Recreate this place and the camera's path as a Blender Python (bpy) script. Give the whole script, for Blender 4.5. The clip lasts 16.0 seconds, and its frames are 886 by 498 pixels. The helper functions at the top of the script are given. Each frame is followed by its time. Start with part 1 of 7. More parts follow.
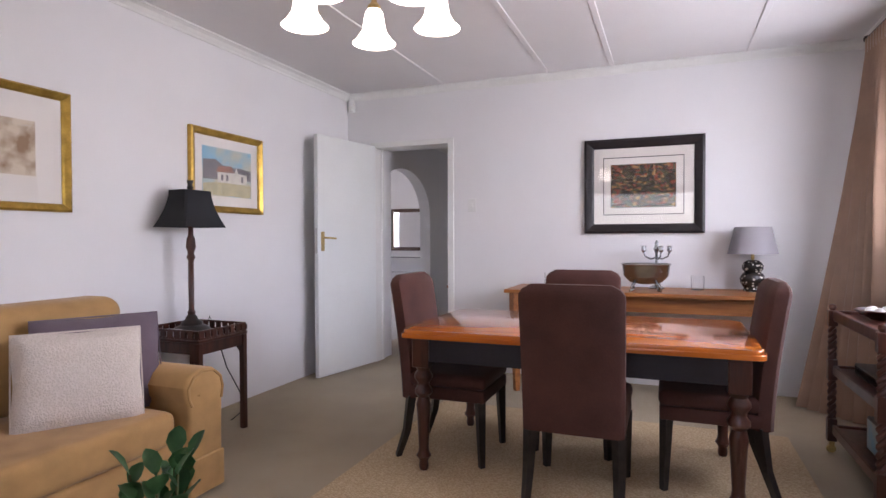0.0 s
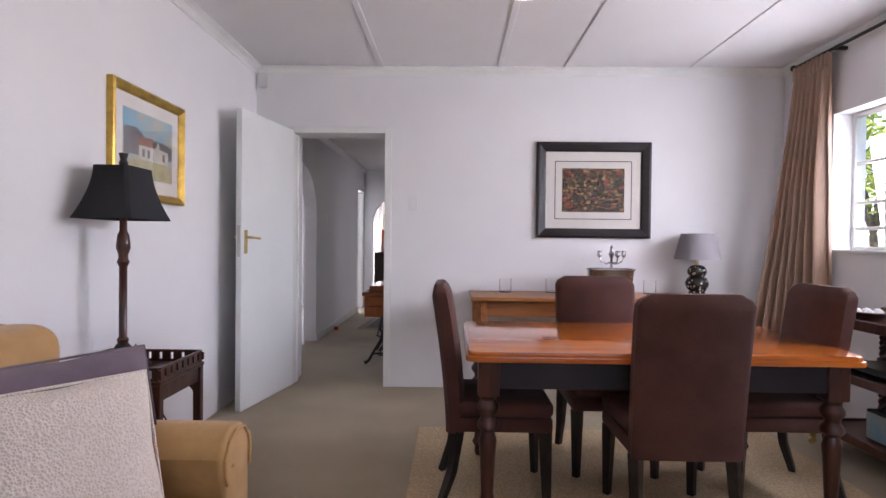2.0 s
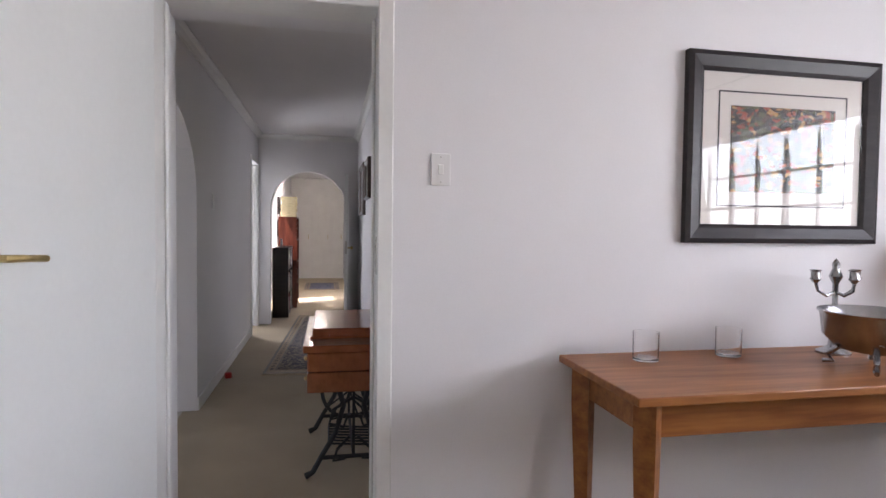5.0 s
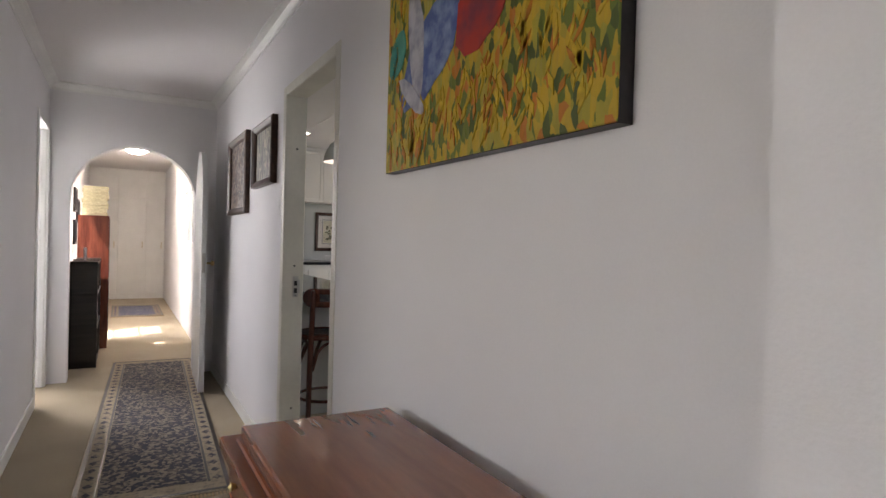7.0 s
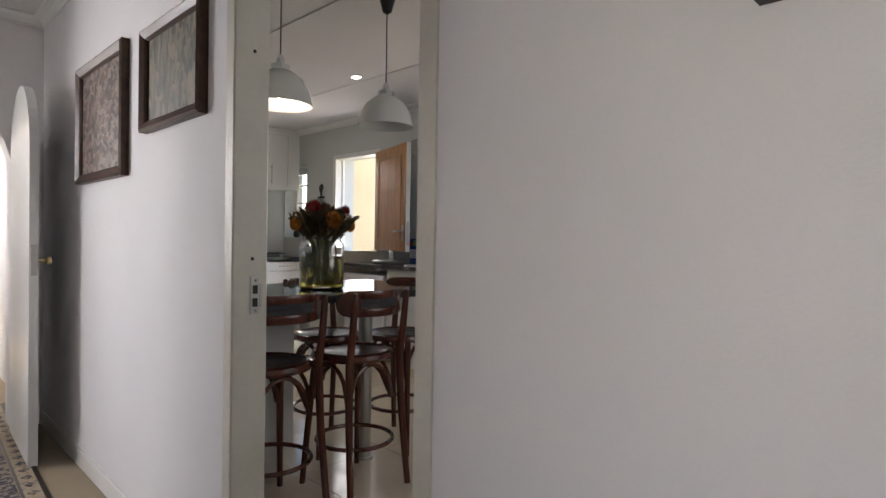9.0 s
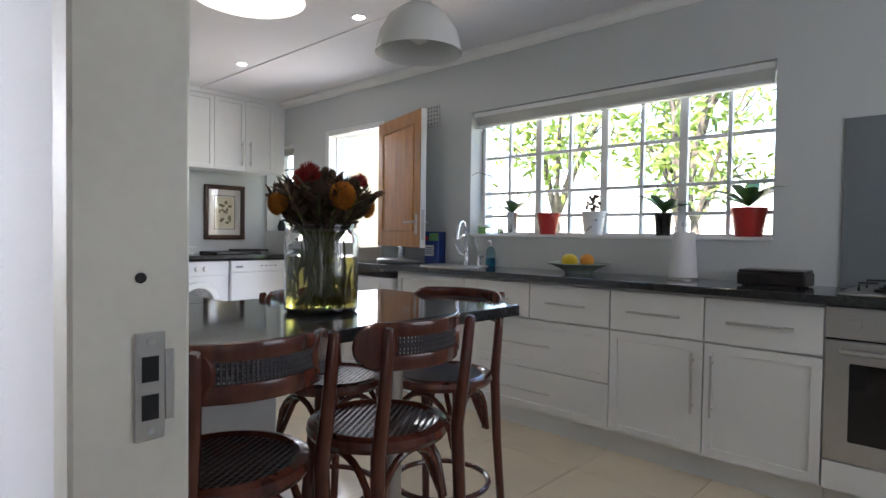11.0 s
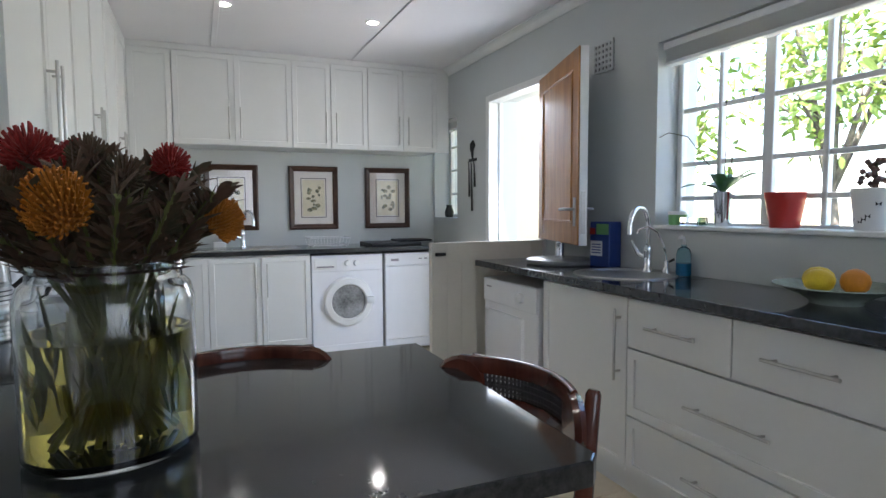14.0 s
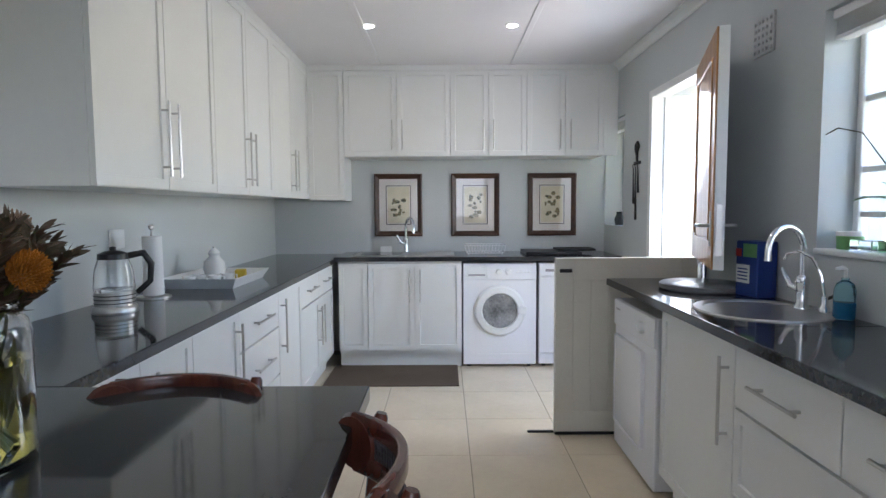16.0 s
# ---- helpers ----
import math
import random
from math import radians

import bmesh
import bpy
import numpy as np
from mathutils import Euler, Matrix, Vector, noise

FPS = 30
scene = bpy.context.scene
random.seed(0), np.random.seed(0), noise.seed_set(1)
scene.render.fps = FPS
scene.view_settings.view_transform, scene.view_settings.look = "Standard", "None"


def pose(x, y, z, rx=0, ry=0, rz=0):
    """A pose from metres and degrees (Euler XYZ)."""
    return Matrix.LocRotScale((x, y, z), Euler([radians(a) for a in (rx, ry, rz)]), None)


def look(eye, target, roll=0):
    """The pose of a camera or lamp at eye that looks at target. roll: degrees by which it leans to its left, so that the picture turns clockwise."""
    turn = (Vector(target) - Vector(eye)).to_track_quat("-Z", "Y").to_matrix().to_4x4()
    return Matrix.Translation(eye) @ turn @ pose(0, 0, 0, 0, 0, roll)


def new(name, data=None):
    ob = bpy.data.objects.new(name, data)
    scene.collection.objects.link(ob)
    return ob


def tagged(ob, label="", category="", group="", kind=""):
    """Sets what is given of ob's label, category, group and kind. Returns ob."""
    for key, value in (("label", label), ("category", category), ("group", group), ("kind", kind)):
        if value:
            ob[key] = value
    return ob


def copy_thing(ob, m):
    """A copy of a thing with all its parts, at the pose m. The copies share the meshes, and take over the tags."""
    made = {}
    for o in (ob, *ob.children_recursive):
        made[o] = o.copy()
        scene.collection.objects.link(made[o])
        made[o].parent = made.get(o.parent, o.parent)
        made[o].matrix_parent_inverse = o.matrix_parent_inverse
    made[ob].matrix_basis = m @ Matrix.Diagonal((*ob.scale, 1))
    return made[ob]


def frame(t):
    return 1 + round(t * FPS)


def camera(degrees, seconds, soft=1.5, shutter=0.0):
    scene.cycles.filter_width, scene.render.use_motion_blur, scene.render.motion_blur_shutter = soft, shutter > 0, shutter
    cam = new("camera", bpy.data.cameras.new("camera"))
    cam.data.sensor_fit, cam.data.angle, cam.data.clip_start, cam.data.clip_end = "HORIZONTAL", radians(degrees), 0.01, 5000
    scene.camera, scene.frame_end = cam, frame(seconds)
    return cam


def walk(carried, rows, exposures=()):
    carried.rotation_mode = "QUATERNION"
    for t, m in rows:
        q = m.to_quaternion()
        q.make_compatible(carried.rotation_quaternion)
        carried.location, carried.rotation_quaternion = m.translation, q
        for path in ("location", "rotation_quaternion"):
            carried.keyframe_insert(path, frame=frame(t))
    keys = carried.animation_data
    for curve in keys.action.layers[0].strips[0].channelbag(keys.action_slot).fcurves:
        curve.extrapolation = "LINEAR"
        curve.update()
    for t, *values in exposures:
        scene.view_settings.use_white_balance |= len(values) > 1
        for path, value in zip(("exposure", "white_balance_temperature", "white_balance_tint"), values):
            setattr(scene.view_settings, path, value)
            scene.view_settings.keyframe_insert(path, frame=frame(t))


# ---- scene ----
cam = camera(75.4, 16.0)
PATH = [
    (0, (0.17, -0.902, 1.167), (-0.561, 0.959, 1.131), -0.2),
    (0.5, (-0.083, -0.874, 1.207), (-0.674, 1.037, 1.172), 0.0),
    (1, (-0.485, -0.818, 1.247), (-0.867, 1.145, 1.203), 0.3),
    (1.5, (-0.849, -0.781, 1.221), (-1.041, 1.209, 1.183), 0.6),
    (2, (-1.118, -0.651, 1.158), (-1.154, 1.348, 1.135), 0.6),
    (2.5, (-1.378, -0.406, 1.14), (-1.293, 1.592, 1.12), 0.6),
    (3, (-1.52, -0.035, 1.153), (-1.356, 1.958, 1.125), 0.7),
    (3.5, (-1.589, 0.396, 1.189), (-1.365, 2.383, 1.152), 0.6),
    (4, (-1.681, 0.885, 1.246), (-1.403, 2.865, 1.184), 0.5),
    (4.2, (-1.709, 1.075, 1.26), (-1.419, 3.052, 1.188), 0.4),
    (6.3, (-2.096, 3.279, 1.217), (-1.338, 5.129, 1.186), 1.6),
    (6.5, (-2.13, 3.498, 1.214), (-1.301, 5.318, 1.187), 1.6),
    (7, (-2.195, 3.937, 1.225), (-1.213, 5.68, 1.2), 1.6),
    (7.5, (-2.255, 4.358, 1.225), (-1.143, 6.021, 1.206), 1.5),
    (8, (-2.299, 4.724, 1.21), (-1.035, 6.275, 1.191), 1.3),
    (8.5, (-2.279, 5.053, 1.159), (-0.911, 6.512, 1.145), 1.2),
    (8.7, (-2.258, 5.169, 1.151), (-0.859, 6.598, 1.129), 1.1),
    (10.8, (-1.655, 6.266, 1.123), (-0.198, 7.636, 1.072), 0.8),
    (11, (-1.602, 6.334, 1.124), (-0.149, 7.708, 1.074), 0.8),
    (11.5, (-1.46, 6.478, 1.106), (-0.033, 7.879, 1.063), 0.8),
    (12, (-1.269, 6.58, 1.127), (0.074, 8.061, 1.069), 0.5),
    (12.5, (-1.084, 6.666, 1.152), (0.131, 8.253, 1.085), 0.3),
    (13, (-0.887, 6.73, 1.174), (0.18, 8.42, 1.092), 0.1),
    (13.5, (-0.668, 6.799, 1.198), (0.266, 8.565, 1.093), -0.0),
    (14, (-0.475, 6.882, 1.22), (0.303, 8.719, 1.08), -0.3),
    (14.5, (-0.315, 6.951, 1.234), (0.262, 8.86, 1.091), -0.3),
    (15, (-0.181, 6.929, 1.266), (0.25, 8.877, 1.122), -0.2),
    (15.5, (-0.005, 6.919, 1.288), (0.235, 8.899, 1.143), -0.3),
    (16, (0.187, 6.903, 1.298), (0.182, 8.898, 1.154), -0.3),
]
EXPOSURES = [(0.0, 1.95, 6600, 27), (4.2, 1.95, 6500, 24), (6.3, 2.25, 7200, 20), (7.0, 2.45, 7250, 20), (8.7, 2.55, 7250, 20), (10.8, 3.2, 6500, 18), (13.0, 3.15, 6050, 15), (14.5, 3.15, 6100, 14), (16.0, 3.3, 6100, 16)]
walk(cam, [(t, look(eye, target, roll)) for t, eye, target, roll in PATH], EXPOSURES)

# ---- light ----
world = bpy.data.worlds.new("sky")
scene.world = world
world.use_nodes = True
wn = world.node_tree.nodes
sky = wn.new("ShaderNodeTexSky")
sky.sky_type = "NISHITA"
sky.sun_disc = False
sky.sun_elevation = radians(58)
sky.sun_rotation = radians(247)
wn["Background"].inputs[1].default_value = 0.15
world.node_tree.links.new(sky.outputs[0], wn["Background"].inputs[0])

sun = new("sun", bpy.data.lights.new("sun", "SUN"))
sun.data.energy, sun.data.angle, sun.data.color = 5.0, radians(0.5), (1.0, 0.95, 0.87)
sun.matrix_world = look((-6, -2.5, 11), (0, 0, 0))


def area_lamp(name, centre, target, w, h, watts, colour=(0.86, 0.93, 1.0)):
    lamp = new(name, bpy.data.lights.new(name, "AREA"))
    lamp.data.shape, lamp.data.size, lamp.data.size_y = "RECTANGLE", w, h
    lamp.data.energy, lamp.data.color = watts, colour
    lamp.matrix_world = look(centre, target)
    return lamp


area_lamp("dining_window_light", (1.66, 2.14, 1.6), (-1, 2.14, 1.2), 2.1, 0.85, 14)
area_lamp("lounge_window_light", (-0.3, -3.38, 1.5), (-0.3, 0, 1.2), 2.2, 1.1, 3.5)
# added fill lamp for the side room, at a made-up opening
area_lamp("side_room_fill", (-7.05, 6.2, 1.5), (-3, 6.2, 1.0), 2.0, 1.2, 4)
# added fill lamp that brightens the passage by the side doorway
area_lamp("side_north_fill", (-3.28, 9.72, 1.5), (-2.4, 8.2, 1.0), 0.58, 1.1, 13)
area_lamp("passage_window_light", (-2.9, 11.3, 1.1), (-1.5, 11.3, 0.7), 1.3, 1.8, 8)
# added kitchen fill lamp, behind the camera, with no known source
area_lamp("kitchen_south_fill", (0.3, 5.16, 1.6), (0.3, 9.0, 1.3), 1.4, 1.0, 1.6)
area_lamp("back_door_light", (1.78, 10.5, 1.53), (0.0, 9.9, 1.0), 0.70, 0.98, 1.8)


# ---- materials ----
def mk(name, col, rough=0.6, metal=0.0, var=0.12, scale=3.0, fine=60.0, bump=0.08, stretch=(1, 1, 1), col2=None, coat=0.0, spec=0.5, trans=0.0, ior=1.45, sheen=0.0):
    """A surface with slow stains and fine grain."""
    m = bpy.data.materials.new(name)
    m.use_nodes = True
    n, l = m.node_tree.nodes, m.node_tree.links
    b = n["Principled BSDF"]
    b.inputs["Metallic"].default_value = metal
    b.inputs["Coat Weight"].default_value = coat
    b.inputs["Coat Roughness"].default_value = 0.06
    b.inputs["Specular IOR Level"].default_value = spec
    b.inputs["Transmission Weight"].default_value = trans
    b.inputs["IOR"].default_value = ior
    b.inputs["Sheen Weight"].default_value = sheen
    tc = n.new("ShaderNodeTexCoord")
    mp = n.new("ShaderNodeMapping")
    mp.inputs["Scale"].default_value = stretch
    l.new(tc.outputs["Object"], mp.inputs[0])
    big, small = n.new("ShaderNodeTexNoise"), n.new("ShaderNodeTexNoise")
    big.inputs["Scale"].default_value, big.inputs["Detail"].default_value = scale, 5
    small.inputs["Scale"].default_value, small.inputs["Detail"].default_value = fine, 3
    l.new(mp.outputs[0], big.inputs[0])
    l.new(mp.outputs[0], small.inputs[0])
    mix = n.new("ShaderNodeMix")
    mix.data_type = "RGBA"
    c2 = col2 or tuple(max(0.0, c * (1 - var * 2)) for c in col)
    mix.inputs["A"].default_value, mix.inputs["B"].default_value = (*col, 1), (*c2, 1)
    add = n.new("ShaderNodeMath")
    add.operation = "MULTIPLY_ADD"
    l.new(small.outputs[0], add.inputs[0])
    add.inputs[1].default_value = 0.35
    l.new(big.outputs[0], add.inputs[2])
    ramp = n.new("ShaderNodeMapRange")
    ramp.inputs[1].default_value, ramp.inputs[2].default_value = 0.5, 0.9
    l.new(add.outputs[0], ramp.inputs[0])
    l.new(ramp.outputs[0], mix.inputs["Factor"])
    l.new(mix.outputs["Result"], b.inputs["Base Color"])
    rr = n.new("ShaderNodeMapRange")
    rr.inputs[3].default_value, rr.inputs[4].default_value = max(0.02, rough * 0.85), min(1, rough * 1.15)
    l.new(big.outputs[0], rr.inputs[0])
    l.new(rr.outputs[0], b.inputs["Roughness"])
    if bump:
        bp = n.new("ShaderNodeBump")
        bp.inputs["Strength"].default_value, bp.inputs["Distance"].default_value = bump, 0.004
        l.new(small.outputs[0], bp.inputs["Height"])
        l.new(bp.outputs[0], b.inputs["Normal"])
    return m


def wood(name, dark, light, rough=0.35, coat=0.0, grain=(1, 14, 14), scale=2.2):
    """Timber with grain along the first axis of its stretch."""
    m = mk(name, light, rough, col2=dark, scale=scale, fine=9, bump=0.05, stretch=grain, coat=coat)
    return m


def two_tone(name, a, b, size, rough=0.5, lo=0.45, hi=0.55, bump=0.1, kind="noise", stretch=(1, 1, 1)):
    """Blots of one colour on another."""
    m = bpy.data.materials.new(name)
    m.use_nodes = True
    n, l = m.node_tree.nodes, m.node_tree.links
    p = n["Principled BSDF"]
    p.inputs["Roughness"].default_value = rough
    tc, mp = n.new("ShaderNodeTexCoord"), n.new("ShaderNodeMapping")
    mp.inputs["Scale"].default_value = stretch
    l.new(tc.outputs["Object"], mp.inputs[0])
    if kind == "voronoi":
        t = n.new("ShaderNodeTexVoronoi")
        t.inputs["Scale"].default_value = size
        out = t.outputs["Distance"]
    else:
        t = n.new("ShaderNodeTexNoise")
        t.inputs["Scale"].default_value, t.inputs["Detail"].default_value = size, 3
        out = t.outputs[0]
    l.new(mp.outputs[0], t.inputs[0])
    r = n.new("ShaderNodeMapRange")
    r.inputs[1].default_value, r.inputs[2].default_value = lo, hi
    l.new(out, r.inputs[0])
    mix = n.new("ShaderNodeMix")
    mix.data_type = "RGBA"
    mix.inputs["A"].default_value, mix.inputs["B"].default_value = (*a, 1), (*b, 1)
    l.new(r.outputs[0], mix.inputs["Factor"])
    l.new(mix.outputs["Result"], p.inputs["Base Color"])
    bp = n.new("ShaderNodeBump")
    bp.inputs["Strength"].default_value, bp.inputs["Distance"].default_value = bump, 0.004
    l.new(out, bp.inputs["Height"])
    l.new(bp.outputs[0], p.inputs["Normal"])
    return m


def cells(name, size, colours, rough=0.55, stretch=(1, 1, 1), warp=0.35, bump=0.2):
    """Irregular dabs, each of one of the colours given as (share, colour)."""
    m = bpy.data.materials.new(name)
    m.use_nodes = True
    n, l = m.node_tree.nodes, m.node_tree.links
    p = n["Principled BSDF"]
    p.inputs["Roughness"].default_value = rough
    tc, mp = n.new("ShaderNodeTexCoord"), n.new("ShaderNodeMapping")
    mp.inputs["Scale"].default_value = stretch
    l.new(tc.outputs["Object"], mp.inputs[0])
    w = n.new("ShaderNodeTexNoise")
    w.inputs["Scale"].default_value, w.inputs["Detail"].default_value = size * 0.6, 2
    l.new(mp.outputs[0], w.inputs[0])
    add = n.new("ShaderNodeVectorMath")
    add.operation = "MULTIPLY_ADD"
    l.new(w.outputs["Color"], add.inputs[0])
    add.inputs[1].default_value = (warp * 3 / size,) * 3
    l.new(mp.outputs[0], add.inputs[2])
    v = n.new("ShaderNodeTexVoronoi")
    v.inputs["Scale"].default_value = size
    l.new(add.outputs[0], v.inputs[0])
    sep = n.new("ShaderNodeSeparateColor")
    l.new(v.outputs["Color"], sep.inputs[0])
    ramp = n.new("ShaderNodeValToRGB")
    ramp.color_ramp.interpolation = "CONSTANT"
    at = 0.0
    for k, (share, c) in enumerate(colours):
        e = ramp.color_ramp.elements[k] if k < 2 else ramp.color_ramp.elements.new(at)
        e.position, e.color = at, (*c, 1)
        at += share
    l.new(sep.outputs[0], ramp.inputs[0])
    l.new(ramp.outputs[0], p.inputs["Base Color"])
    bp = n.new("ShaderNodeBump")
    bp.inputs["Strength"].default_value, bp.inputs["Distance"].default_value = bump, 0.004
    l.new(v.outputs["Distance"], bp.inputs["Height"])
    l.new(bp.outputs[0], p.inputs["Normal"])
    return m


def glass(name, col=(1, 1, 1), rough=0.0, ior=1.45):
    m = bpy.data.materials.new(name)
    m.use_nodes = True
    p = m.node_tree.nodes["Principled BSDF"]
    p.inputs["Base Color"].default_value = (*col, 1)
    p.inputs["Transmission Weight"].default_value = 1.0
    p.inputs["Roughness"].default_value = rough
    p.inputs["IOR"].default_value = ior
    return m


def glow(name, col, strength):
    m = bpy.data.materials.new(name)
    m.use_nodes = True
    p = m.node_tree.nodes["Principled BSDF"]
    p.inputs["Base Color"].default_value = (0.9, 0.9, 0.88, 1)
    p.inputs["Roughness"].default_value = 0.4
    p.inputs["Emission Color"].default_value = (*col, 1)
    p.inputs["Emission Strength"].default_value = strength
    return m


def picture_glass(name):
    """Clear sheet over a picture."""
    m = glass(name, (1, 1, 1), 0.0, 1.4)
    return m


M_WALL = mk("white_wall_paint", (0.80, 0.79, 0.80), 0.75, var=0.03, scale=1.2, fine=180, bump=0.12)
M_KWALL = mk("grey_wall_paint", (0.56, 0.58, 0.57), 0.6, var=0.03, scale=1.2, fine=180, bump=0.1)
M_CEIL = mk("ceiling_paint", (0.78, 0.76, 0.76), 0.8, var=0.03, scale=1.0, fine=90, bump=0.05)
M_TRIM = mk("white_gloss_paint", (0.80, 0.80, 0.78), 0.35, var=0.04, scale=4, fine=40, bump=0.04)
M_DOOR = mk("door_paint", (0.78, 0.80, 0.79), 0.4, var=0.03, scale=2, fine=50, bump=0.04)
M_JAMB = mk("cream_gloss_paint", (0.70, 0.68, 0.60), 0.4, var=0.07, scale=5, fine=50, bump=0.06)
M_CARPET = mk("beige_carpet", (0.385, 0.305, 0.195), 0.95, var=0.10, scale=2.0, fine=420, bump=0.6, sheen=0.2)
M_TILE = mk("cream_floor_tile", (0.74, 0.63, 0.47), 0.13, var=0.06, scale=2.5, fine=25, bump=0.01)
M_GROUT = mk("tile_grout", (0.30, 0.26, 0.20), 0.9, var=0.1)
M_PORCELAIN = mk("pale_floor_tile", (0.72, 0.69, 0.64), 0.2, var=0.05, scale=3)
M_CAB = mk("white_cabinet_paint", (0.74, 0.74, 0.72), 0.4, var=0.02, scale=2, fine=40, bump=0.02)
M_GRANITE = mk("black_granite", (0.016, 0.017, 0.018), 0.07, var=0.3, col2=(0.045, 0.046, 0.047), scale=60, fine=260, bump=0.0, spec=0.6)
M_STEEL = mk("brushed_steel", (0.55, 0.54, 0.52), 0.34, metal=1.0, var=0.03, scale=6, fine=200, bump=0.0)
M_CHROME = mk("chrome", (0.82, 0.83, 0.85), 0.07, metal=1.0, var=0.02, bump=0)
M_BRASS = mk("aged_brass", (0.60, 0.45, 0.20), 0.3, metal=1.0, var=0.15, scale=30)
M_SILVER = mk("tarnished_silver", (0.46, 0.46, 0.47), 0.26, metal=1.0, var=0.15, scale=14)
M_IRON = mk("black_cast_iron", (0.02, 0.02, 0.02), 0.5, var=0.2, scale=20)
M_PINE = wood("varnished_pine", (0.36, 0.075, 0.008), (0.56, 0.155, 0.018), 0.16, coat=0.6, grain=(1, 12, 12))
M_OAK = wood("oiled_pine", (0.20, 0.062, 0.016), (0.38, 0.145, 0.040), 0.4, grain=(1, 12, 12))
M_DARKWOOD = wood("dark_mahogany", (0.030, 0.009, 0.006), (0.085, 0.026, 0.016), 0.3, coat=0.3, grain=(10, 10, 1))
M_BENTWOOD = wood("red_brown_bentwood", (0.050, 0.012, 0.008), (0.12, 0.033, 0.020), 0.25, coat=0.4, grain=(8, 8, 1))
M_BLACKWOOD = wood("near_black_wood", (0.008, 0.006, 0.006), (0.022, 0.016, 0.014), 0.35, coat=0.2)
M_SEW = wood("polished_walnut", (0.23, 0.068, 0.026), (0.31, 0.10, 0.038), 0.2, coat=0.5, grain=(8, 1.0, 8))
M_HONEY = wood("honey_pine_door", (0.34, 0.14, 0.04), (0.50, 0.24, 0.075), 0.35, coat=0.2, grain=(10, 10, 1.2))
M_SUEDE = mk("brown_suede", (0.085, 0.028, 0.020), 0.85, var=0.18, scale=5, fine=120, bump=0.2, sheen=0.05)
M_SOFA = mk("tan_upholstery", (0.50, 0.285, 0.105), 0.75, var=0.12, scale=9, fine=300, bump=0.25, sheen=0.15)
M_CREAMKNIT = two_tone("cream_waffle_weave", (0.64, 0.55, 0.48), (0.74, 0.65, 0.585), 150, 0.95, 0.2, 0.7, 0.8, "voronoi")
M_MAUVE = mk("mauve_linen", (0.17, 0.125, 0.155), 0.9, var=0.12, scale=7, fine=300, bump=0.3, sheen=0.2)
M_CURTAIN = mk("bronze_satin_curtain", (0.35, 0.215, 0.145), 0.33, var=0.10, scale=6, fine=300, bump=0.1, sheen=0.4)
M_BLACKSHADE = mk("black_lamp_fabric", (0.012, 0.012, 0.016), 0.7, var=0.2, fine=300, bump=0.2)
M_GREYSHADE = mk("grey_lamp_fabric", (0.30, 0.28, 0.30), 0.8, var=0.08, fine=300, bump=0.2)
M_GOLD = mk("gilded_frame", (0.62, 0.39, 0.085), 0.32, metal=0.8, var=0.2, scale=18, fine=90, bump=0.1)
M_BLACKFRAME = wood("black_stained_frame", (0.010, 0.007, 0.009), (0.022, 0.016, 0.018), 0.4)
M_BROWNFRAME = wood("dark_brown_frame", (0.035, 0.014, 0.008), (0.075, 0.032, 0.017), 0.35)
M_MAT = mk("ivory_mount_board", (0.74, 0.69, 0.64), 0.85, var=0.03)
M_WHITEPLASTIC = mk("white_plastic", (0.78, 0.78, 0.77), 0.35, var=0.03)
M_APPLIANCE = mk("white_enamel", (0.80, 0.80, 0.82), 0.22, var=0.02, bump=0.0)
M_BLACKPLASTIC = mk("black_plastic", (0.012, 0.012, 0.013), 0.35, var=0.1)
M_DARKGLASS = mk("dark_oven_glass", (0.012, 0.010, 0.010), 0.06, var=0.1, bump=0.0)
M_GREYGLASS = mk("grey_glass_splashback", (0.17, 0.19, 0.20), 0.12, var=0.04, bump=0.0)
M_GLASS = glass("clear_glass")
M_WATER = glass("murky_water", (0.90, 0.78, 0.20), 0.02, 1.33)
M_PANE = glass("window_pane", (0.97, 0.99, 0.98), 0.0, 1.05)
M_PICGLASS = picture_glass("picture_glazing")
M_SHADEGLOW = glow("lit_opal_glass", (1.0, 0.90, 0.76), 1.6)
M_SPOTGLOW = glow("lit_downlight", (1.0, 0.95, 0.86), 12.0)
M_SISAL = two_tone("sisal_weave", (0.42, 0.29, 0.16), (0.60, 0.46, 0.29), 90, 0.95, 0.3, 0.7, 0.9, "voronoi", (1, 2.4, 1))
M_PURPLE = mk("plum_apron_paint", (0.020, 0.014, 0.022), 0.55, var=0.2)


# ---- building helpers ----
def link_mesh(name, bm, material, parent=None, label="", smooth=False):
    me = bpy.data.meshes.new(name)
    bmesh.ops.recalc_face_normals(bm, faces=bm.faces[:])
    bm.to_mesh(me)
    bm.free()
    for one in material if isinstance(material, (list, tuple)) else [material]:
        me.materials.append(one)
    if smooth:
        me.polygons.foreach_set("use_smooth", [True] * len(me.polygons))
        me.set_sharp_from_angle(angle=radians(38))
    ob = new(name, me)
    if parent is not None:
        ob.parent = parent
    if label:
        tagged(ob, label)
    return ob


def part(name, bm, material, parent, label="", smooth=False, at=None):
    ob = link_mesh(name, bm, material, parent, label, smooth)
    if at is not None:
        ob.location = at
    return ob


def thing(name, label, category, loc=(0, 0, 0), rz=0, group=""):
    ob = new(name)
    ob.empty_display_size = 0.1
    ob.matrix_world = pose(*loc, 0, 0, rz)
    return tagged(ob, label, category, group)


def structure(name, bm, material, label, category, smooth=False):
    return tagged(link_mesh(name, bm, material, None, "", smooth), label, category, kind="structure")


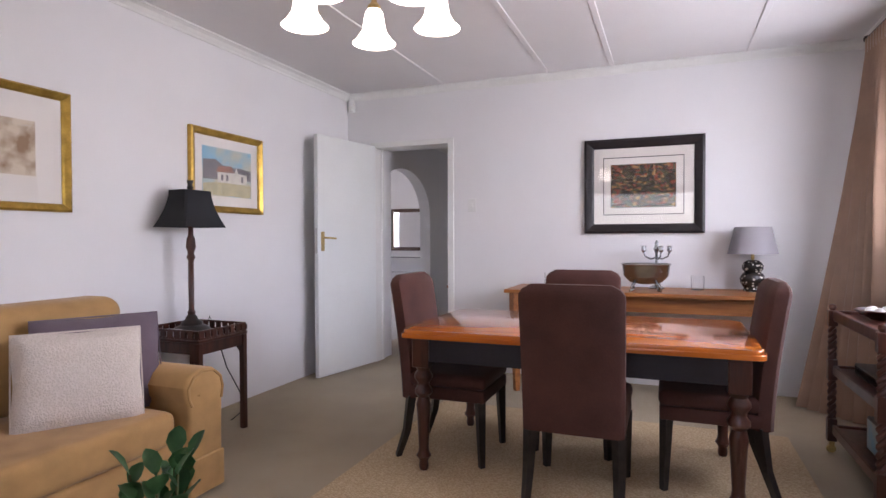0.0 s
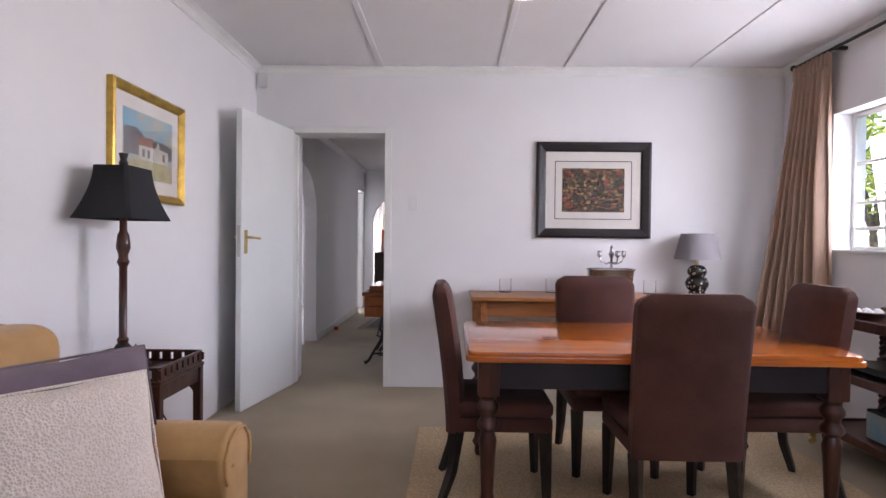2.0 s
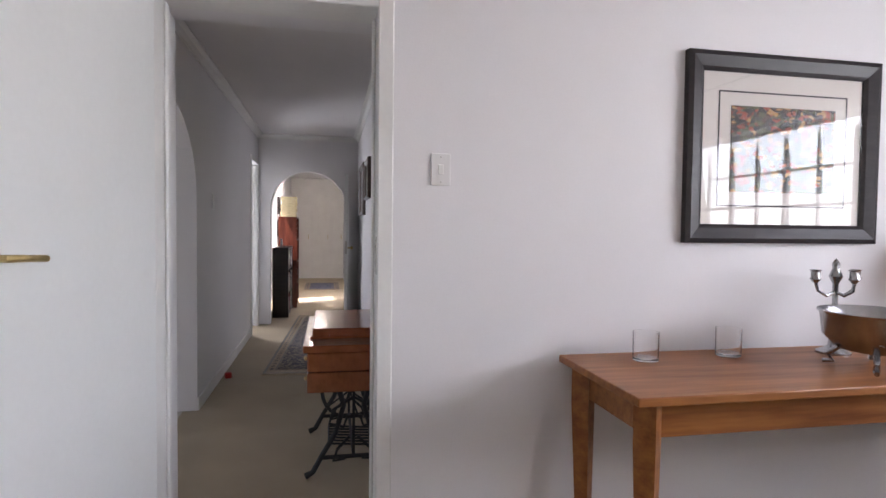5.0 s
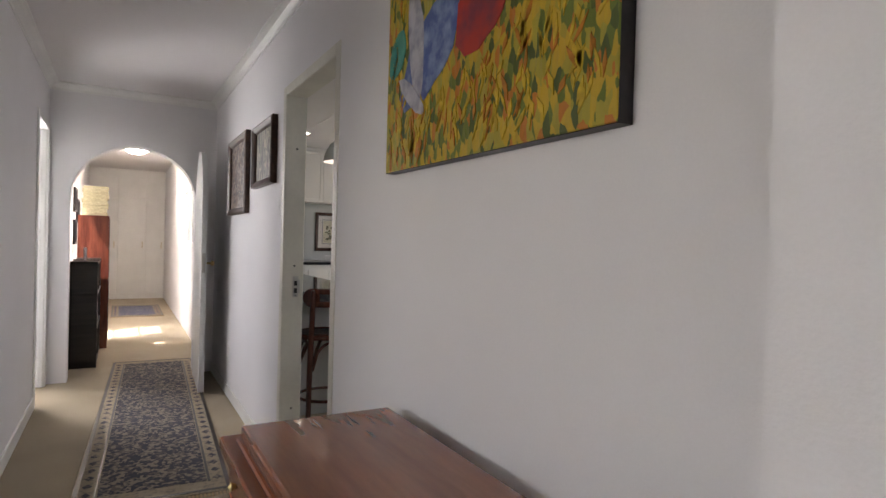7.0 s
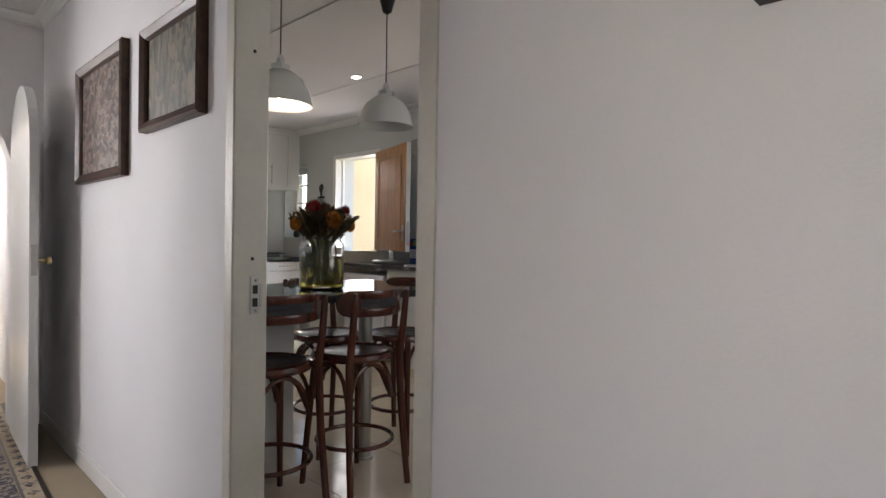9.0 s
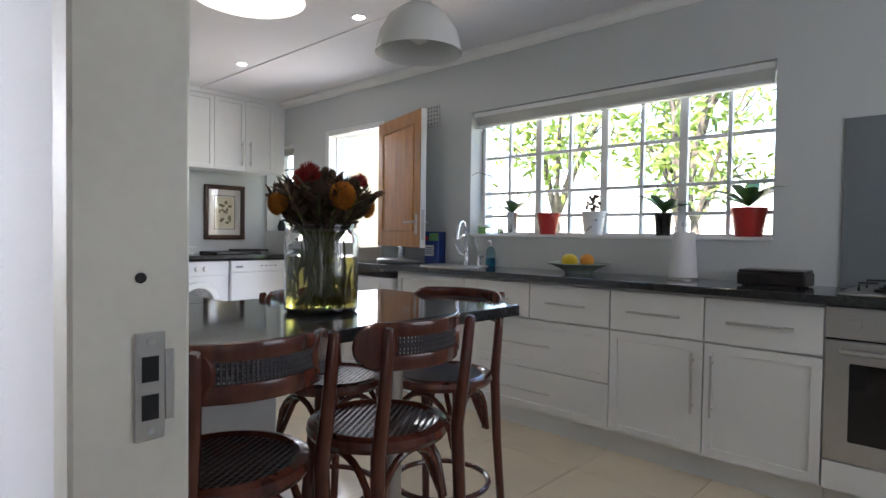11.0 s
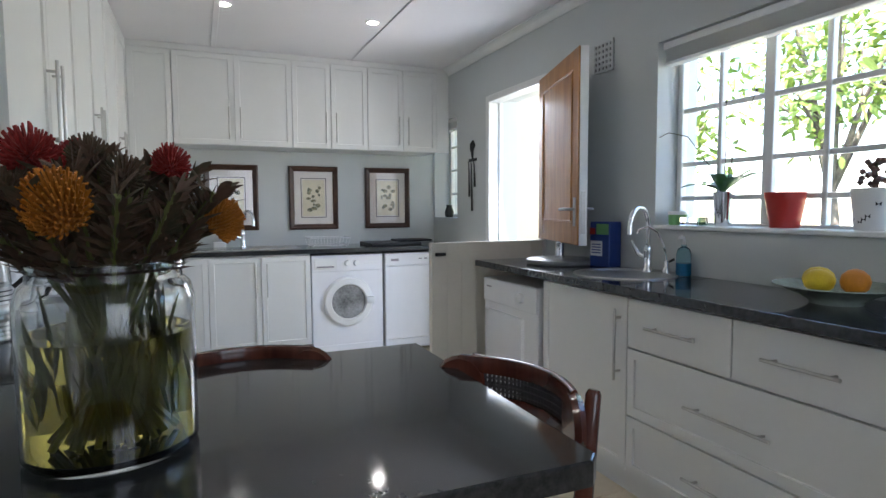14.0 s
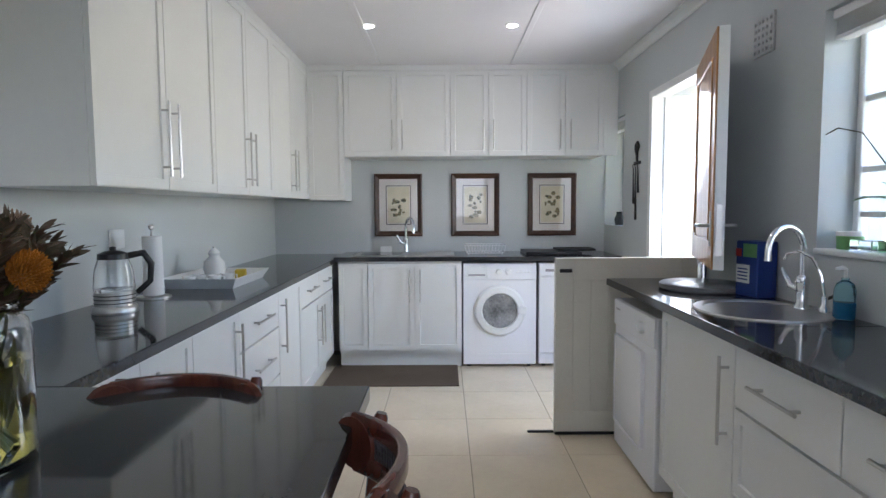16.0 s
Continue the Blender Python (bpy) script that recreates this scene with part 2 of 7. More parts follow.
def box(bm, x0, x1, y0, y1, z0, z1, bev=0.0, seg=2):
    """A box, its edges rounded by bev."""
    r = bmesh.ops.create_cube(bm, size=1, matrix=Matrix.Translation(((x0 + x1) / 2, (y0 + y1) / 2, (z0 + z1) / 2)) @ Matrix.Diagonal((abs(x1 - x0), abs(y1 - y0), abs(z1 - z0), 1)))
    if bev:
        es = {e for v in r["verts"] for e in v.link_edges}
        bmesh.ops.bevel(bm, geom=list(es), offset=bev, segments=seg, profile=0.5, affect="EDGES")
    return bm


def B():
    return bmesh.new()


def boxm(*a, **k):
    return box(B(), *a, **k)


def lathe(bm, profile, at=(0, 0, 0), seg=24, turn=None):
    """A turned shape: profile is a run of (radius, height)."""
    rings = []
    m = Matrix.Translation(at) @ (turn.to_4x4() if turn else Matrix())
    for r, z in profile:
        if r < 1e-5:
            rings.append([bm.verts.new(m @ Vector((0, 0, z)))])
        else:
            rings.append([bm.verts.new(m @ Vector((r * math.cos(2 * math.pi * i / seg), r * math.sin(2 * math.pi * i / seg), z))) for i in range(seg)])
    for a, b in zip(rings, rings[1:]):
        for i in range(seg):
            j = (i + 1) % seg
            if len(a) == 1 and len(b) == 1:
                continue
            if len(a) == 1:
                bm.faces.new((a[0], b[i], b[j]))
            elif len(b) == 1:
                bm.faces.new((a[i], a[j], b[0]))
            else:
                bm.faces.new((a[i], a[j], b[j], b[i]))
    for ring, flip in ((rings[0], True), (rings[-1], False)):
        if len(ring) > 2:
            bm.faces.new(ring[::-1] if flip else ring)
    return bm


def open_lathe(bm, profile, at=(0, 0, 0), seg=24):
    """As lathe, but with no end caps."""
    rings = [[bm.verts.new((at[0] + r * math.cos(2 * math.pi * i / seg), at[1] + r * math.sin(2 * math.pi * i / seg), at[2] + z)) for i in range(seg)] for r, z in profile]
    for a, b in zip(rings, rings[1:]):
        for i in range(seg):
            j = (i + 1) % seg
            bm.faces.new((a[i], a[j], b[j], b[i]))
    return bm


def tube(bm, pts, r, seg=8, closed=False, flat=1.0):
    """A rod along points; r is one radius or one for each point."""
    pts = [Vector(p) for p in pts]
    n = len(pts)
    rs = r if isinstance(r, (list, tuple)) else [r] * n
    rings = []
    up = None
    for i, p in enumerate(pts):
        a = pts[i - 1] if (i > 0 or closed) else pts[i]
        b = pts[(i + 1) % n] if (i < n - 1 or closed) else pts[i]
        d = (b - a).normalized()
        if up is None:
            up = Vector((0, 0, 1)) if abs(d.z) < 0.9 else Vector((1, 0, 0))
        s = d.cross(up).normalized()
        up = s.cross(d).normalized()
        rings.append([bm.verts.new(p + rs[i] * (math.cos(2 * math.pi * k / seg) * s + flat * math.sin(2 * math.pi * k / seg) * up)) for k in range(seg)])
    pairs = list(zip(rings, rings[1:])) + ([(rings[-1], rings[0])] if closed else [])
    for a, b in pairs:
        for k in range(seg):
            j = (k + 1) % seg
            bm.faces.new((a[k], a[j], b[j], b[k]))
    if not closed:
        bm.faces.new(rings[0][::-1])
        bm.faces.new(rings[-1])
    return bm


def prism(bm, outline, y0, y1, axis="y"):
    """An outline of (u, z) pushed out along y (u is x) or along x (u is y)."""
    def at(u, w, z):
        return (u, w, z) if axis == "y" else (w, u, z)
    a = [bm.verts.new(at(u, y0, z)) for u, z in outline]
    b = [bm.verts.new(at(u, y1, z)) for u, z in outline]
    bm.faces.new(a)
    bm.faces.new(b[::-1])
    for i in range(len(a)):
        j = (i + 1) % len(a)
        bm.faces.new((a[j], a[i], b[i], b[j]))
    return bm


def plate(bm, outline, z0, z1, bev=0.0):
    """An outline of (x, y) between two heights."""
    a = [bm.verts.new((x, y, z0)) for x, y in outline]
    b = [bm.verts.new((x, y, z1)) for x, y in outline]
    bm.faces.new(a[::-1])
    top = bm.faces.new(b)
    for i in range(len(a)):
        j = (i + 1) % len(a)
        bm.faces.new((a[i], a[j], b[j], b[i]))
    if bev:
        bmesh.ops.bevel(bm, geom=list(top.edges), offset=bev, segments=3, profile=0.5, affect="EDGES")
    return bm


def arch_wall(u0, u1, top, a0, a1, spring, rise, y0, y1, axis="y", seg=16):
    """A wall from u0 to u1 with an arched opening from a0 to a1."""
    c, h = (a0 + a1) / 2, (a1 - a0) / 2
    curve = [(c - h * math.cos(math.pi * i / seg), spring + rise * math.sin(math.pi * i / seg)) for i in range(seg + 1)]
    bm = B()
    prism(bm, [(u0, 0), (a0, 0), *curve[: seg // 2 + 1], (c, top), (u0, top)], y0, y1, axis)
    prism(bm, [(c, top), *curve[seg // 2:], (a1, 0), (u1, 0), (u1, top)], y0, y1, axis)
    return bm


def wall_x(name, x0, x1, y0, y1, h, holes, material, label):
    """A wall along y with holes of (y0, y1, z0, z1), in order."""
    bm = B()
    y = y0
    for a, b, lo, hi in holes:
        box(bm, x0, x1, y, a, 0, h)
        if lo > 0:
            box(bm, x0, x1, a, b, 0, lo)
        box(bm, x0, x1, a, b, hi, h)
        y = b
    box(bm, x0, x1, y, y1, 0, h)
    return structure(name, bm, material, label, "wall")


def wall_y(name, y0, y1, x0, x1, h, holes, material, label):
    bm = B()
    x = x0
    for a, b, lo, hi in holes:
        box(bm, x, a, y0, y1, 0, h)
        if lo > 0:
            box(bm, a, b, y0, y1, 0, lo)
        box(bm, a, b, y0, y1, hi, h)
        x = b
    box(bm, x, x1, y0, y1, 0, h)
    return structure(name, bm, material, label, "wall")


def cushion(bm, w, d, h, at=(0, 0, 0), n=14, soft=0.5, bend=0.0):
    """A soft pad w by d, thickest in the middle."""
    rows = {}
    for side in (1, -1):
        for i in range(n + 1):
            for j in range(n + 1):
                u, v = 2 * i / n - 1, 2 * j / n - 1
                edge = i in (0, n) or j in (0, n)
                if edge and side == -1:
                    rows[side, i, j] = rows[1, i, j]
                    continue
                t = 0 if edge else ((1 - u ** 4) * (1 - v ** 4)) ** soft
                pinch = 1 - 0.05 * (1 - abs(u * v))
                wob = 0.006 * noise.noise((u * 2.1 + at[0], v * 2.3, side * 1.7))
                rows[side, i, j] = bm.verts.new((at[0] + u * w / 2 * pinch, at[1] + v * d / 2 * pinch, at[2] + side * (h / 2 * t + (0 if edge else wob)) + bend * u * u))
    for side in (1, -1):
        for i in range(n):
            for j in range(n):
                q = [rows[side, i, j], rows[side, i + 1, j], rows[side, i + 1, j + 1], rows[side, i, j + 1]]
                bm.faces.new(q if side == 1 else q[::-1])
    return bm


def picture(name, label, w, h, border, mat_w, m_frame, m_art, loc, rz, depth=0.025, glazed=True, inner=None, category="framed picture", group=""):
    """A framed picture; it hangs with its back at y = 0 and faces -y before the turn."""
    t = thing(name, label, category, loc, rz, group)
    bm = B()
    prof = [(0, 0), (0, -depth), (border * 0.25, -depth - 0.006), (border * 0.8, -depth * 0.8), (border, -depth * 0.5), (border, 0)]
    ring = []
    for o, d in prof:
        ring.append([bm.verts.new((sx * (w / 2 - o), d, sz * (h / 2 - o))) for sx, sz in ((-1, -1), (1, -1), (1, 1), (-1, 1))])
    for a, b in zip(ring, ring[1:] + ring[:1]):
        for i in range(4):
            j = (i + 1) % 4
            bm.faces.new((a[i], a[j], b[j], b[i]))
    part("frame", bm, m_frame, t)
    iw, ih = w / 2 - border + 0.002, h / 2 - border + 0.002
    if mat_w:
        part("mount", boxm(-iw, iw, -0.008, 0, -ih, ih), M_MAT, t)
    ax, az = iw - mat_w, ih - mat_w
    if inner:
        k = inner
        for sx in (-1, 1):
            part("mount_line", boxm(sx * (ax + k) - 0.003, sx * (ax + k) + 0.003, -0.0095, -0.008, -az - k, az + k), M_BLACKFRAME, t)
            part("mount_line", boxm(-ax - k, ax + k, -0.0095, -0.008, sx * (az + k) - 0.003, sx * (az + k) + 0.003), M_BLACKFRAME, t)
    part("print", boxm(-ax, ax, -0.010, -0.006, -az, az), m_art, t)
    if glazed:
        g = part("glazing", boxm(-iw, iw, -0.0145, -0.0125, -ih, ih), M_PICGLASS, t)
        g.visible_shadow = False
    return t


# ---- the building ----
XL, XR = -2.70, 1.47          # dining room side walls
YN, YB = 3.915, -3.2          # dining room door wall and lounge end
HD, HP, HK = 2.54, 2.41, 2.465  # ceilings: dining, passage, kitchen
PL, PR = -2.70, -1.455         # passage walls
KL, KR = -1.345, 1.62          # kitchen walls
KE, KN = 12.05, 5.3           # kitchen ends
YA = 9.45                     # arch across the passage
YP = 16.1                     # cupboards at the far end

structure("floor", boxm(-2.9, 1.75, -3.5, 4.26, -0.12, 0), M_CARPET, "beige fitted carpet of the dining room", "carpet")
structure("floor_passage", boxm(-2.79, KL - 0.055, 4.26, 16.6, -0.12, 0), M_CARPET, "beige fitted carpet of the passage", "carpet")
structure("floor_side_room", boxm(-7.0, -2.79, 3.4, 9.75, -0.12, -0.002), M_PORCELAIN, "pale tiled floor of the side room", "floor")
kitchen_floor = structure("floor_kitchen", boxm(KL - 0.075, KR + 0.2, 4.9, KE + 0.1, -0.12, -0.004), M_GROUT, "cream tiled kitchen floor with dark joints", "floor")

wall_y("wall_dining_north", YN, YN + 0.35, -2.9, 1.75, 2.6, [(-2.42, -1.65, 0, 2.04)], M_WALL, "white painted wall with a doorway")
wall_x("wall_dining_west", -2.9, XL, -3.5, YN, 2.6, [], M_WALL, "white painted plaster wall")
wall_x("wall_dining_east", XR, XR + 0.22, -3.5, YN, 2.6, [(0.9, 3.32, 1.13, 2.06)], M_WALL, "white painted wall with a steel window")
wall_y("wall_dining_south", -3.5, YB, -2.9, 1.75, 2.6, [(-1.4, 0.8, 0.95, 2.05)], M_WALL, "white painted wall with a paned window")

structure("wall_passage_west", arch_wall(4.265, 8.72, 2.6, 4.45, 5.95, 1.45, 0.535, PL - 0.14, PL, "x"), M_WALL, "white passage wall with an arched opening", "wall")
wall_x("wall_passage_west_far", PL - 0.14, PL, 8.72, 16.6, 2.6, [(8.72, 9.38, 0, 2.03), (10.6, 12.0, 0.0, 2.03)], M_WALL, "white passage wall with a doorway")
wall_x("wall_passage_east", PR, KL, 4.265, 16.6, 2.6, [(6.15, 6.985, 0, 1.98)], M_WALL, "white passage wall with the kitchen doorway")
structure("wall_arch", arch_wall(PL, PR, 2.6, -2.555, -1.61, 1.50, 0.455, YA, YA + 0.16), M_WALL, "white wall with a round arch", "wall")
wall_y("wall_passage_end", YP + 0.35, YP + 0.5, -3.0, KL, 2.6, [], M_WALL, "white wall at the passage end")

# the kitchen's inner faces are grey
wall_x("wall_kitchen_west", KL, KL + 0.012, KN, KE, 2.6, [(6.12, 7.0, 0, 1.98)], M_KWALL, "pale grey kitchen wall")
wall_x("wall_kitchen_east", KR, KR + 0.26, KN - 0.2, KE + 0.2, 2.6, [(7.11, 9.11, 1.12, 2.025), (10.12, 10.90, 0, 2.06), (11.5, 12.03, 1.14, 2.03)], M_KWALL, "pale grey kitchen wall with window and door")
wall_y("wall_kitchen_north", KE, KE + 0.2, KL, KR, 2.6, [], M_KWALL, "pale grey kitchen end wall")
# unseen wall; its opening is invented to let the kitchen fill in
wall_y("wall_kitchen_south", KN - 0.2, KN, KL, KR, 2.6, [(-0.45, 1.05, 1.05, 2.1)], M_KWALL, "pale grey kitchen wall with an added light opening")

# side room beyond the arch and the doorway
# the opening in this unseen wall is made up for the fill lamp
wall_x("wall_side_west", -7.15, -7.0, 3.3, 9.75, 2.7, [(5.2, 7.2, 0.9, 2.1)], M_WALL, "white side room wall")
wall_y("wall_side_south", 3.3, 3.45, -7.0, -2.9, 2.7, [], M_WALL, "white side room wall")
# opening added only so the north fill lamp shines through
wall_y("wall_side_north", 9.6, 9.75, -7.0, PL - 0.14, 2.7, [(-3.6, -2.98, 0.9, 2.1)], M_WALL, "white side room wall with an added light opening")


def ceiling(name, x0, x1, y0, y1, h, strips, along, label):
    """Boards with cover strips over their joints."""
    bm = boxm(x0, x1, y0, y1, h, h + 0.1)
    for s in strips:
        if along == "y":
            box(bm, s - 0.02, s + 0.02, y0, y1, h - 0.008, h + 0.01, 0.003, 1)
        else:
            box(bm, x0, x1, s - 0.02, s + 0.02, h - 0.008, h + 0.01, 0.003, 1)
    return structure(name, bm, M_CEIL, label, "ceiling")


ceiling("ceiling", -2.9, 1.75, -3.5, 4.1, HD, (-1.70, -0.77, -0.25, 0.72), "y", "white board ceiling with cover strips")
ceiling("ceiling_passage", -2.86, KL, 4.1, 16.6, HP, (), "y", "white passage ceiling")
ceiling("ceiling_kitchen", KL - 0.05, KR + 0.2, KN - 0.2, KE + 0.2, HK, (-0.34, 0.75), "y", "white board kitchen ceiling with cover strips")
ceiling("ceiling_side", -7.1, -2.8, 3.3, 9.75, 2.62, (), "y", "white side room ceiling")


def cornice(name, pts, h, material, label):
    """A coved moulding along a wall's top; pts: start, end, and the way into the room."""
    (ax, ay), (bx, by), (nx, ny) = pts
    bm = B()
    prof = [(0, -0.06), (0.008, -0.06), (0.012, -0.045), (0.03, -0.022), (0.05, -0.012), (0.06, -0.010), (0.06, 0), (0, 0)]
    a = [bm.verts.new((ax + nx * d, ay + ny * d, h + z)) for d, z in prof]
    b = [bm.verts.new((bx + nx * d, by + ny * d, h + z)) for d, z in prof]
    for i in range(len(prof)):
        j = (i + 1) % len(prof)
        bm.faces.new((a[i], a[j], b[j], b[i]))
    bm.faces.new(a)
    bm.faces.new(b[::-1])
    return structure(name, bm, material, label, "cornice")


cornice("trim_cornice_north", ((XL, YN), (XR, YN), (0, -1)), HD, M_TRIM, "white coved cornice of the dining room")
cornice("trim_cornice_west", ((XL, YB), (XL, YN), (1, 0)), HD, M_TRIM, "white coved cornice of the dining room")
cornice("trim_cornice_east", ((XR, YB), (XR, YN), (-1, 0)), HD, M_TRIM, "white coved cornice of the dining room")
for side, x, n in (("west", PL, 1), ("east", PR, -1)):
    cornice("trim_cornice_passage_" + side, ((x, 4.265), (x, YA), (n, 0)), HP, M_TRIM, "white passage cornice")
cornice("trim_cornice_arch", ((PL, YA), (PR, YA), (0, -1)), HP, M_TRIM, "white passage cornice")
cornice("trim_cornice_kitchen", ((KR, KN), (KR, KE), (-1, 0)), HK, M_TRIM, "white kitchen cornice")

# skirtings
for name, b in (("baseboard_passage_west", (PL, PL + 0.012, 5.95, 8.68)), ("baseboard_passage_east", (PR - 0.012, PR, 6.99, YA)), ("baseboard_passage_east_near", (PR - 0.012, PR, 4.265, 6.05))):
    structure(name, boxm(*b, 0, 0.085, 0.003, 1), M_TRIM, "white painted skirting board", "skirting")


def door_frame(name, axis, a, b, w0, w1, top, material, label, stop=True):
    """A steel door frame round an opening from a to b in a wall from w0 to w1."""
    bm = B()

    def bar(u0, u1, z0, z1):
        if axis == "y":
            box(bm, u0, u1, w0, w1, z0, z1, 0.004, 1)
        else:
            box(bm, w0, w1, u0, u1, z0, z1, 0.004, 1)
    bar(a - 0.035, a + 0.02, 0, top + 0.03)
    bar(b - 0.02, b + 0.035, 0, top + 0.03)
    bar(a + 0.02, b - 0.02, top - 0.02, top + 0.03)
    # the stop
    m = (w0 + w1) / 2
    w0, w1 = m + 0.03, m + 0.065
    if stop:
        bar(a + 0.02, a + 0.032, 0, top - 0.02)
        bar(b - 0.032, b - 0.02, 0, top - 0.02)
    return structure(name, bm, material, label, "door frame")


door_frame("trim_dining_doorway", "y", -2.42, -1.65, YN - 0.012, YN + 0.17, 2.04, M_TRIM, "white painted steel door frame")
door_frame("trim_kitchen_doorway", "x", 6.14, 6.96, PR - 0.003, KL - 0.002, 1.98, M_JAMB, "cream painted steel door frame", False)
door_frame("trim_side_doorway", "x", 8.72, 9.38, PL - 0.15, PL + 0.012, 2.03, M_TRIM, "white painted door frame")
door_frame("trim_stable_doorway", "x", 10.12, 10.90, KR - 0.012, KR + 0.10, 2.06, M_TRIM, "white painted door frame")


def steel_window(name, axis, u0, u1, z0, z1, w, cols, rows, heavy, label, bar=0.011):
    """A steel window with glazing bars; heavy: the bars that are mullions."""
    t = tagged(new(name), label, "window", kind="structure")
    def slab(u_0, u_1, z_0, z_1, d0, d1):
        return boxm(u_0, u_1, d0, d1, z_0, z_1, 0.003, 1) if axis == "y" else boxm(d0, d1, u_0, u_1, z_0, z_1, 0.003, 1)
    f = 0.028
    for a in ((u0, u1, z0, z0 + f), (u0, u1, z1 - f, z1), (u0, u0 + f, z0 + f, z1 - f), (u1 - f, u1, z0 + f, z1 - f)):
        part("window_frame", slab(*a, w - 0.02, w + 0.02), M_TRIM, t)
    us = [u0 + (u1 - u0) * i / cols for i in range(cols + 1)]
    zs = [z0 + (z1 - z0) * (k if heavy or rows != 4 else i / rows) for i, k in enumerate((0, 0.16, 0.345, 0.635, 1.0) if rows == 4 else [i / rows for i in range(rows + 1)])]
    for i in range(1, cols):
        k = 0.024 if i in heavy else bar
        part("mullion" if i in heavy else "glazing_bar", slab(us[i] - k, us[i] + k, z0 + f, z1 - f, w - 0.016, w + 0.016), M_TRIM, t)
    for j in range(1, rows):
        for i in range(cols):
            part("glazing_bar", slab(us[i] + (f if i == 0 else bar), us[i + 1] - (f if i == cols - 1 else bar), zs[j] - bar, zs[j] + bar, w - 0.012, w + 0.012), M_TRIM, t)
    for i in range(cols):
        for j in range(rows):
            p = part("pane", slab(us[i] + 0.004, us[i + 1] - 0.004, zs[j] + 0.004, zs[j + 1] - 0.004, w - 0.002, w + 0.002), M_PANE, t)
            p.visible_shadow = False
    return t


steel_window("window_kitchen", "x", 7.115, 9.105, 1.12, 2.025, KR + 0.15, 8, 4, (2, 4, 6), "white steel kitchen window with small panes")
steel_window("window_kitchen_small", "x", 11.5, 12.03, 1.14, 2.03, KR + 0.18, 2, 4, (), "narrow white steel window with small panes")
steel_window("window_dining", "x", 0.9, 3.32, 1.13, 2.06, XR + 0.15, 8, 4, (2, 4, 6), "white steel dining room window with small panes")
steel_window("window_lounge", "y", -1.4, 0.8, 0.95, 2.05, YB - 0.2, 6, 5, (2, 4), "white steel lounge window with small panes")
for nm, bx in (("trim_kitchen_sill", (KR - 0.015, KR + 0.13, 7.11, 9.11, 1.115, 1.135)), ("trim_dining_sill", (XR - 0.015, XR + 0.13, 0.9, 3.32, 1.115, 1.135))):
    structure(nm, boxm(*bx, 0.004, 1), M_TRIM, "white painted window sill", "window sill")

# outside
M_GRASS = mk("lawn", (0.06, 0.11, 0.03), 0.9, var=0.3, scale=1.2, fine=40, bump=0.8)
M_PAVE = mk("pale_paving", (0.62, 0.56, 0.47), 0.85, var=0.12, scale=1.5, fine=60, bump=0.3)
M_CREAMWALL = mk("cream_outer_wall", (0.74, 0.60, 0.38), 0.85, var=0.06, scale=1.5, fine=120, bump=0.3)
structure("ground", boxm(-60, 60, -60, 60, -0.5, -0.16), M_GRASS, "green lawn round the house", "ground")
structure("pavement", boxm(KR + 0.26, 6.0, 4.0, 15.0, -0.16, -0.05), M_PAVE, "pale paved yard outside the kitchen", "paving")
structure("roof", box(boxm(-3.0, 2.0, -3.6, 16.8, 2.72, 2.9), -7.3, -3.0, 3.1, 9.9, 2.72, 2.9), M_CEIL, "flat roof slab over the house", "roof")


# ---- dining room ----
def turned_leg(bm, x, y, h, r=0.04, block=0.16):
    """A square-topped turned table leg."""
    box(bm, x - r * 1.1, x + r * 1.1, y - r * 1.1, y + r * 1.1, h - block, h, 0.004, 1)
    k = h - block
    prof = [(r * 0.5, 0), (r * 0.62, 0.02), (r * 0.55, 0.05), (r * 0.95, 0.075), (r * 0.7, 0.095), (r * 0.62, 0.12), (r * 0.85, 0.30), (r * 0.95, k - 0.20), (r * 0.7, k - 0.16), (r * 1.1, k - 0.14), (r * 1.1, k - 0.12), (r * 0.75, k - 0.10), (r * 0.75, k - 0.085), (r * 1.15, k - 0.06), (r * 1.15, k - 0.045), (r * 0.8, k - 0.02), (r * 1.0, k)]
    return lathe(bm, prof, (x, y, 0), 20)


dining_table = thing("dining_table", "varnished orange pine dining table with turned dark legs", "table", (-0.262, 2.085, 0.012))
dining_table.scale = (1, 1, 0.95)
hw, hd = 0.80, 0.46
corner = 0.05
outline = []
for sx, sy, a0 in ((1, -1, -90), (1, 1, 0), (-1, 1, 90), (-1, -1, 180)):
    for i in range(6):
        a = radians(a0 + i * 18)
        outline.append((sx * (hw - corner) + corner * math.cos(a), sy * (hd - corner) + corner * math.sin(a)))
bm = plate(B(), [(x * 0.988, y * 0.982) for x, y in outline], 0.728, 0.748, 0.010)
part("tabletop", bm, M_PINE, dining_table, "glossy orange pine top", smooth=True)
part("top_moulding", plate(B(), outline, 0.706, 0.7285, 0.006), M_PINE, dining_table, smooth=True)
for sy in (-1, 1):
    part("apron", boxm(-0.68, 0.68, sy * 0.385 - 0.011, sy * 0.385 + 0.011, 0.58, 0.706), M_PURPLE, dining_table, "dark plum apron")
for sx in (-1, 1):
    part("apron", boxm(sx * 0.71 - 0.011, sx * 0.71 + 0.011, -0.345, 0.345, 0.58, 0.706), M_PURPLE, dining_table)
for sx in (-1, 1):
    for sy in (-1, 1):
        part("leg", turned_leg(B(), sx * 0.705, sy * 0.365, 0.706), M_DARKWOOD, dining_table, smooth=True)


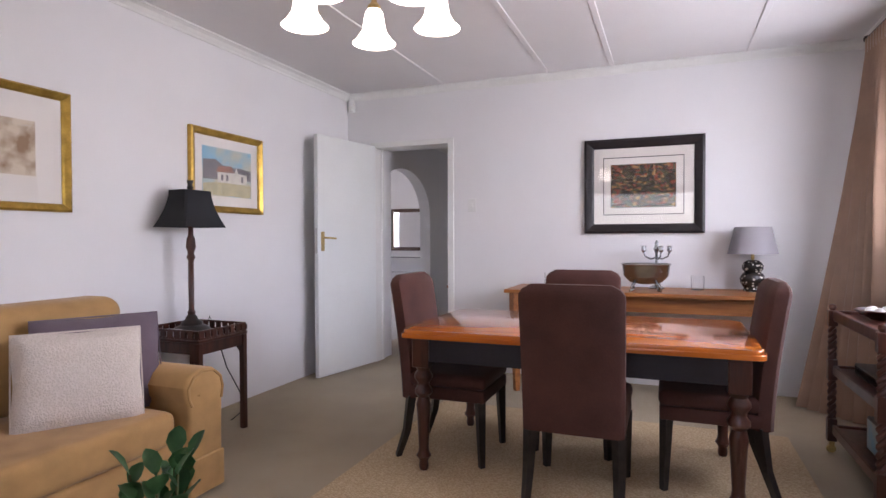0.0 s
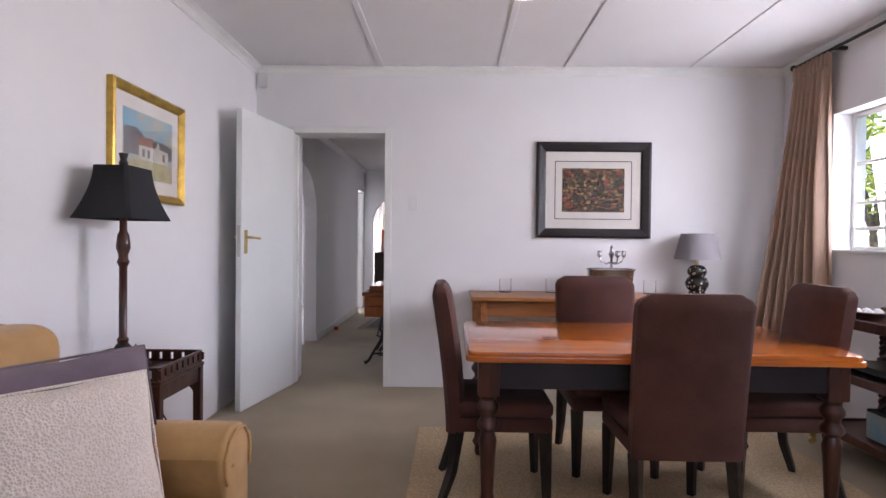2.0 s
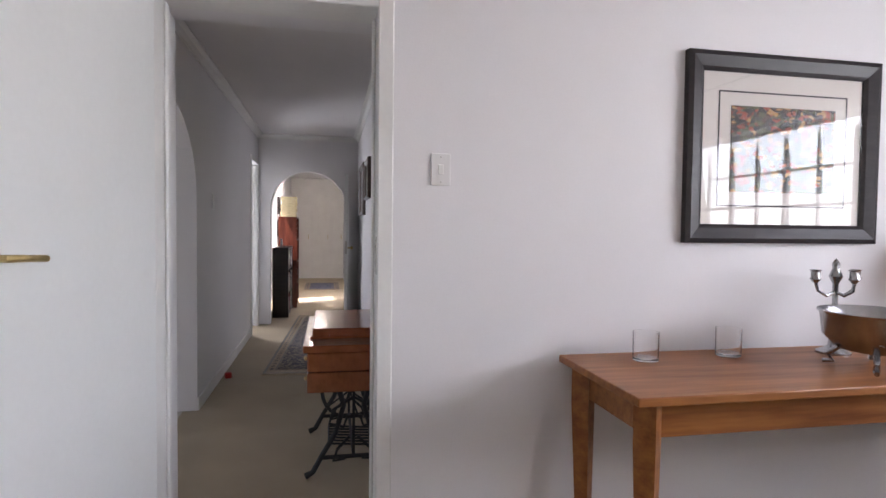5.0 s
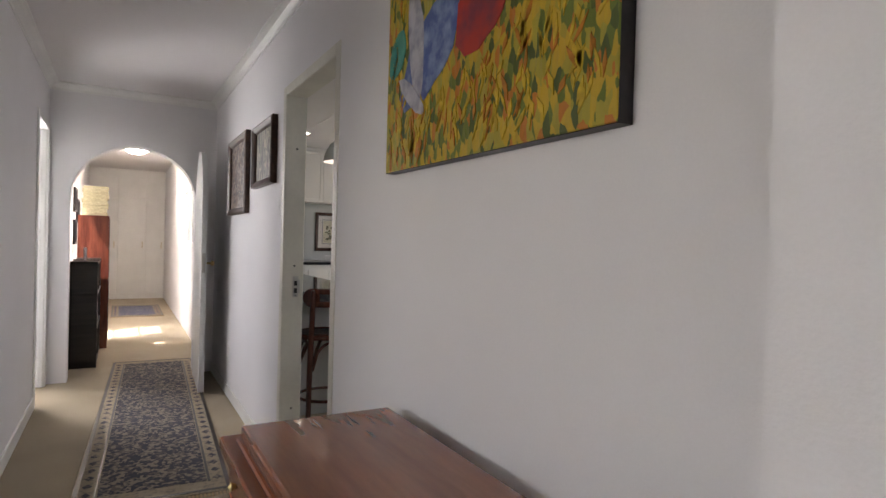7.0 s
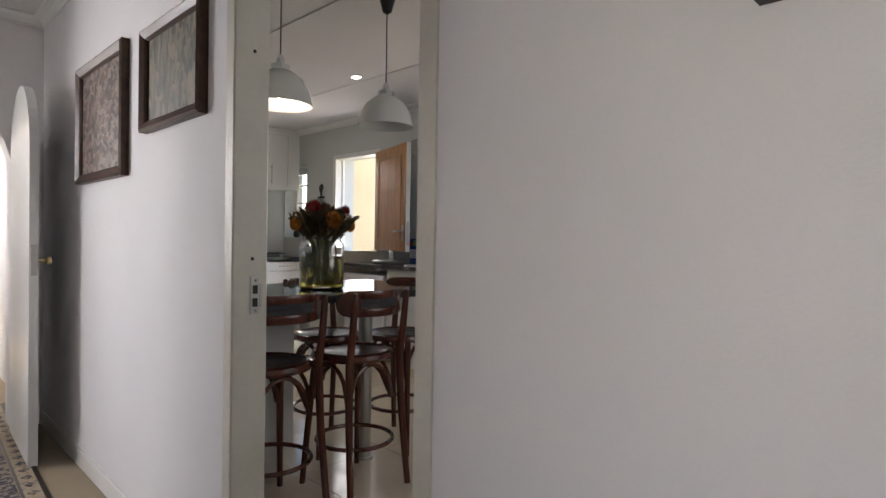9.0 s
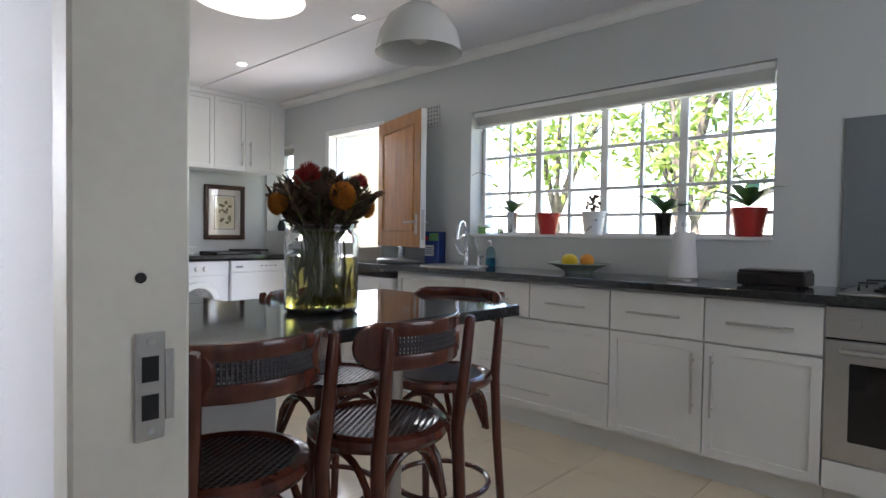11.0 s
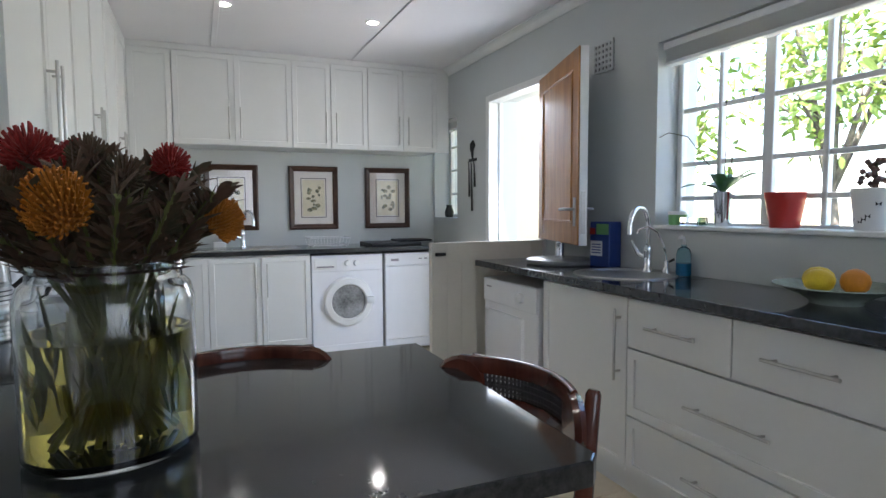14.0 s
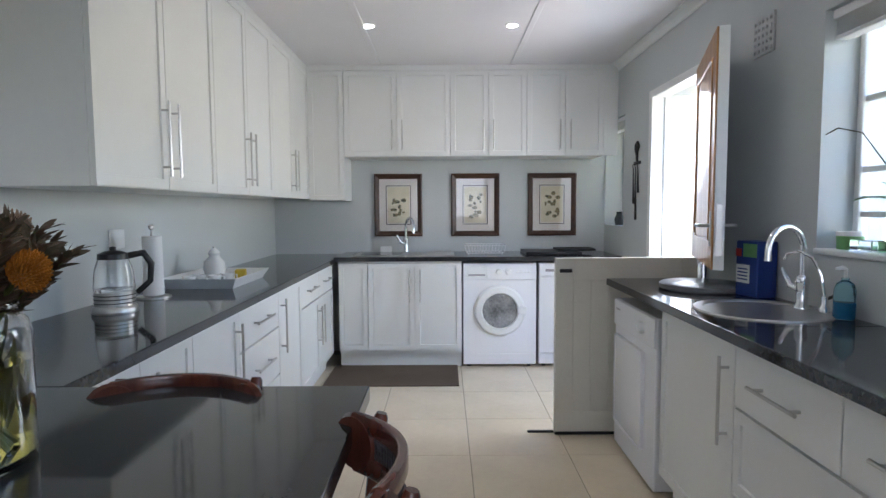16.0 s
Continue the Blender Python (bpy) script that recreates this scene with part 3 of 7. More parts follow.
def dining_chair(loc, rz, label):
    """A high-backed upholstered chair that faces -y before the turn."""
    t = thing("dining_chair", label, "chair", loc, rz, "chairs round the dining table")
    t.scale = (1.08, 1, 0.972)
    bm = B()
    box(bm, -0.205, 0.205, -0.225, 0.20, 0.40, 0.475, 0.03, 4)
    part("seat", bm, M_SUEDE, t, smooth=True)
    part("seat_skirt", boxm(-0.2, 0.2, -0.22, 0.2, 0.335, 0.402, 0.012, 2), M_SUEDE, t, smooth=True)
    # the back leans away and is lightly curved
    bm = B()
    n = 30
    ring = []
    for i in range(n + 1):
        u = i / n
        z = 0.33 + u * 0.66
        y = 0.20 + 0.075 * u ** 1.5
        w = 0.198 + 0.006 * u
        top = max(0.0, (u - 0.9) / 0.1)
        w -= 0.05 * top ** 3
        d = 0.042 - 0.024 * top * top
        ring.append([bm.verts.new((x, y + yy, z)) for x, yy in ((-w, -d * 0.6), (-w + 0.022, -d), (0, -d - 0.006), (w - 0.022, -d), (w, -d * 0.6), (w, d * 0.6), (w - 0.022, d), (0, d + 0.004), (-w + 0.022, d), (-w, d * 0.6))])
    for a, b in zip(ring, ring[1:]):
        for k in range(10):
            j = (k + 1) % 10
            bm.faces.new((a[k], a[j], b[j], b[k]))
    bm.faces.new(ring[0][::-1])
    bm.faces.new(ring[-1])
    part("backrest", bm, M_SUEDE, t, smooth=True)
    for sx in (-1, 1):
        part("leg", tube(B(), [(sx * 0.175, -0.19, 0.34), (sx * 0.178, -0.2, 0)], [0.03, 0.019], 4), M_BLACKWOOD, t, "dark wooden leg")
        part("leg", tube(B(), [(sx * 0.175, 0.19, 0.34), (sx * 0.178, 0.215, 0.15), (sx * 0.18, 0.265, 0)], [0.03, 0.024, 0.019], 4), M_BLACKWOOD, t)
    return t


dining_chair((-0.208, 1.785, 0.012), 180, "brown suede high-backed chair pushed under the table")
dining_chair((-0.90, 2.03, 0.012), 90, "brown suede high-backed chair at the table end")
dining_chair((0.355, 2.09, 0.012), -90, "brown suede high-backed chair at the table end")
dining_chair((-0.31, 2.37, 0.012), 0, "brown suede high-backed chair facing the table")

# sisal rug under the table
rug = thing("sisal_rug", "coarse woven sisal rug under the dining table", "rug", (-0.25, 1.95, 0))
part("weave", boxm(-1.07, 1.07, -0.95, 0.95, 0, 0.012, 0.004, 1), M_SISAL, rug)

# sideboard table
side = thing("sideboard", "long oiled pine serving table with tapered legs", "side table", (-0.055, 3.595, 0))
part("tabletop", boxm(-0.935, 0.935, -0.285, 0.28, 0.755, 0.782, 0.004, 2), M_OAK, side)
part("apron", boxm(-0.84, 0.84, -0.215, -0.195, 0.64, 0.755), M_OAK, side)
part("apron", boxm(-0.84, 0.84, 0.195, 0.215, 0.64, 0.755), M_OAK, side)
for sx in (-1, 1):
    part("apron", boxm(sx * 0.85 - 0.01, sx * 0.85 + 0.01, -0.185, 0.185, 0.64, 0.755), M_OAK, side)
    for sy in (-1, 1):
        part("leg", tube(B(), [(sx * 0.865, sy * 0.215, 0.755), (sx * 0.865, sy * 0.215, 0.62), (sx * 0.855, sy * 0.21, 0)], [0.046, 0.046, 0.026], 4), M_OAK, side)

# silver bowl on feet with a candelabra behind it
bowl = thing("punch_bowl", "tarnished silver bowl on scrolled feet", "bowl", (0.02, 3.51, 0.782))
open_prof = [(0.05, 0.052), (0.11, 0.065), (0.155, 0.11), (0.165, 0.185), (0.175, 0.195), (0.172, 0.199), (0.160, 0.187), (0.150, 0.112), (0.105, 0.072), (0.0, 0.06)]
part("bowl", lathe(B(), open_prof, (0, 0, 0), 32), M_SILVER, bowl, smooth=True)
for i in range(4):
    a = radians(45 + 90 * i)
    c, s = math.cos(a), math.sin(a)
    part("foot", tube(B(), [(0.10 * c, 0.10 * s, 0.068), (0.135 * c, 0.135 * s, 0.035), (0.12 * c, 0.12 * s, 0.012), (0.15 * c, 0.15 * s, 0.008)], [0.012, 0.009, 0.011, 0.008], 8), M_SILVER, bowl, smooth=True)
cand = thing("candelabra", "small tarnished silver three-arm candelabra", "candelabra", (0.088, 3.74, 0.782))
part("stem", lathe(B(), [(0.06, 0), (0.06, 0.008), (0.02, 0.03), (0.012, 0.1), (0.02, 0.15), (0.010, 0.18), (0.010, 0.27), (0.024, 0.30), (0.012, 0.33), (0.014, 0.35), (0.0, 0.37)], (0, 0, 0), 16), M_SILVER, cand, smooth=True)
for sx in (-1, 0.35, 1):
    dy = -0.05 if sx == 0.35 else 0
    part("arm", tube(B(), [(0, 0, 0.24), (sx * 0.04, dy * 0.5, 0.225), (sx * 0.08, dy, 0.245), (sx * 0.092, dy, 0.28)], 0.006, 8), M_SILVER, cand, smooth=True)
    part("candle_cup", lathe(B(), [(0.008, 0.275), (0.02, 0.29), (0.016, 0.298), (0.016, 0.32), (0.022, 0.325), (0.0, 0.318)], (sx * 0.092, dy, 0), 14), M_SILVER, cand, smooth=True)


def tumbler(x, y, z, r=0.046, h=0.105):
    t = thing("glass_tumbler", "clear glass tumbler on the serving table", "glass", (x, y, z), 0, "tumblers on the serving table")
    part("glass", lathe(B(), [(r * 0.9, 0), (r, 0.004), (r, h), (r - 0.003, h), (r - 0.004, 0.014), (0.0, 0.013)], (0, 0, 0), 24), M_GLASS, t, smooth=True)
    return t


tumbler(-0.717, 3.735, 0.782)
tumbler(-0.36, 3.76, 0.782)
tumbler(0.373, 3.715, 0.782)

# small lamp with a speckled base
M_SPECKLE = two_tone("black_and_white_speckle", (0.55, 0.52, 0.46), (0.02, 0.018, 0.016), 45, 0.25, 0.28, 0.36, 0.05, "voronoi")
lamp = thing("table_lamp", "speckled ceramic table lamp with a grey shade", "lamp", (0.735, 3.735, 0.782))
lamp.scale = (1.14, 1.14, 1.14)
part("base", lathe(B(), [(0.05, 0), (0.055, 0.01), (0.05, 0.02), (0.07, 0.055), (0.074, 0.08), (0.06, 0.11), (0.046, 0.12), (0.06, 0.14), (0.062, 0.16), (0.048, 0.185), (0.03, 0.195), (0.0, 0.198)], (0, 0, 0), 28), M_SPECKLE, lamp, smooth=True)
part("stem", lathe(B(), [(0.010, 0.195), (0.010, 0.30), (0.0, 0.301)], (0, 0, 0), 10), M_BRASS, lamp)
part("shade", open_lathe(B(), [(0.145, 0.235), (0.105, 0.405), (0.102, 0.405), (0.142, 0.235), (0.145, 0.235)], (0, 0, 0), 32), M_GREYSHADE, lamp, "grey fabric shade", smooth=True)
bm = B()
for i in range(3):
    a = radians(120 * i)
    tube(bm, [(0, 0, 0.298), (0.103 * math.cos(a), 0.103 * math.sin(a), 0.398)], 0.002, 5)
part("shade_holder", bm, M_BRASS, lamp)

# framed print on the door wall
M_ABSTRACT = cells("dark_red_green_print", 48, ((0.42, (0.018, 0.016, 0.010)), (0.22, (0.08, 0.075, 0.03)), (0.14, (0.30, 0.06, 0.03)), (0.10, (0.42, 0.22, 0.08)), (0.12, (0.07, 0.03, 0.018))), 0.5, (1, 1, 1.6), 0.5, 0.0)
picture("framed_print", "black framed dark abstract print with ivory mount", 0.90, 0.755, 0.075, 0.132, M_BLACKFRAME, M_ABSTRACT, (-0.018, YN, 1.582), 0, 0.03, inner=0.055)

# gilt pictures on the west wall
M_SKY = two_tone("pale_landscape_wash", (0.20, 0.42, 0.55), (0.50, 0.46, 0.33), 5, 0.6, 0.4, 0.6, 0.0)
land = picture("landscape_picture", "gilt framed watercolour of a white farmhouse", 0.70, 0.555, 0.045, 0.07, M_GOLD, M_SKY, (XL, 2.28, 1.628), 90, 0.03)
M_FIELD = mk("dry_field_wash", (0.52, 0.46, 0.27), 0.7, var=0.15, scale=14, bump=0)
M_HOUSE = mk("white_house_wash", (0.66, 0.62, 0.55), 0.7, var=0.12, scale=20, bump=0)
M_HILL = mk("blue_hill_wash", (0.22, 0.20, 0.21), 0.7, var=0.2, scale=18, bump=0)
M_ROOFWASH = mk("red_roof_wash", (0.36, 0.16, 0.11), 0.7, var=0.2, scale=18, bump=0)
part("painted_field", prism(B(), [(-0.232, -0.16), (0.232, -0.16), (0.232, -0.075), (0.05, -0.055), (-0.232, -0.085)], -0.0108, -0.010), M_FIELD, land)
part("painted_hills", prism(B(), [(-0.232, -0.055), (0.232, -0.04), (0.232, 0.03), (0.12, 0.045), (-0.02, 0.035), (-0.12, 0.085), (-0.232, 0.075)], -0.0106, -0.010), M_HILL, land)
part("painted_house", prism(B(), [(-0.10, -0.07), (0.19, -0.07), (0.19, 0.0), (0.10, 0.005), (0.085, 0.045), (0.06, 0.005), (-0.10, 0.0)], -0.0113, -0.0106), M_HOUSE, land)
part("painted_roof", prism(B(), [(-0.12, 0.0), (0.06, 0.006), (0.03, 0.05), (-0.09, 0.042)], -0.0118, -0.0113), M_ROOFWASH, land)
for x in (-0.07, -0.02, 0.13):
    part("painted_window", prism(B(), [(x, -0.055), (x + 0.022, -0.055), (x + 0.022, -0.015), (x, -0.015)], -0.0118, -0.0113), M_HILL, land)
M_SEPIA = two_tone("sepia_study", (0.60, 0.50, 0.38), (0.28, 0.17, 0.09), 9, 0.6, 0.45, 0.65, 0.0)
picture("sepia_picture", "gilt framed sepia study with a wide cream mount", 0.80, 0.60, 0.04, 0.13, M_GOLD, M_SEPIA, (XL, 0.74, 1.608), 90, 0.03)

# open door against the west wall
dining_door = thing("dining_door", "white flush door standing open against the wall", "door", (-2.415, YN - 0.012, 0.008), 0)
leaf_turn = math.degrees(math.atan2(-0.76, -0.135))
leaf = part("leaf", boxm(0.0, 0.77, -0.02, 0.02, 0, 2.03, 0.002, 1), M_DOOR, dining_door)
leaf.rotation_euler = (0, 0, radians(leaf_turn))
for sy in (1, -1):
    part("handle_plate", boxm(0.695, 0.735, sy * 0.02 - 0.002, sy * 0.02 + 0.004 * sy, 1.06, 1.22, 0.002, 1), M_BRASS, leaf, "brass handle plate")
    part("lever", tube(B(), [(0.715, sy * 0.02, 1.17), (0.715, sy * 0.06, 1.17), (0.70, sy * 0.065, 1.17), (0.60, sy * 0.062, 1.165)], 0.008, 8), M_BRASS, leaf, "brass lever handle", smooth=True)
part("latch_plate", boxm(0.7695, 0.7715, -0.011, 0.011, 1.04, 1.25), M_STEEL, leaf)
part("latch_bolt", boxm(0.771, 0.781, -0.006, 0.006, 1.155, 1.18, 0.002, 1), M_STEEL, leaf)

# alarm sensor and switch
sensor = thing("alarm_sensor", "white plastic alarm sensor in the corner", "sensor", (XL + 0.06, YN - 0.002, 2.37))
part("housing", boxm(-0.03, 0.03, -0.045, 0, 0, 0.115, 0.012, 3), M_WHITEPLASTIC, sensor, smooth=True)
part("lens", boxm(-0.02, 0.02, -0.049, -0.044, 0.015, 0.06, 0.004, 2), M_TRIM, sensor)


def wall_switch(loc, rz, label):
    t = thing("light_switch", label, "light switch", loc, rz)
    part("plate", boxm(-0.036, 0.036, -0.008, 0, -0.058, 0.058, 0.003, 2), M_WHITEPLASTIC, t)
    part("rocker", boxm(-0.010, 0.010, -0.012, -0.007, -0.018, 0.018, 0.002, 1), M_TRIM, t)
    for z in (-0.045, 0.045):
        part("screw", lathe(B(), [(0.003, 0), (0.003, 0.0015), (0, 0.0016)], (0, -0.008, z), 8, Euler((radians(90), 0, 0)).to_matrix()), M_STEEL, t)
    return t


wall_switch((-1.443, YN, 1.462), 0, "white light switch on the dining wall")

# chandelier
chand = thing("chandelier", "lit five-arm chandelier with opal glass bells", "chandelier", (-0.80, 0.88, 0.088))
part("ceiling_rose", lathe(B(), [(0.0, HD - 0.125), (0.03, HD - 0.12), (0.055, HD - 0.09), (0.06, HD - 0.07)], (0, 0, 0), 20), M_BRASS, chand, smooth=True)
part("stem", lathe(B(), [(0.0, 1.98), (0.018, 1.99), (0.03, 2.03), (0.014, 2.07), (0.010, 2.2), (0.010, HD - 0.11)], (0, 0, 0), 14), M_BRASS, chand, smooth=True)
for ang in (43, 115, 187, 259, 331):
    c, s = math.cos(radians(ang)), math.sin(radians(ang))
    part("arm", tube(B(), [(0.02 * c, 0.02 * s, 2.03), (0.10 * c, 0.10 * s, 1.99), (0.19 * c, 0.19 * s, 2.02), (0.235 * c, 0.235 * s, 2.06), (0.25 * c, 0.25 * s, 2.02)], 0.007, 8), M_BRASS, chand, smooth=True)
    bell = part("shade", open_lathe(B(), [(0.022, 0.135), (0.034, 0.12), (0.040, 0.09), (0.046, 0.05), (0.066, 0.018), (0.084, 0.0), (0.082, 0.002), (0.063, 0.02), (0.043, 0.05), (0.037, 0.09), (0.031, 0.118), (0.02, 0.132)], (0.25 * c, 0.25 * s, 1.845), 24), M_SHADEGLOW, chand, "glowing opal glass bell shade", smooth=True)
    part("lamp_holder", lathe(B(), [(0.012, 1.965), (0.026, 1.972), (0.026, 1.99), (0.012, 2.005), (0.010, 2.03)], (0.25 * c, 0.25 * s, 0), 14), M_BRASS, chand, smooth=True)

# sofa along the west wall
sofa = thing("sofa", "tan upholstered sofa with rolled arms", "sofa", (-2.25, 0.04, 0), 90)
sofa.scale = (1, 0.95, 0.94)
# before the turn: faces -y, its length along x
part("base", boxm(-1.18, 1.18, -0.46, 0.40, 0.06, 0.30, 0.02, 3), M_SOFA, sofa, smooth=True)
for k in (-1, 1):
    part("seat_cushion", boxm(*sorted((k * 0.01, k * 0.93)), -0.48, 0.22, 0.30, 0.46, 0.045, 4), M_SOFA, sofa, smooth=True)
    part("back_cushion", boxm(*sorted((k * 0.01, k * 1.16)), 0.12, 0.34, 0.44, 0.945, 0.085, 5), M_SOFA, sofa, smooth=True)
part("back", boxm(-1.2, 1.2, 0.30, 0.45, 0.20, 0.935, 0.06, 4), M_SOFA, sofa, smooth=True)
for k in (-1, 1):
    prof = [(0.0, 0.06), (0.0, 0.46), (-0.02, 0.50), (-0.025, 0.55), (0.01, 0.60), (0.07, 0.625), (0.15, 0.615), (0.20, 0.575), (0.215, 0.52), (0.205, 0.46), (0.20, 0.06)]
    bm = prism(B(), [(k * (0.98 + u), z) for u, z in prof], -0.49, 0.40)
    bmesh.ops.recalc_face_normals(bm, faces=bm.faces[:])
    bmesh.ops.bevel(bm, geom=[e for e in bm.edges if all(abs(v.co.y + 0.49) < 1e-4 for v in e.verts)], offset=0.018, segments=3, profile=0.5, affect="EDGES")
    arm = part("arm", bm, M_SOFA, sofa, smooth=True)
    front = [(k * (0.98 + 0.1 + (u - 0.1) * 0.86), 0.075 + (z - 0.06) * 0.95) for u, z in prof]
    part("piping", tube(B(), [(u, -0.494, z) for u, z in front[1:-1]], 0.006, 6), M_SOFA, arm)
    part("pleat", tube(B(), [(k * 0.965, -0.40, 0.535), (k * 0.985, -0.46, 0.50), (k * 1.04, -0.492, 0.50)], 0.006, 6), M_SOFA, arm)
    part("skirt", boxm(*sorted((k * 0.975, k * 1.185)), -0.498, 0.40, 0.02, 0.20, 0.008, 2), M_SOFA, sofa)
for sx in (-1.12, 1.12):
    for sy in (-0.40, 0.36):
        part("foot", lathe(B(), [(0.02, 0), (0.03, 0.06)], (sx, sy, 0), 12), M_BLACKWOOD, sofa)


def scatter_cushion(name, label, w, h, thick, material, loc, tilt, rz):
    t = thing(name, label, "cushion", loc, rz, "cushions on the sofa")
    c = part("cover", cushion(B(), w, h, thick), material, t, smooth=True)
    c.rotation_euler = (radians(90 - tilt), 0, 0)
    bm = B()
    tube(bm, [(u * w / 2 * 0.985, v * h / 2 * 0.985, 0) for u, v in ((-1, -1), (1, -1), (1, 1), (-1, 1))], 0.005, 6, True)
    part("seam", bm, material, c)
    return t


scatter_cushion("scatter_cushion", "mauve linen scatter cushion with a flat border", 0.50, 0.43, 0.13, M_MAUVE, (-2.15, 0.88, 0.62), 14, 63)
scatter_cushion("scatter_cushion", "cream waffle-weave scatter cushion leaning on another", 0.46, 0.40, 0.14, M_CREAMKNIT, (-2.06, 0.72, 0.60), 16, 56)

# gallery-edged end table with lamp
end = thing("end_table", "dark mahogany end table with a pierced gallery", "side table", (-2.48, 1.755, 0))
end.scale = (1, 1, 0.95)
part("tabletop", boxm(-0.215, 0.225, -0.20, 0.20, 0.615, 0.635, 0.004, 1), M_DARKWOOD, end)
bm = B()
for sy in (-1, 1):
    box(bm, -0.205, 0.215, sy * 0.19 - 0.005, sy * 0.19 + 0.005, 0.678, 0.69)
    box(bm, -0.205, 0.215, sy * 0.19 - 0.005, sy * 0.19 + 0.005, 0.635, 0.645)
    for i in range(9):
        x = -0.2 + i * 0.051
        box(bm, x - 0.018, x + 0.018, sy * 0.19 - 0.0045, sy * 0.19 + 0.0045, 0.644, 0.679)
for sx, xx in ((-1, -0.205), (1, 0.215)):
    box(bm, xx - 0.005, xx + 0.005, -0.185, 0.185, 0.678, 0.69)
    box(bm, xx - 0.005, xx + 0.005, -0.185, 0.185, 0.635, 0.645)
    for i in range(8):
        y = -0.17 + i * 0.0486
        box(bm, xx - 0.0045, xx + 0.0045, y - 0.017, y + 0.017, 0.644, 0.679)
part("gallery", bm, M_DARKWOOD, end, "pierced wooden gallery rail")
for sy in (-1, 1):
    part("apron", boxm(-0.19, 0.20, sy * 0.18 - 0.008, sy * 0.18 + 0.008, 0.545, 0.615), M_DARKWOOD, end)
for sx in (-0.195, 0.205):
    part("apron", boxm(sx - 0.008, sx + 0.008, -0.17, 0.17, 0.545, 0.615), M_DARKWOOD, end)
    for sy in (-1, 1):
        part("leg", boxm(sx - 0.017, sx + 0.017, sy * 0.18 - 0.017, sy * 0.18 + 0.017, 0, 0.615, 0.003, 1), M_DARKWOOD, end)
        part("bracket", prism(B(), [(sx + (0.017 if sx < 0 else -0.017), 0.545), (sx + (0.06 if sx < 0 else -0.06), 0.545), (sx + (0.017 if sx < 0 else -0.017), 0.49)], sy * 0.18 - 0.006, sy * 0.18 + 0.006), M_DARKWOOD, end)

tall = thing("buffet_lamp", "tall dark bronze lamp with a black square shade", "lamp", (-2.535, 1.785, 0.604))
tall.scale = (1.08, 1.08, 1.036)
part("base", lathe(B(), [(0.10, 0), (0.105, 0.012), (0.09, 0.03), (0.06, 0.045), (0.055, 0.06), (0.035, 0.075), (0.03, 0.09), (0.018, 0.105), (0.0, 0.106)], (0, 0, 0), 24), M_BLACKWOOD, tall, smooth=True)
part("column", lathe(B(), [(0.018, 0.10), (0.022, 0.12), (0.015, 0.13), (0.015, 0.42), (0.024, 0.44), (0.018, 0.455), (0.018, 0.47), (0.027, 0.50), (0.022, 0.55), (0.014, 0.57), (0.014, 0.80)], (0, 0, 0), 18), M_DARKWOOD, tall, smooth=True)
bm = B()
rings = []
for i in range(9):
    u = i / 8
    z = 0.615 + 0.215 * u
    w = 0.162 - 0.066 * (1 - (1 - u) ** 1.7)
    d = w * 0.72
    c = 0.012
    rings.append([bm.verts.new((x, y, z)) for x, y in ((-d, -w + c), (-d + c, -w), (d - c, -w), (d, -w + c), (d, w - c), (d - c, w), (-d + c, w), (-d, w - c))])
for a, b in zip(rings, rings[1:]):
    for k in range(8):
        j = (k + 1) % 8
        bm.faces.new((a[k], a[j], b[j], b[k]))
part("shade", bm, M_BLACKSHADE, tall, "black fabric shade with flared sides")
bm = B()
for k in range(4):
    a = radians(90 * k + 45)
    tube(bm, [(0, 0, 0.80), (0.075 * math.cos(a), 0.1 * math.sin(a), 0.826)], 0.002, 5)
part("shade_holder", bm, M_BLACKWOOD, tall)
part("finial", lathe(B(), [(0.008, 0.795), (0.010, 0.83), (0.018, 0.85), (0.012, 0.862), (0.018, 0.89), (0.0, 0.892)], (0, 0, 0), 14), M_BLACKWOOD, tall, smooth=True)
part("cable", tube(B(), [(-0.05, 0.09, 0.006), (-0.06, 0.17, 0.006), (-0.06, 0.20, 0.06), (-0.05, 0.215, 0.02), (0.04, 0.225, -0.25), (0.12, 0.255, -0.42), (0.13, 0.25, -0.53), (0.06, 0.21, -0.60), (-0.1, 0.16, -0.63)], 0.0035, 6), M_BLACKPLASTIC, tall, smooth=True)
box_small = thing("coaster_box", "small grey box on the end table", "box", (-2.55, 1.63, 0.604))
part("box", boxm(-0.06, 0.06, -0.045, 0.045, 0, 0.035, 0.004, 1), M_GREYSHADE, box_small)

# drinks trolley with barley-twist posts
trolley = thing("drinks_trolley", "dark mahogany trolley with barley-twist posts", "trolley", (1.195, 2.34, 0))
for z, th in ((0.13, 0.03), (0.45, 0.03), (0.74, 0.035)):
    sh = part("shelf", boxm(-0.19, 0.19, -0.375, 0.375, z, z + 0.018, 0.003, 1), M_DARKWOOD, trolley)
    for sx in (-1, 1):
        part("rail", boxm(sx * 0.19 - 0.012, sx * 0.19 + 0.012, -0.375, 0.375, z - 0.02, z + th, 0.004, 1), M_DARKWOOD, sh)
    for sy in (-1, 1):
        part("rail", boxm(-0.178, 0.178, sy * 0.375 - 0.012, sy * 0.375 + 0.012, z - 0.02, z + th, 0.004, 1), M_DARKWOOD, sh)
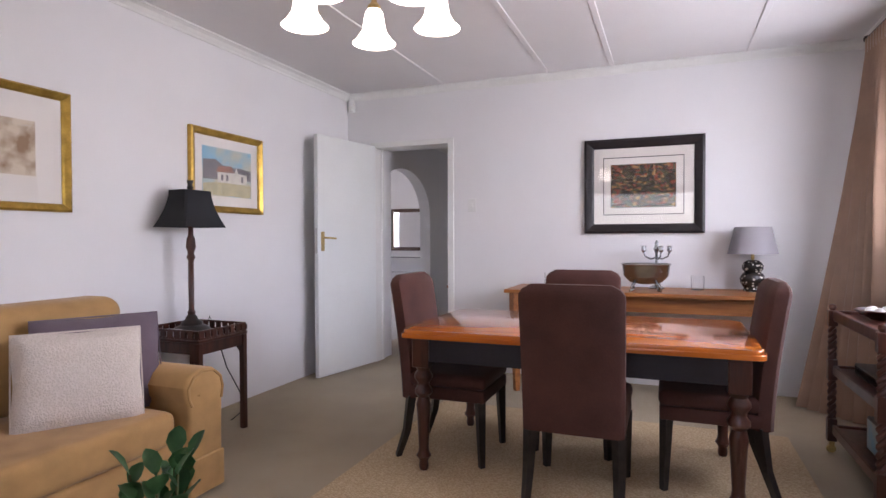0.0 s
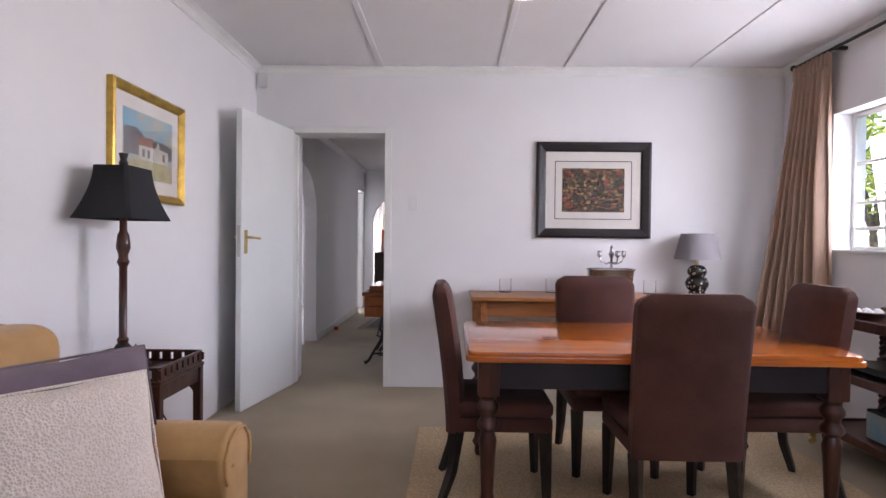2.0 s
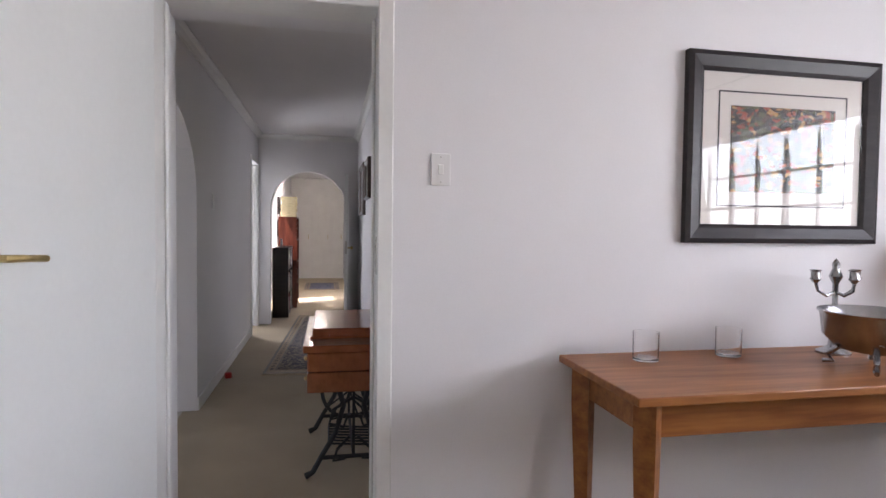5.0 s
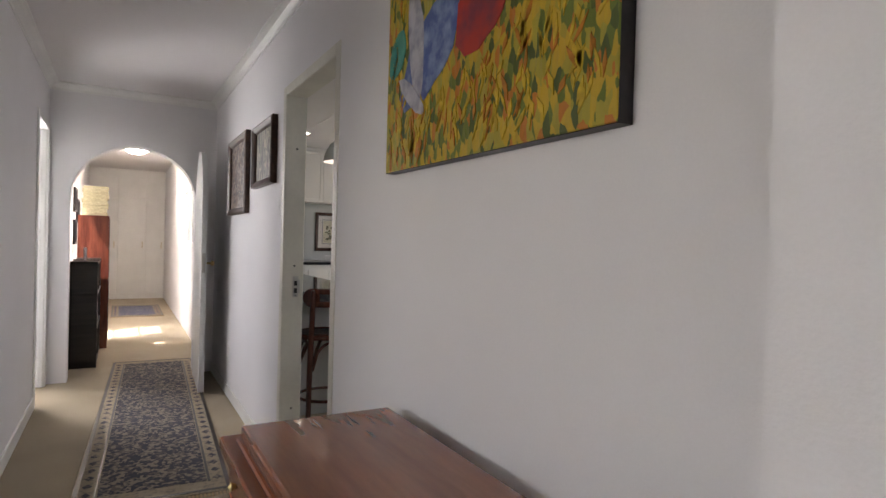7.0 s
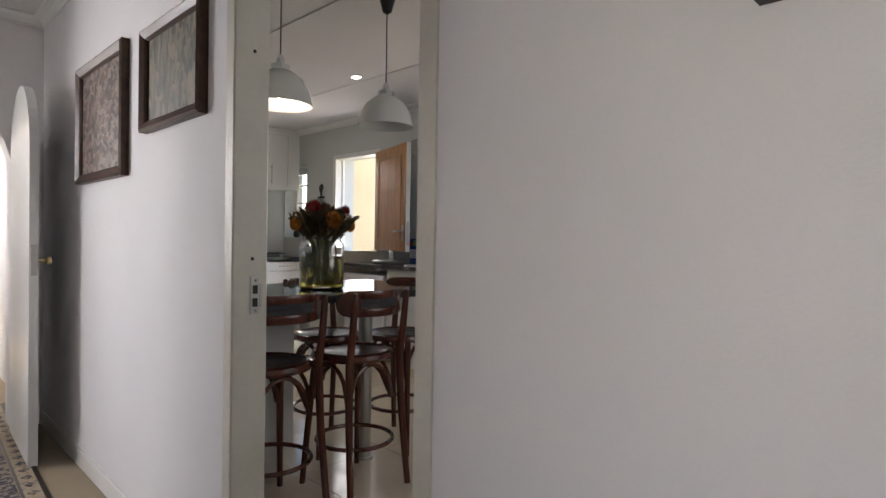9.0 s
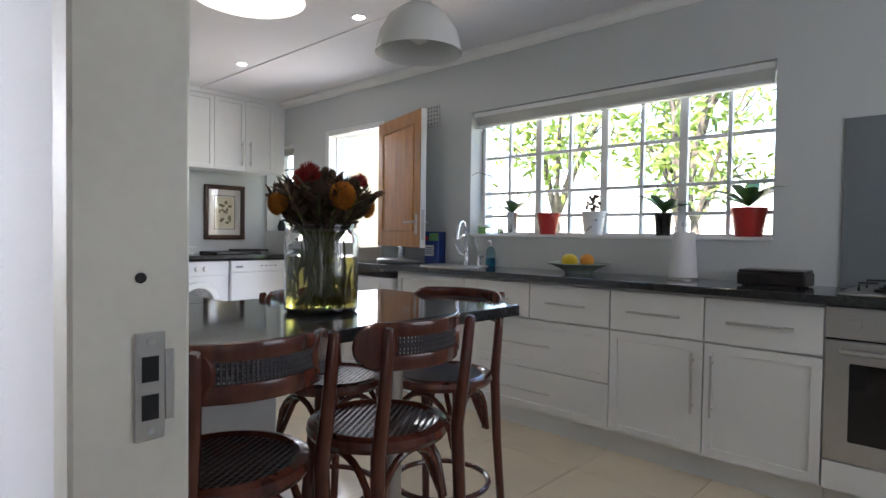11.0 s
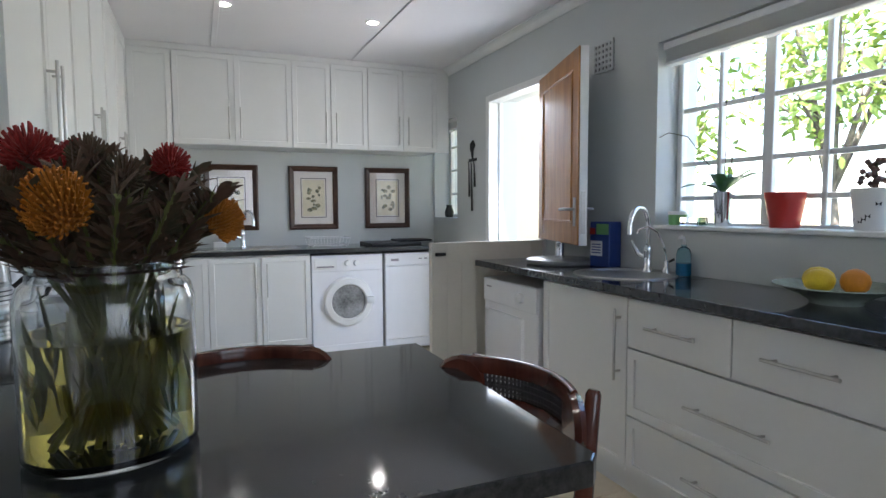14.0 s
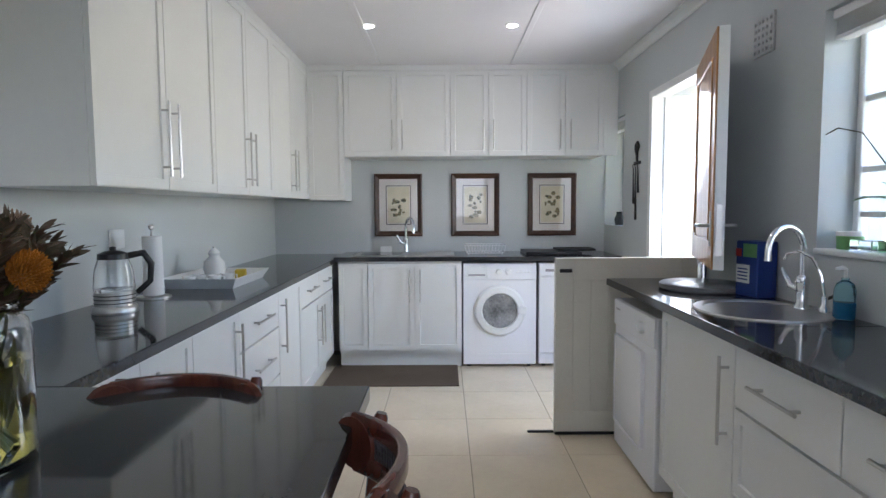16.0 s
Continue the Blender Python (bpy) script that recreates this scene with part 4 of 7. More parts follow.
for sx in (-1, 1):
    for sy in (-1, 1):
        bm = B()
        x, y = sx * 0.20, sy * 0.39
        for z0, z1 in ((0.19, 0.40), (0.51, 0.69)):
            for ph in (0, math.pi):
                tube(bm, [(x + 0.011 * math.cos(ph + 9 * k / 24 * 2), y + 0.011 * math.sin(ph + 9 * k / 24 * 2), z0 + (z1 - z0) * k / 24) for k in range(25)], 0.012, 7)
        for z0, z1 in ((0.07, 0.19), (0.40, 0.51), (0.69, 0.775)):
            box(bm, x - 0.022, x + 0.022, y - 0.022, y + 0.022, z0, z1, 0.003, 1)
        post = part("post", bm, M_DARKWOOD, trolley, "barley-twist post", smooth=True)
        part("knob", lathe(B(), [(0.012, 0.775), (0.02, 0.79), (0.016, 0.805), (0.0, 0.812)], (x, y, 0), 12), M_DARKWOOD, post, smooth=True)
        part("castor", lathe(B(), [(0.0, -0.008), (0.02, -0.008), (0.024, 0.0), (0.02, 0.008), (0.0, 0.008)], (x, y, 0.026), 14, Euler((radians(90), 0, 0)).to_matrix()), M_BRASS, post, smooth=True)
        part("castor_fork", boxm(x - 0.012, x + 0.012, y - 0.012, y + 0.012, 0.03, 0.07), M_BRASS, post)
tb = thing("trinket_bowl", "shallow dark bowl with white trinkets on the trolley", "bowl", (1.165, 2.54, 0.758))
part("bowl", lathe(B(), [(0.05, 0), (0.10, 0.03), (0.12, 0.045), (0.115, 0.048), (0.09, 0.03), (0.0, 0.015)], (0, 0, 0), 24), M_DARKWOOD, tb, smooth=True)
for i in range(6):
    a = i * 1.05
    part("trinket", lathe(B(), [(0, 0), (0.018, 0.006), (0.022, 0.018), (0.014, 0.03), (0, 0.034)], (0.055 * math.cos(a), 0.055 * math.sin(a), 0.028), 10), M_WHITEPLASTIC, tb, smooth=True)
dk = thing("video_player", "black flat video player on the trolley shelf", "player", (1.205, 2.37, 0.468))
part("case", boxm(-0.15, 0.15, -0.2, 0.2, 0.005, 0.06, 0.006, 2), M_BLACKPLASTIC, dk)
part("front", boxm(-0.153, -0.15, -0.18, 0.18, 0.015, 0.05), M_DARKGLASS, dk)
cd = thing("picture_case", "small case with a blue landscape lid on the lower shelf", "box", (1.115, 2.27, 0.148))
part("case", boxm(-0.05, 0.05, -0.13, 0.13, 0, 0.16, 0.005, 1), M_BLACKPLASTIC, cd)
part("cover", boxm(-0.053, -0.05, -0.12, 0.12, 0.012, 0.148), M_SKY, cd, "blue and green landscape cover")

# curtains
def curtain(y0, y1, x, ztop, label, gather, flare):
    t = thing("curtain", label, "curtain", (x, (y0 + y1) / 2, 0), 0, "dining room curtains")
    bm = B()
    n, rows, w = 90, 16, y1 - y0
    grid = []
    for r in range(rows + 1):
        u = r / rows
        z = ztop - u * (ztop - 0.01)
        row = []
        for i in range(n + 1):
            v = i / n
            amp = (0.018 + 0.03 * min(1, u * 3)) * (1 if u > 0.06 else 0.6)
            wave = math.sin(v * math.pi * 2 * gather + 0.5 * math.sin(v * 9 + u * 2))
            yy = (v - 0.5) * w * (1 - 0.12 * math.sin(math.pi * min(1, u * 1.5)))
            row.append(bm.verts.new((amp * wave - flare * u ** 1.4 * v + 0.006 * noise.noise((v * 9, u * 4, 0)), yy, z)))
        grid.append(row)
    for a, b in zip(grid, grid[1:]):
        for i in range(n):
            bm.faces.new((a[i], a[i + 1], b[i + 1], b[i]))
    bmesh.ops.recalc_face_normals(bm, faces=bm.faces[:])
    bmesh.ops.solidify(bm, geom=bm.faces[:], thickness=0.003)
    part("drape", bm, M_CURTAIN, t, smooth=True)
    bm = B()
    for k in range(8):
        yy = (k / 7 - 0.5) * w * 0.95
        box(bm, -0.02, 0.012, yy - 0.010, yy + 0.010, ztop - 0.10, ztop + 0.004, 0.004, 1)
    part("pleat_heading", bm, M_CURTAIN, t)
    return t


curtain(3.24, 3.63, 1.385, 2.46, "bronze satin curtain drawn back to the corner", 7, 0.36)
curtain(0.55, 0.95, 1.385, 2.46, "bronze satin curtain drawn back", 6, 0.04)
rod = thing("curtain_rod", "dark metal curtain rod over the window", "curtain rod", (1.385, 2.15, 2.47))
part("rod", tube(B(), [(0, -1.75, 0), (0, 1.49, 0)], 0.011, 10), M_BLACKWOOD, rod)
for y in (-1.7, 0, 1.05):
    part("bracket", boxm(0, 0.086, y - 0.01, y + 0.01, -0.012, 0.012), M_BLACKWOOD, rod)
for y in (-1.77, 1.50):
    part("finial", lathe(B(), [(0.0, -0.025), (0.02, -0.015), (0.024, 0), (0.018, 0.018), (0, 0.025)], (0, y, 0), 12), M_BLACKWOOD, rod, smooth=True)

# rubber plant by the sofa
M_LEAF = mk("dark_glossy_leaf", (0.028, 0.10, 0.035), 0.3, var=0.25, scale=9, fine=40, col2=(0.10, 0.24, 0.09))
M_STEM = mk("green_brown_stem", (0.12, 0.13, 0.05), 0.7)
M_TERRA = mk("terracotta", (0.35, 0.14, 0.07), 0.8, var=0.15)


def leaf_mesh(bm, base, direction, length, width, droop=0.25, roll=0.0):
    """One folded leaf with thickness from base along direction."""
    d = Vector(direction).normalized()
    side = d.cross(Vector((0, 0, 1)))
    side = side.normalized() if side.length > 1e-3 else Vector((1, 0, 0))
    side = Matrix.Rotation(roll, 3, d) @ side
    up = side.cross(d).normalized()
    prof = ((0.0, 0.04), (0.15, 0.55), (0.4, 1.0), (0.7, 0.85), (0.9, 0.4), (1.0, 0.02))
    rows = []
    for u, w in prof:
        c = Vector(base) + d * length * u - Vector((0, 0, 1)) * droop * length * u * u
        rows.append([bm.verts.new(c - side * width * w * 0.5 + up * width * 0.13 * w), bm.verts.new(c), bm.verts.new(c + side * width * w * 0.5 + up * width * 0.13 * w)])
    for a, b in zip(rows, rows[1:]):
        bm.faces.new((a[0], a[1], b[1], b[0]))
        bm.faces.new((a[1], a[2], b[2], b[1]))


plant = thing("pot_plant", "leafy green plant in a terracotta pot", "plant", (-0.83, 0.0, 0))
plant.scale = (0.78, 0.78, 1.05)
part("pot", lathe(B(), [(0.11, 0), (0.15, 0.24), (0.165, 0.24), (0.165, 0.28), (0.145, 0.28), (0.14, 0.25), (0.0, 0.25)], (0, 0, 0), 24), M_TERRA, plant, smooth=True)
rnd = random.Random(5)
bm = B()
tips = []
for k in range(7):
    a, r = k * 0.9, 0.02 + 0.035 * rnd.random()
    p = [(0.05 * math.cos(a), 0.05 * math.sin(a), 0.24), (r * math.cos(a), r * math.sin(a), 0.42), (1.5 * r * math.cos(a), 1.5 * r * math.sin(a), 0.60 + 0.06 * rnd.random())]
    tube(bm, p, [0.007, 0.006, 0.004], 6)
    tips.append((p, a))
part("stem", bm, M_STEM, plant, smooth=True)
for p, a in tips:
    for k in range(9):
        u = 0.35 + 0.65 * k / 8
        b = Vector(p[1]).lerp(Vector(p[2]), max(0, u * 1.4 - 0.4))
        aa = a + k * 2.4
        bm = B()
        leaf_mesh(bm, b, (math.cos(aa), math.sin(aa), 0.5 + 0.9 * u), 0.062 + 0.022 * rnd.random(), 0.056, 0.15)
        bmesh.ops.solidify(bm, geom=bm.faces[:], thickness=0.0015)
        part("leaf", bm, M_LEAF, plant, smooth=True)


# ---- passage ----
# treadle sewing machine table
sew = thing("sewing_machine_table", "polished walnut treadle sewing machine table on iron legs", "sewing table", (-1.71, 5.07, 0))
part("tabletop", boxm(-0.245, 0.235, -0.46, 0.48, 0.655, 0.69, 0.006, 2), M_SEW, sew)
part("lid", boxm(-0.205, 0.21, -0.27, 0.40, 0.69, 0.738, 0.008, 2), M_SEW, sew, "raised polished lid")
part("lid_moulding", boxm(-0.215, 0.22, -0.28, 0.41, 0.69, 0.702, 0.004, 1), M_SEW, sew)
for y0 in (-0.44, 0.24):
    for z0, z1 in ((0.56, 0.652), (0.46, 0.556)):
        d = part("drawer", boxm(-0.225, 0.20, y0, y0 + 0.20, z0, z1, 0.005, 1), M_SEW, sew)
        part("knob", lathe(B(), [(0.006, 0), (0.012, 0.012), (0.0, 0.02)], (-0.225, y0 + 0.1, (z0 + z1) / 2), 10, Euler((0, radians(-90), 0)).to_matrix()), M_BRASS, d)
part("apron", boxm(-0.215, 0.205, -0.235, 0.235, 0.60, 0.655), M_SEW, sew)
for sy in (-1, 1):
    y = sy * 0.32
    bm = B()
    for sx in (-1, 1):
        tube(bm, [(sx * 0.08, y, 0.46), (sx * 0.05, y, 0.36), (sx * 0.09, y, 0.22), (sx * 0.15, y, 0.12), (sx * 0.20, y, 0.03), (sx * 0.235, y, 0.012)], [0.016, 0.013, 0.013, 0.013, 0.014, 0.018], 8)
        tube(bm, [(sx * 0.0, y, 0.40), (sx * 0.10, y, 0.34), (sx * 0.12, y, 0.27), (sx * 0.05, y, 0.25), (sx * 0.03, y, 0.31)], 0.008, 6)
        tube(bm, [(sx * 0.02, y, 0.20), (sx * 0.08, y, 0.14), (sx * 0.10, y, 0.08), (sx * 0.04, y, 0.09)], 0.008, 6)
    tube(bm, [(-0.16, y, 0.10), (0.16, y, 0.10)], 0.011, 8)
    tube(bm, [(-0.09, y, 0.45), (0.09, y, 0.45)], 0.014, 8)
    tube(bm, [(0, y, 0.10), (0, y, 0.45)], 0.008, 6)
    part("leg_frame", bm, M_IRON, sew, "scrolled cast-iron leg frame", smooth=True)
bm = B()
tube(bm, [(0.16 * math.cos(radians(a)), 0.22, 0.28 + 0.16 * math.sin(radians(a))) for a in range(0, 360, 15)], 0.011, 8, True)
for a in range(0, 180, 36):
    c, s = 0.155 * math.cos(radians(a)), 0.155 * math.sin(radians(a))
    tube(bm, [(-c, 0.22, 0.28 - s), (c, 0.22, 0.28 + s)], 0.006, 6)
part("flywheel", bm, M_IRON, sew, smooth=True)
part("axle", tube(B(), [(0, 0.18, 0.28), (0, 0.33, 0.28)], 0.01, 8), M_IRON, sew)
bm = B()
for k in range(7):
    tube(bm, [(-0.12, -0.16 + k * 0.045, 0.11), (0.12, -0.16 + k * 0.045, 0.09)], 0.006, 6)
for sx in (-0.12, 0.12):
    tube(bm, [(sx, -0.18, 0.10), (sx, 0.13, 0.10)], 0.008, 6)
part("treadle", bm, M_IRON, sew)
part("tie_rod", tube(B(), [(0, -0.32, 0.11), (0, 0.32, 0.11)], 0.009, 8), M_IRON, sew)

# big canvas
M_CANVAS = cells("yellow_green_impasto", 46, ((0.34, (0.50, 0.33, 0.02)), (0.22, (0.36, 0.30, 0.03)), (0.20, (0.12, 0.16, 0.02)), (0.12, (0.48, 0.16, 0.015)), (0.12, (0.06, 0.09, 0.015))), 0.5, (1.3, 1, 0.6), 0.4, 0.6)
M_BLUEPAINT = two_tone("blue_impasto", (0.05, 0.09, 0.28), (0.22, 0.30, 0.48), 20, 0.5, 0.4, 0.65, 0.5)
M_REDPAINT = two_tone("red_impasto", (0.42, 0.03, 0.02), (0.20, 0.03, 0.05), 14, 0.5, 0.4, 0.65, 0.5)
M_PALEPAINT = two_tone("grey_white_impasto", (0.45, 0.45, 0.50), (0.25, 0.25, 0.33), 22, 0.5, 0.4, 0.65, 0.5)
M_TEAL = two_tone("teal_impasto", (0.02, 0.20, 0.17), (0.05, 0.32, 0.25), 18, 0.5, 0.4, 0.65, 0.5)
canvas = thing("canvas_painting", "unframed canvas of coloured shapes in a yellow field", "painting", (PR, 5.09, 1.75), -90)
part("canvas", boxm(-0.47, 0.47, -0.035, 0, -0.32, 0.32, 0.002, 1), M_CANVAS, canvas)
bmc = boxm(-0.472, 0.472, -0.033, -0.001, -0.322, 0.322)
part("dark_edge", bmc, M_BLACKFRAME, canvas)


def blot(name, cx, cz, rx, rz, material, turn, lift, seed):
    """A loose painted shape with an uneven outline."""
    r = random.Random(seed)
    pts = []
    for i in range(22):
        a = 2 * math.pi * i / 22
        k = 1 + 0.14 * (r.random() - 0.5)
        u, v = rx * k * math.cos(a), rz * k * math.sin(a)
        c, s = math.cos(turn), math.sin(turn)
        pts.append((cx + u * c - v * s, cz + u * s + v * c))
    part(name, prism(B(), pts, -0.0352 - lift, -0.034), material, canvas)


blot("painted_blue_shape", -0.20, -0.02, 0.20, 0.095, M_BLUEPAINT, 0.62, 0.001, 1)
blot("painted_pale_shape", -0.28, 0.03, 0.045, 0.17, M_PALEPAINT, 0.15, 0.0012, 2)
blot("painted_red_shape", 0.05, 0.03, 0.13, 0.095, M_REDPAINT, 0.8, 0.0014, 3)
blot("painted_teal_shape", -0.40, 0.02, 0.05, 0.07, M_TEAL, -0.6, 0.0016, 4)
blot("painted_blue_shape", 0.10, 0.19, 0.08, 0.10, M_BLUEPAINT, 0.3, 0.0018, 5)
blot("painted_pale_shape", 0.24, 0.15, 0.05, 0.15, M_PALEPAINT, -0.4, 0.002, 6)
blot("painted_pale_shape", -0.30, -0.12, 0.025, 0.10, M_PALEPAINT, 0.9, 0.0022, 8)
r = random.Random(3)
bm, bm2 = B(), B()
for i in range(420):
    x, z = r.uniform(-0.44, 0.44), r.uniform(-0.285, 0.285)
    if (x + 0.08) ** 2 / 0.10 + (z - 0.05) ** 2 / 0.035 < 1:
        continue
    a, l, w = r.uniform(0.9, 2.2), r.uniform(0.015, 0.035), r.uniform(0.004, 0.008)
    c, s = math.cos(a), math.sin(a)
    prism(bm if i % 3 else bm2, [(x - l * c - w * s * 0.4, z - l * s + w * c * 0.4), (x + w * s, z - w * c), (x + l * c, z + l * s), (x - w * s, z + w * c)], -0.0368, -0.0345)
tagged(part("paint_texture", bm, mk("ochre_strokes", (0.62, 0.42, 0.03), 0.5, var=0.2, scale=30), canvas), kind="stuff")
tagged(part("paint_texture", bm2, mk("orange_strokes", (0.55, 0.20, 0.02), 0.5, var=0.2, scale=30), canvas), kind="stuff")

# two small dark pictures
M_DUSK = cells("faded_village_scene", 30, ((0.3, (0.13, 0.075, 0.055)), (0.3, (0.19, 0.135, 0.115)), (0.2, (0.065, 0.05, 0.045)), (0.2, (0.25, 0.19, 0.15))), 0.6, (1, 1, 1.5), 0.8, 0.1)
M_TREES = cells("faded_tree_scene", 32, ((0.3, (0.09, 0.085, 0.055)), (0.3, (0.16, 0.14, 0.10)), (0.2, (0.05, 0.045, 0.035)), (0.2, (0.23, 0.19, 0.13))), 0.6, (1.6, 1, 0.7), 0.8, 0.1)
picture("village_picture", "small brown framed painting of a village lane", 0.70, 0.55, 0.045, 0.0, M_BROWNFRAME, M_DUSK, (PR, 8.23, 1.655), -90, 0.03, glazed=False)
picture("tree_picture", "small brown framed painting of bare trees", 0.54, 0.375, 0.04, 0.0, M_BROWNFRAME, M_TREES, (PR, 7.395, 1.71), -90, 0.03, glazed=False)

# runner
def runner(loc, w, l, label, field, border, rz=0):
    t = thing("runner_rug", label, "rug", loc, rz)
    part("weave", boxm(-w / 2, w / 2, -l / 2, l / 2, 0, 0.008, 0.002, 1), border, t)
    part("field", boxm(-w / 2 + 0.11, w / 2 - 0.11, -l / 2 + 0.14, l / 2 - 0.14, 0.0075, 0.0098), field, t, "dark blue figured field")
    for sx in (-1, 1):
        part("border_line", boxm(sx * (w / 2 - 0.018) - 0.010, sx * (w / 2 - 0.018) + 0.010, -l / 2 + 0.02, l / 2 - 0.02, 0.0078, 0.0095), M_BLACKWOOD, t)
        part("border_line", boxm(sx * (w / 2 - 0.10) - 0.006, sx * (w / 2 - 0.10) + 0.006, -l / 2 + 0.13, l / 2 - 0.13, 0.0078, 0.0096), M_BLACKWOOD, t)
    for sy in (-1, 1):
        part("border_line", boxm(-w / 2 + 0.03, w / 2 - 0.03, sy * (l / 2 - 0.03) - 0.010, sy * (l / 2 - 0.03) + 0.010, 0.0078, 0.0095), M_BLACKWOOD, t)
        bm = B()
        for k in range(40):
            x = -w / 2 + w * (k + 0.5) / 40
            box(bm, x - 0.005, x + 0.005, *sorted((sy * l / 2, sy * (l / 2 + 0.035))), 0, 0.004)
        tagged(part("fringe", bm, M_SISAL, t), kind="stuff")
    r = random.Random(11)
    bm = B()
    n = int(l / 0.11)
    for sx in (-1, 1):
        for k in range(n):
            y = -l / 2 + 0.12 + (l - 0.24) * (k + 0.5) / n
            x = sx * (w / 2 - 0.06)
            plate(bm, [(x - 0.022, y), (x, y - 0.03), (x + 0.022, y), (x, y + 0.03)], 0.0079, 0.0092)
    tagged(part("border_motif", bm, field, t), kind="stuff")
    return t


M_RUGFIELD = cells("navy_and_beige_figure", 60, ((0.52, (0.045, 0.045, 0.060)), (0.30, (0.24, 0.20, 0.16)), (0.18, (0.12, 0.10, 0.09))), 0.95, (1, 1, 1), 0.6, 0.4)
M_RUGBORDER = two_tone("beige_rug_border", (0.34, 0.28, 0.20), (0.20, 0.17, 0.14), 40, 0.95, 0.5, 0.65, 0.4)
M_RUGBLUE = two_tone("blue_rug_field", (0.06, 0.08, 0.16), (0.22, 0.20, 0.22), 40, 0.95, 0.46, 0.6, 0.3)
runner((-1.965, 8.47, 0), 0.69, 3.28, "patterned navy and beige runner along the passage", M_RUGFIELD, M_RUGBORDER, -2.6)
runner((-1.95, 14.2, 0), 0.70, 1.5, "small blue patterned rug before the cupboards", M_RUGBLUE, M_RUGBORDER)

# red cube on the carpet
cube = thing("toy_block", "small red block lying on the passage carpet", "toy block", (-2.64, 6.80, 0), 20)
part("block", boxm(-0.025, 0.025, -0.025, 0.025, 0, 0.045, 0.006, 2), mk("red_plastic", (0.50, 0.02, 0.015), 0.4), cube)
wall_switch((PL, 6.5, 1.435), 90, "white light switch on the passage wall")

# arched leaf folded back beside the arch
arched = thing("arched_door", "white arch-topped door folded back on the wall", "door", (-1.60, 9.41, 0.006))
prof = [(0, 0), (0.72, 0)] + [(0.36 + 0.36 * math.cos(a), 1.53 + 0.37 * math.sin(a)) for a in [math.pi * k / 20 for k in range(21)]]
lf = part("leaf", prism(B(), prof, -0.02, 0.02), M_DOOR, arched)
lf.rotation_euler = (0, 0, math.atan2(-0.72, -0.03))
part("knob", lathe(B(), [(0.008, 0), (0.008, 0.03), (0.022, 0.04), (0.018, 0.058), (0, 0.062)], (0.66, 0.02, 1.0), 12, Euler((radians(-90), 0, 0)).to_matrix()), M_BRASS, lf, smooth=True)
part("lock_plate", boxm(0.7185, 0.7215, -0.012, 0.012, 0.93, 1.08), M_STEEL, lf)

# black cabinet, book case and pictures beyond the arch
cab = thing("black_cabinet", "low black wooden cabinet with open shelves", "cabinet", (-2.47, 10.43, 0))
part("body", boxm(-0.11, -0.09, -0.46, 0.46, 0, 0.95, 0.003, 1), M_BLACKWOOD, cab)
for z in (0.03, 0.34, 0.65, 0.93):
    part("shelf", boxm(-0.11, 0.105, -0.46, 0.46, z, z + 0.02), M_BLACKWOOD, cab)
for y in (-0.46, -0.01, 0.44):
    part("side_panel", boxm(-0.11, 0.105, y, y + 0.02, 0, 0.96), M_BLACKWOOD, cab)
rb = random.Random(9)
M_BOOKS = [mk("book_cloth_" + n, c, 0.7, var=0.2, scale=20) for n, c in (("red", (0.22, 0.04, 0.03)), ("blue", (0.05, 0.08, 0.16)), ("cream", (0.55, 0.48, 0.36)), ("green", (0.06, 0.12, 0.07)), ("white", (0.62, 0.60, 0.56)))]


def book(x, y, z, w, h, d, material):
    t = thing("book", "upright cloth-bound book on a shelf", "book", (x, y, z), 0, "books on the passage shelves")
    part("cover", boxm(-d / 2, d / 2, -w / 2, w / 2, 0, h, 0.002, 1), material, t)
    return t


for z in (0.05, 0.36, 0.67):
    y = -0.42
    while y < 0.38:
        w = rb.uniform(0.025, 0.05)
        if not (-0.04 < y < 0.03):
            book(-2.45, 10.43 + y + w / 2, z, w - 0.002, rb.uniform(0.18, 0.25), 0.15, rb.choice(M_BOOKS))
        y += w
jar = thing("photo_frame", "small silver photo frame on the cabinet", "photo frame", (-2.47, 10.13, 0.95))
part("frame", boxm(-0.01, 0.01, -0.07, 0.07, 0, 0.13, 0.003, 1), M_SILVER, jar)
case = thing("bookcase", "tall red-brown bookcase stacked with papers", "bookcase", (-2.43, 11.22, 0))
part("back", boxm(-0.15, -0.135, -0.28, 0.28, 0, 1.40), M_BENTWOOD, case)
for y in (-0.28, 0.26):
    part("side_panel", boxm(-0.135, 0.13, y, y + 0.02, 0, 1.40), M_BENTWOOD, case)
for z in (0.05, 0.38, 0.70, 1.04, 1.38):
    part("shelf", boxm(-0.135, 0.13, -0.26, 0.26, z, z + 0.02), M_BENTWOOD, case)
z = 1.40
for k in range(9):
    h = rb.uniform(0.025, 0.045)
    t = thing("paper_stack", "folder of yellowed papers on the bookcase", "papers", (-2.43 + rb.uniform(-0.015, 0.015), 11.15 + rb.uniform(-0.02, 0.02), z), 0, "papers on the bookcase")
    part("folder", boxm(-0.115, 0.115, -0.15, 0.15, 0, h - 0.001, 0.002, 1), mk("manila_paper", (0.60, 0.50, 0.30), 0.8, var=0.15, scale=20) if k == 0 else bpy.data.materials["manila_paper"], t)
    z += h
for yy, zz in ((12.4, 1.62), (12.4, 1.22), (12.9, 1.5)):
    picture("passage_picture", "small dark framed picture on the far passage wall", 0.34, 0.30, 0.03, 0.05, M_BLACKFRAME, M_DUSK, (PL, yy, zz), 90, 0.02, glazed=False, group="pictures in the far passage")
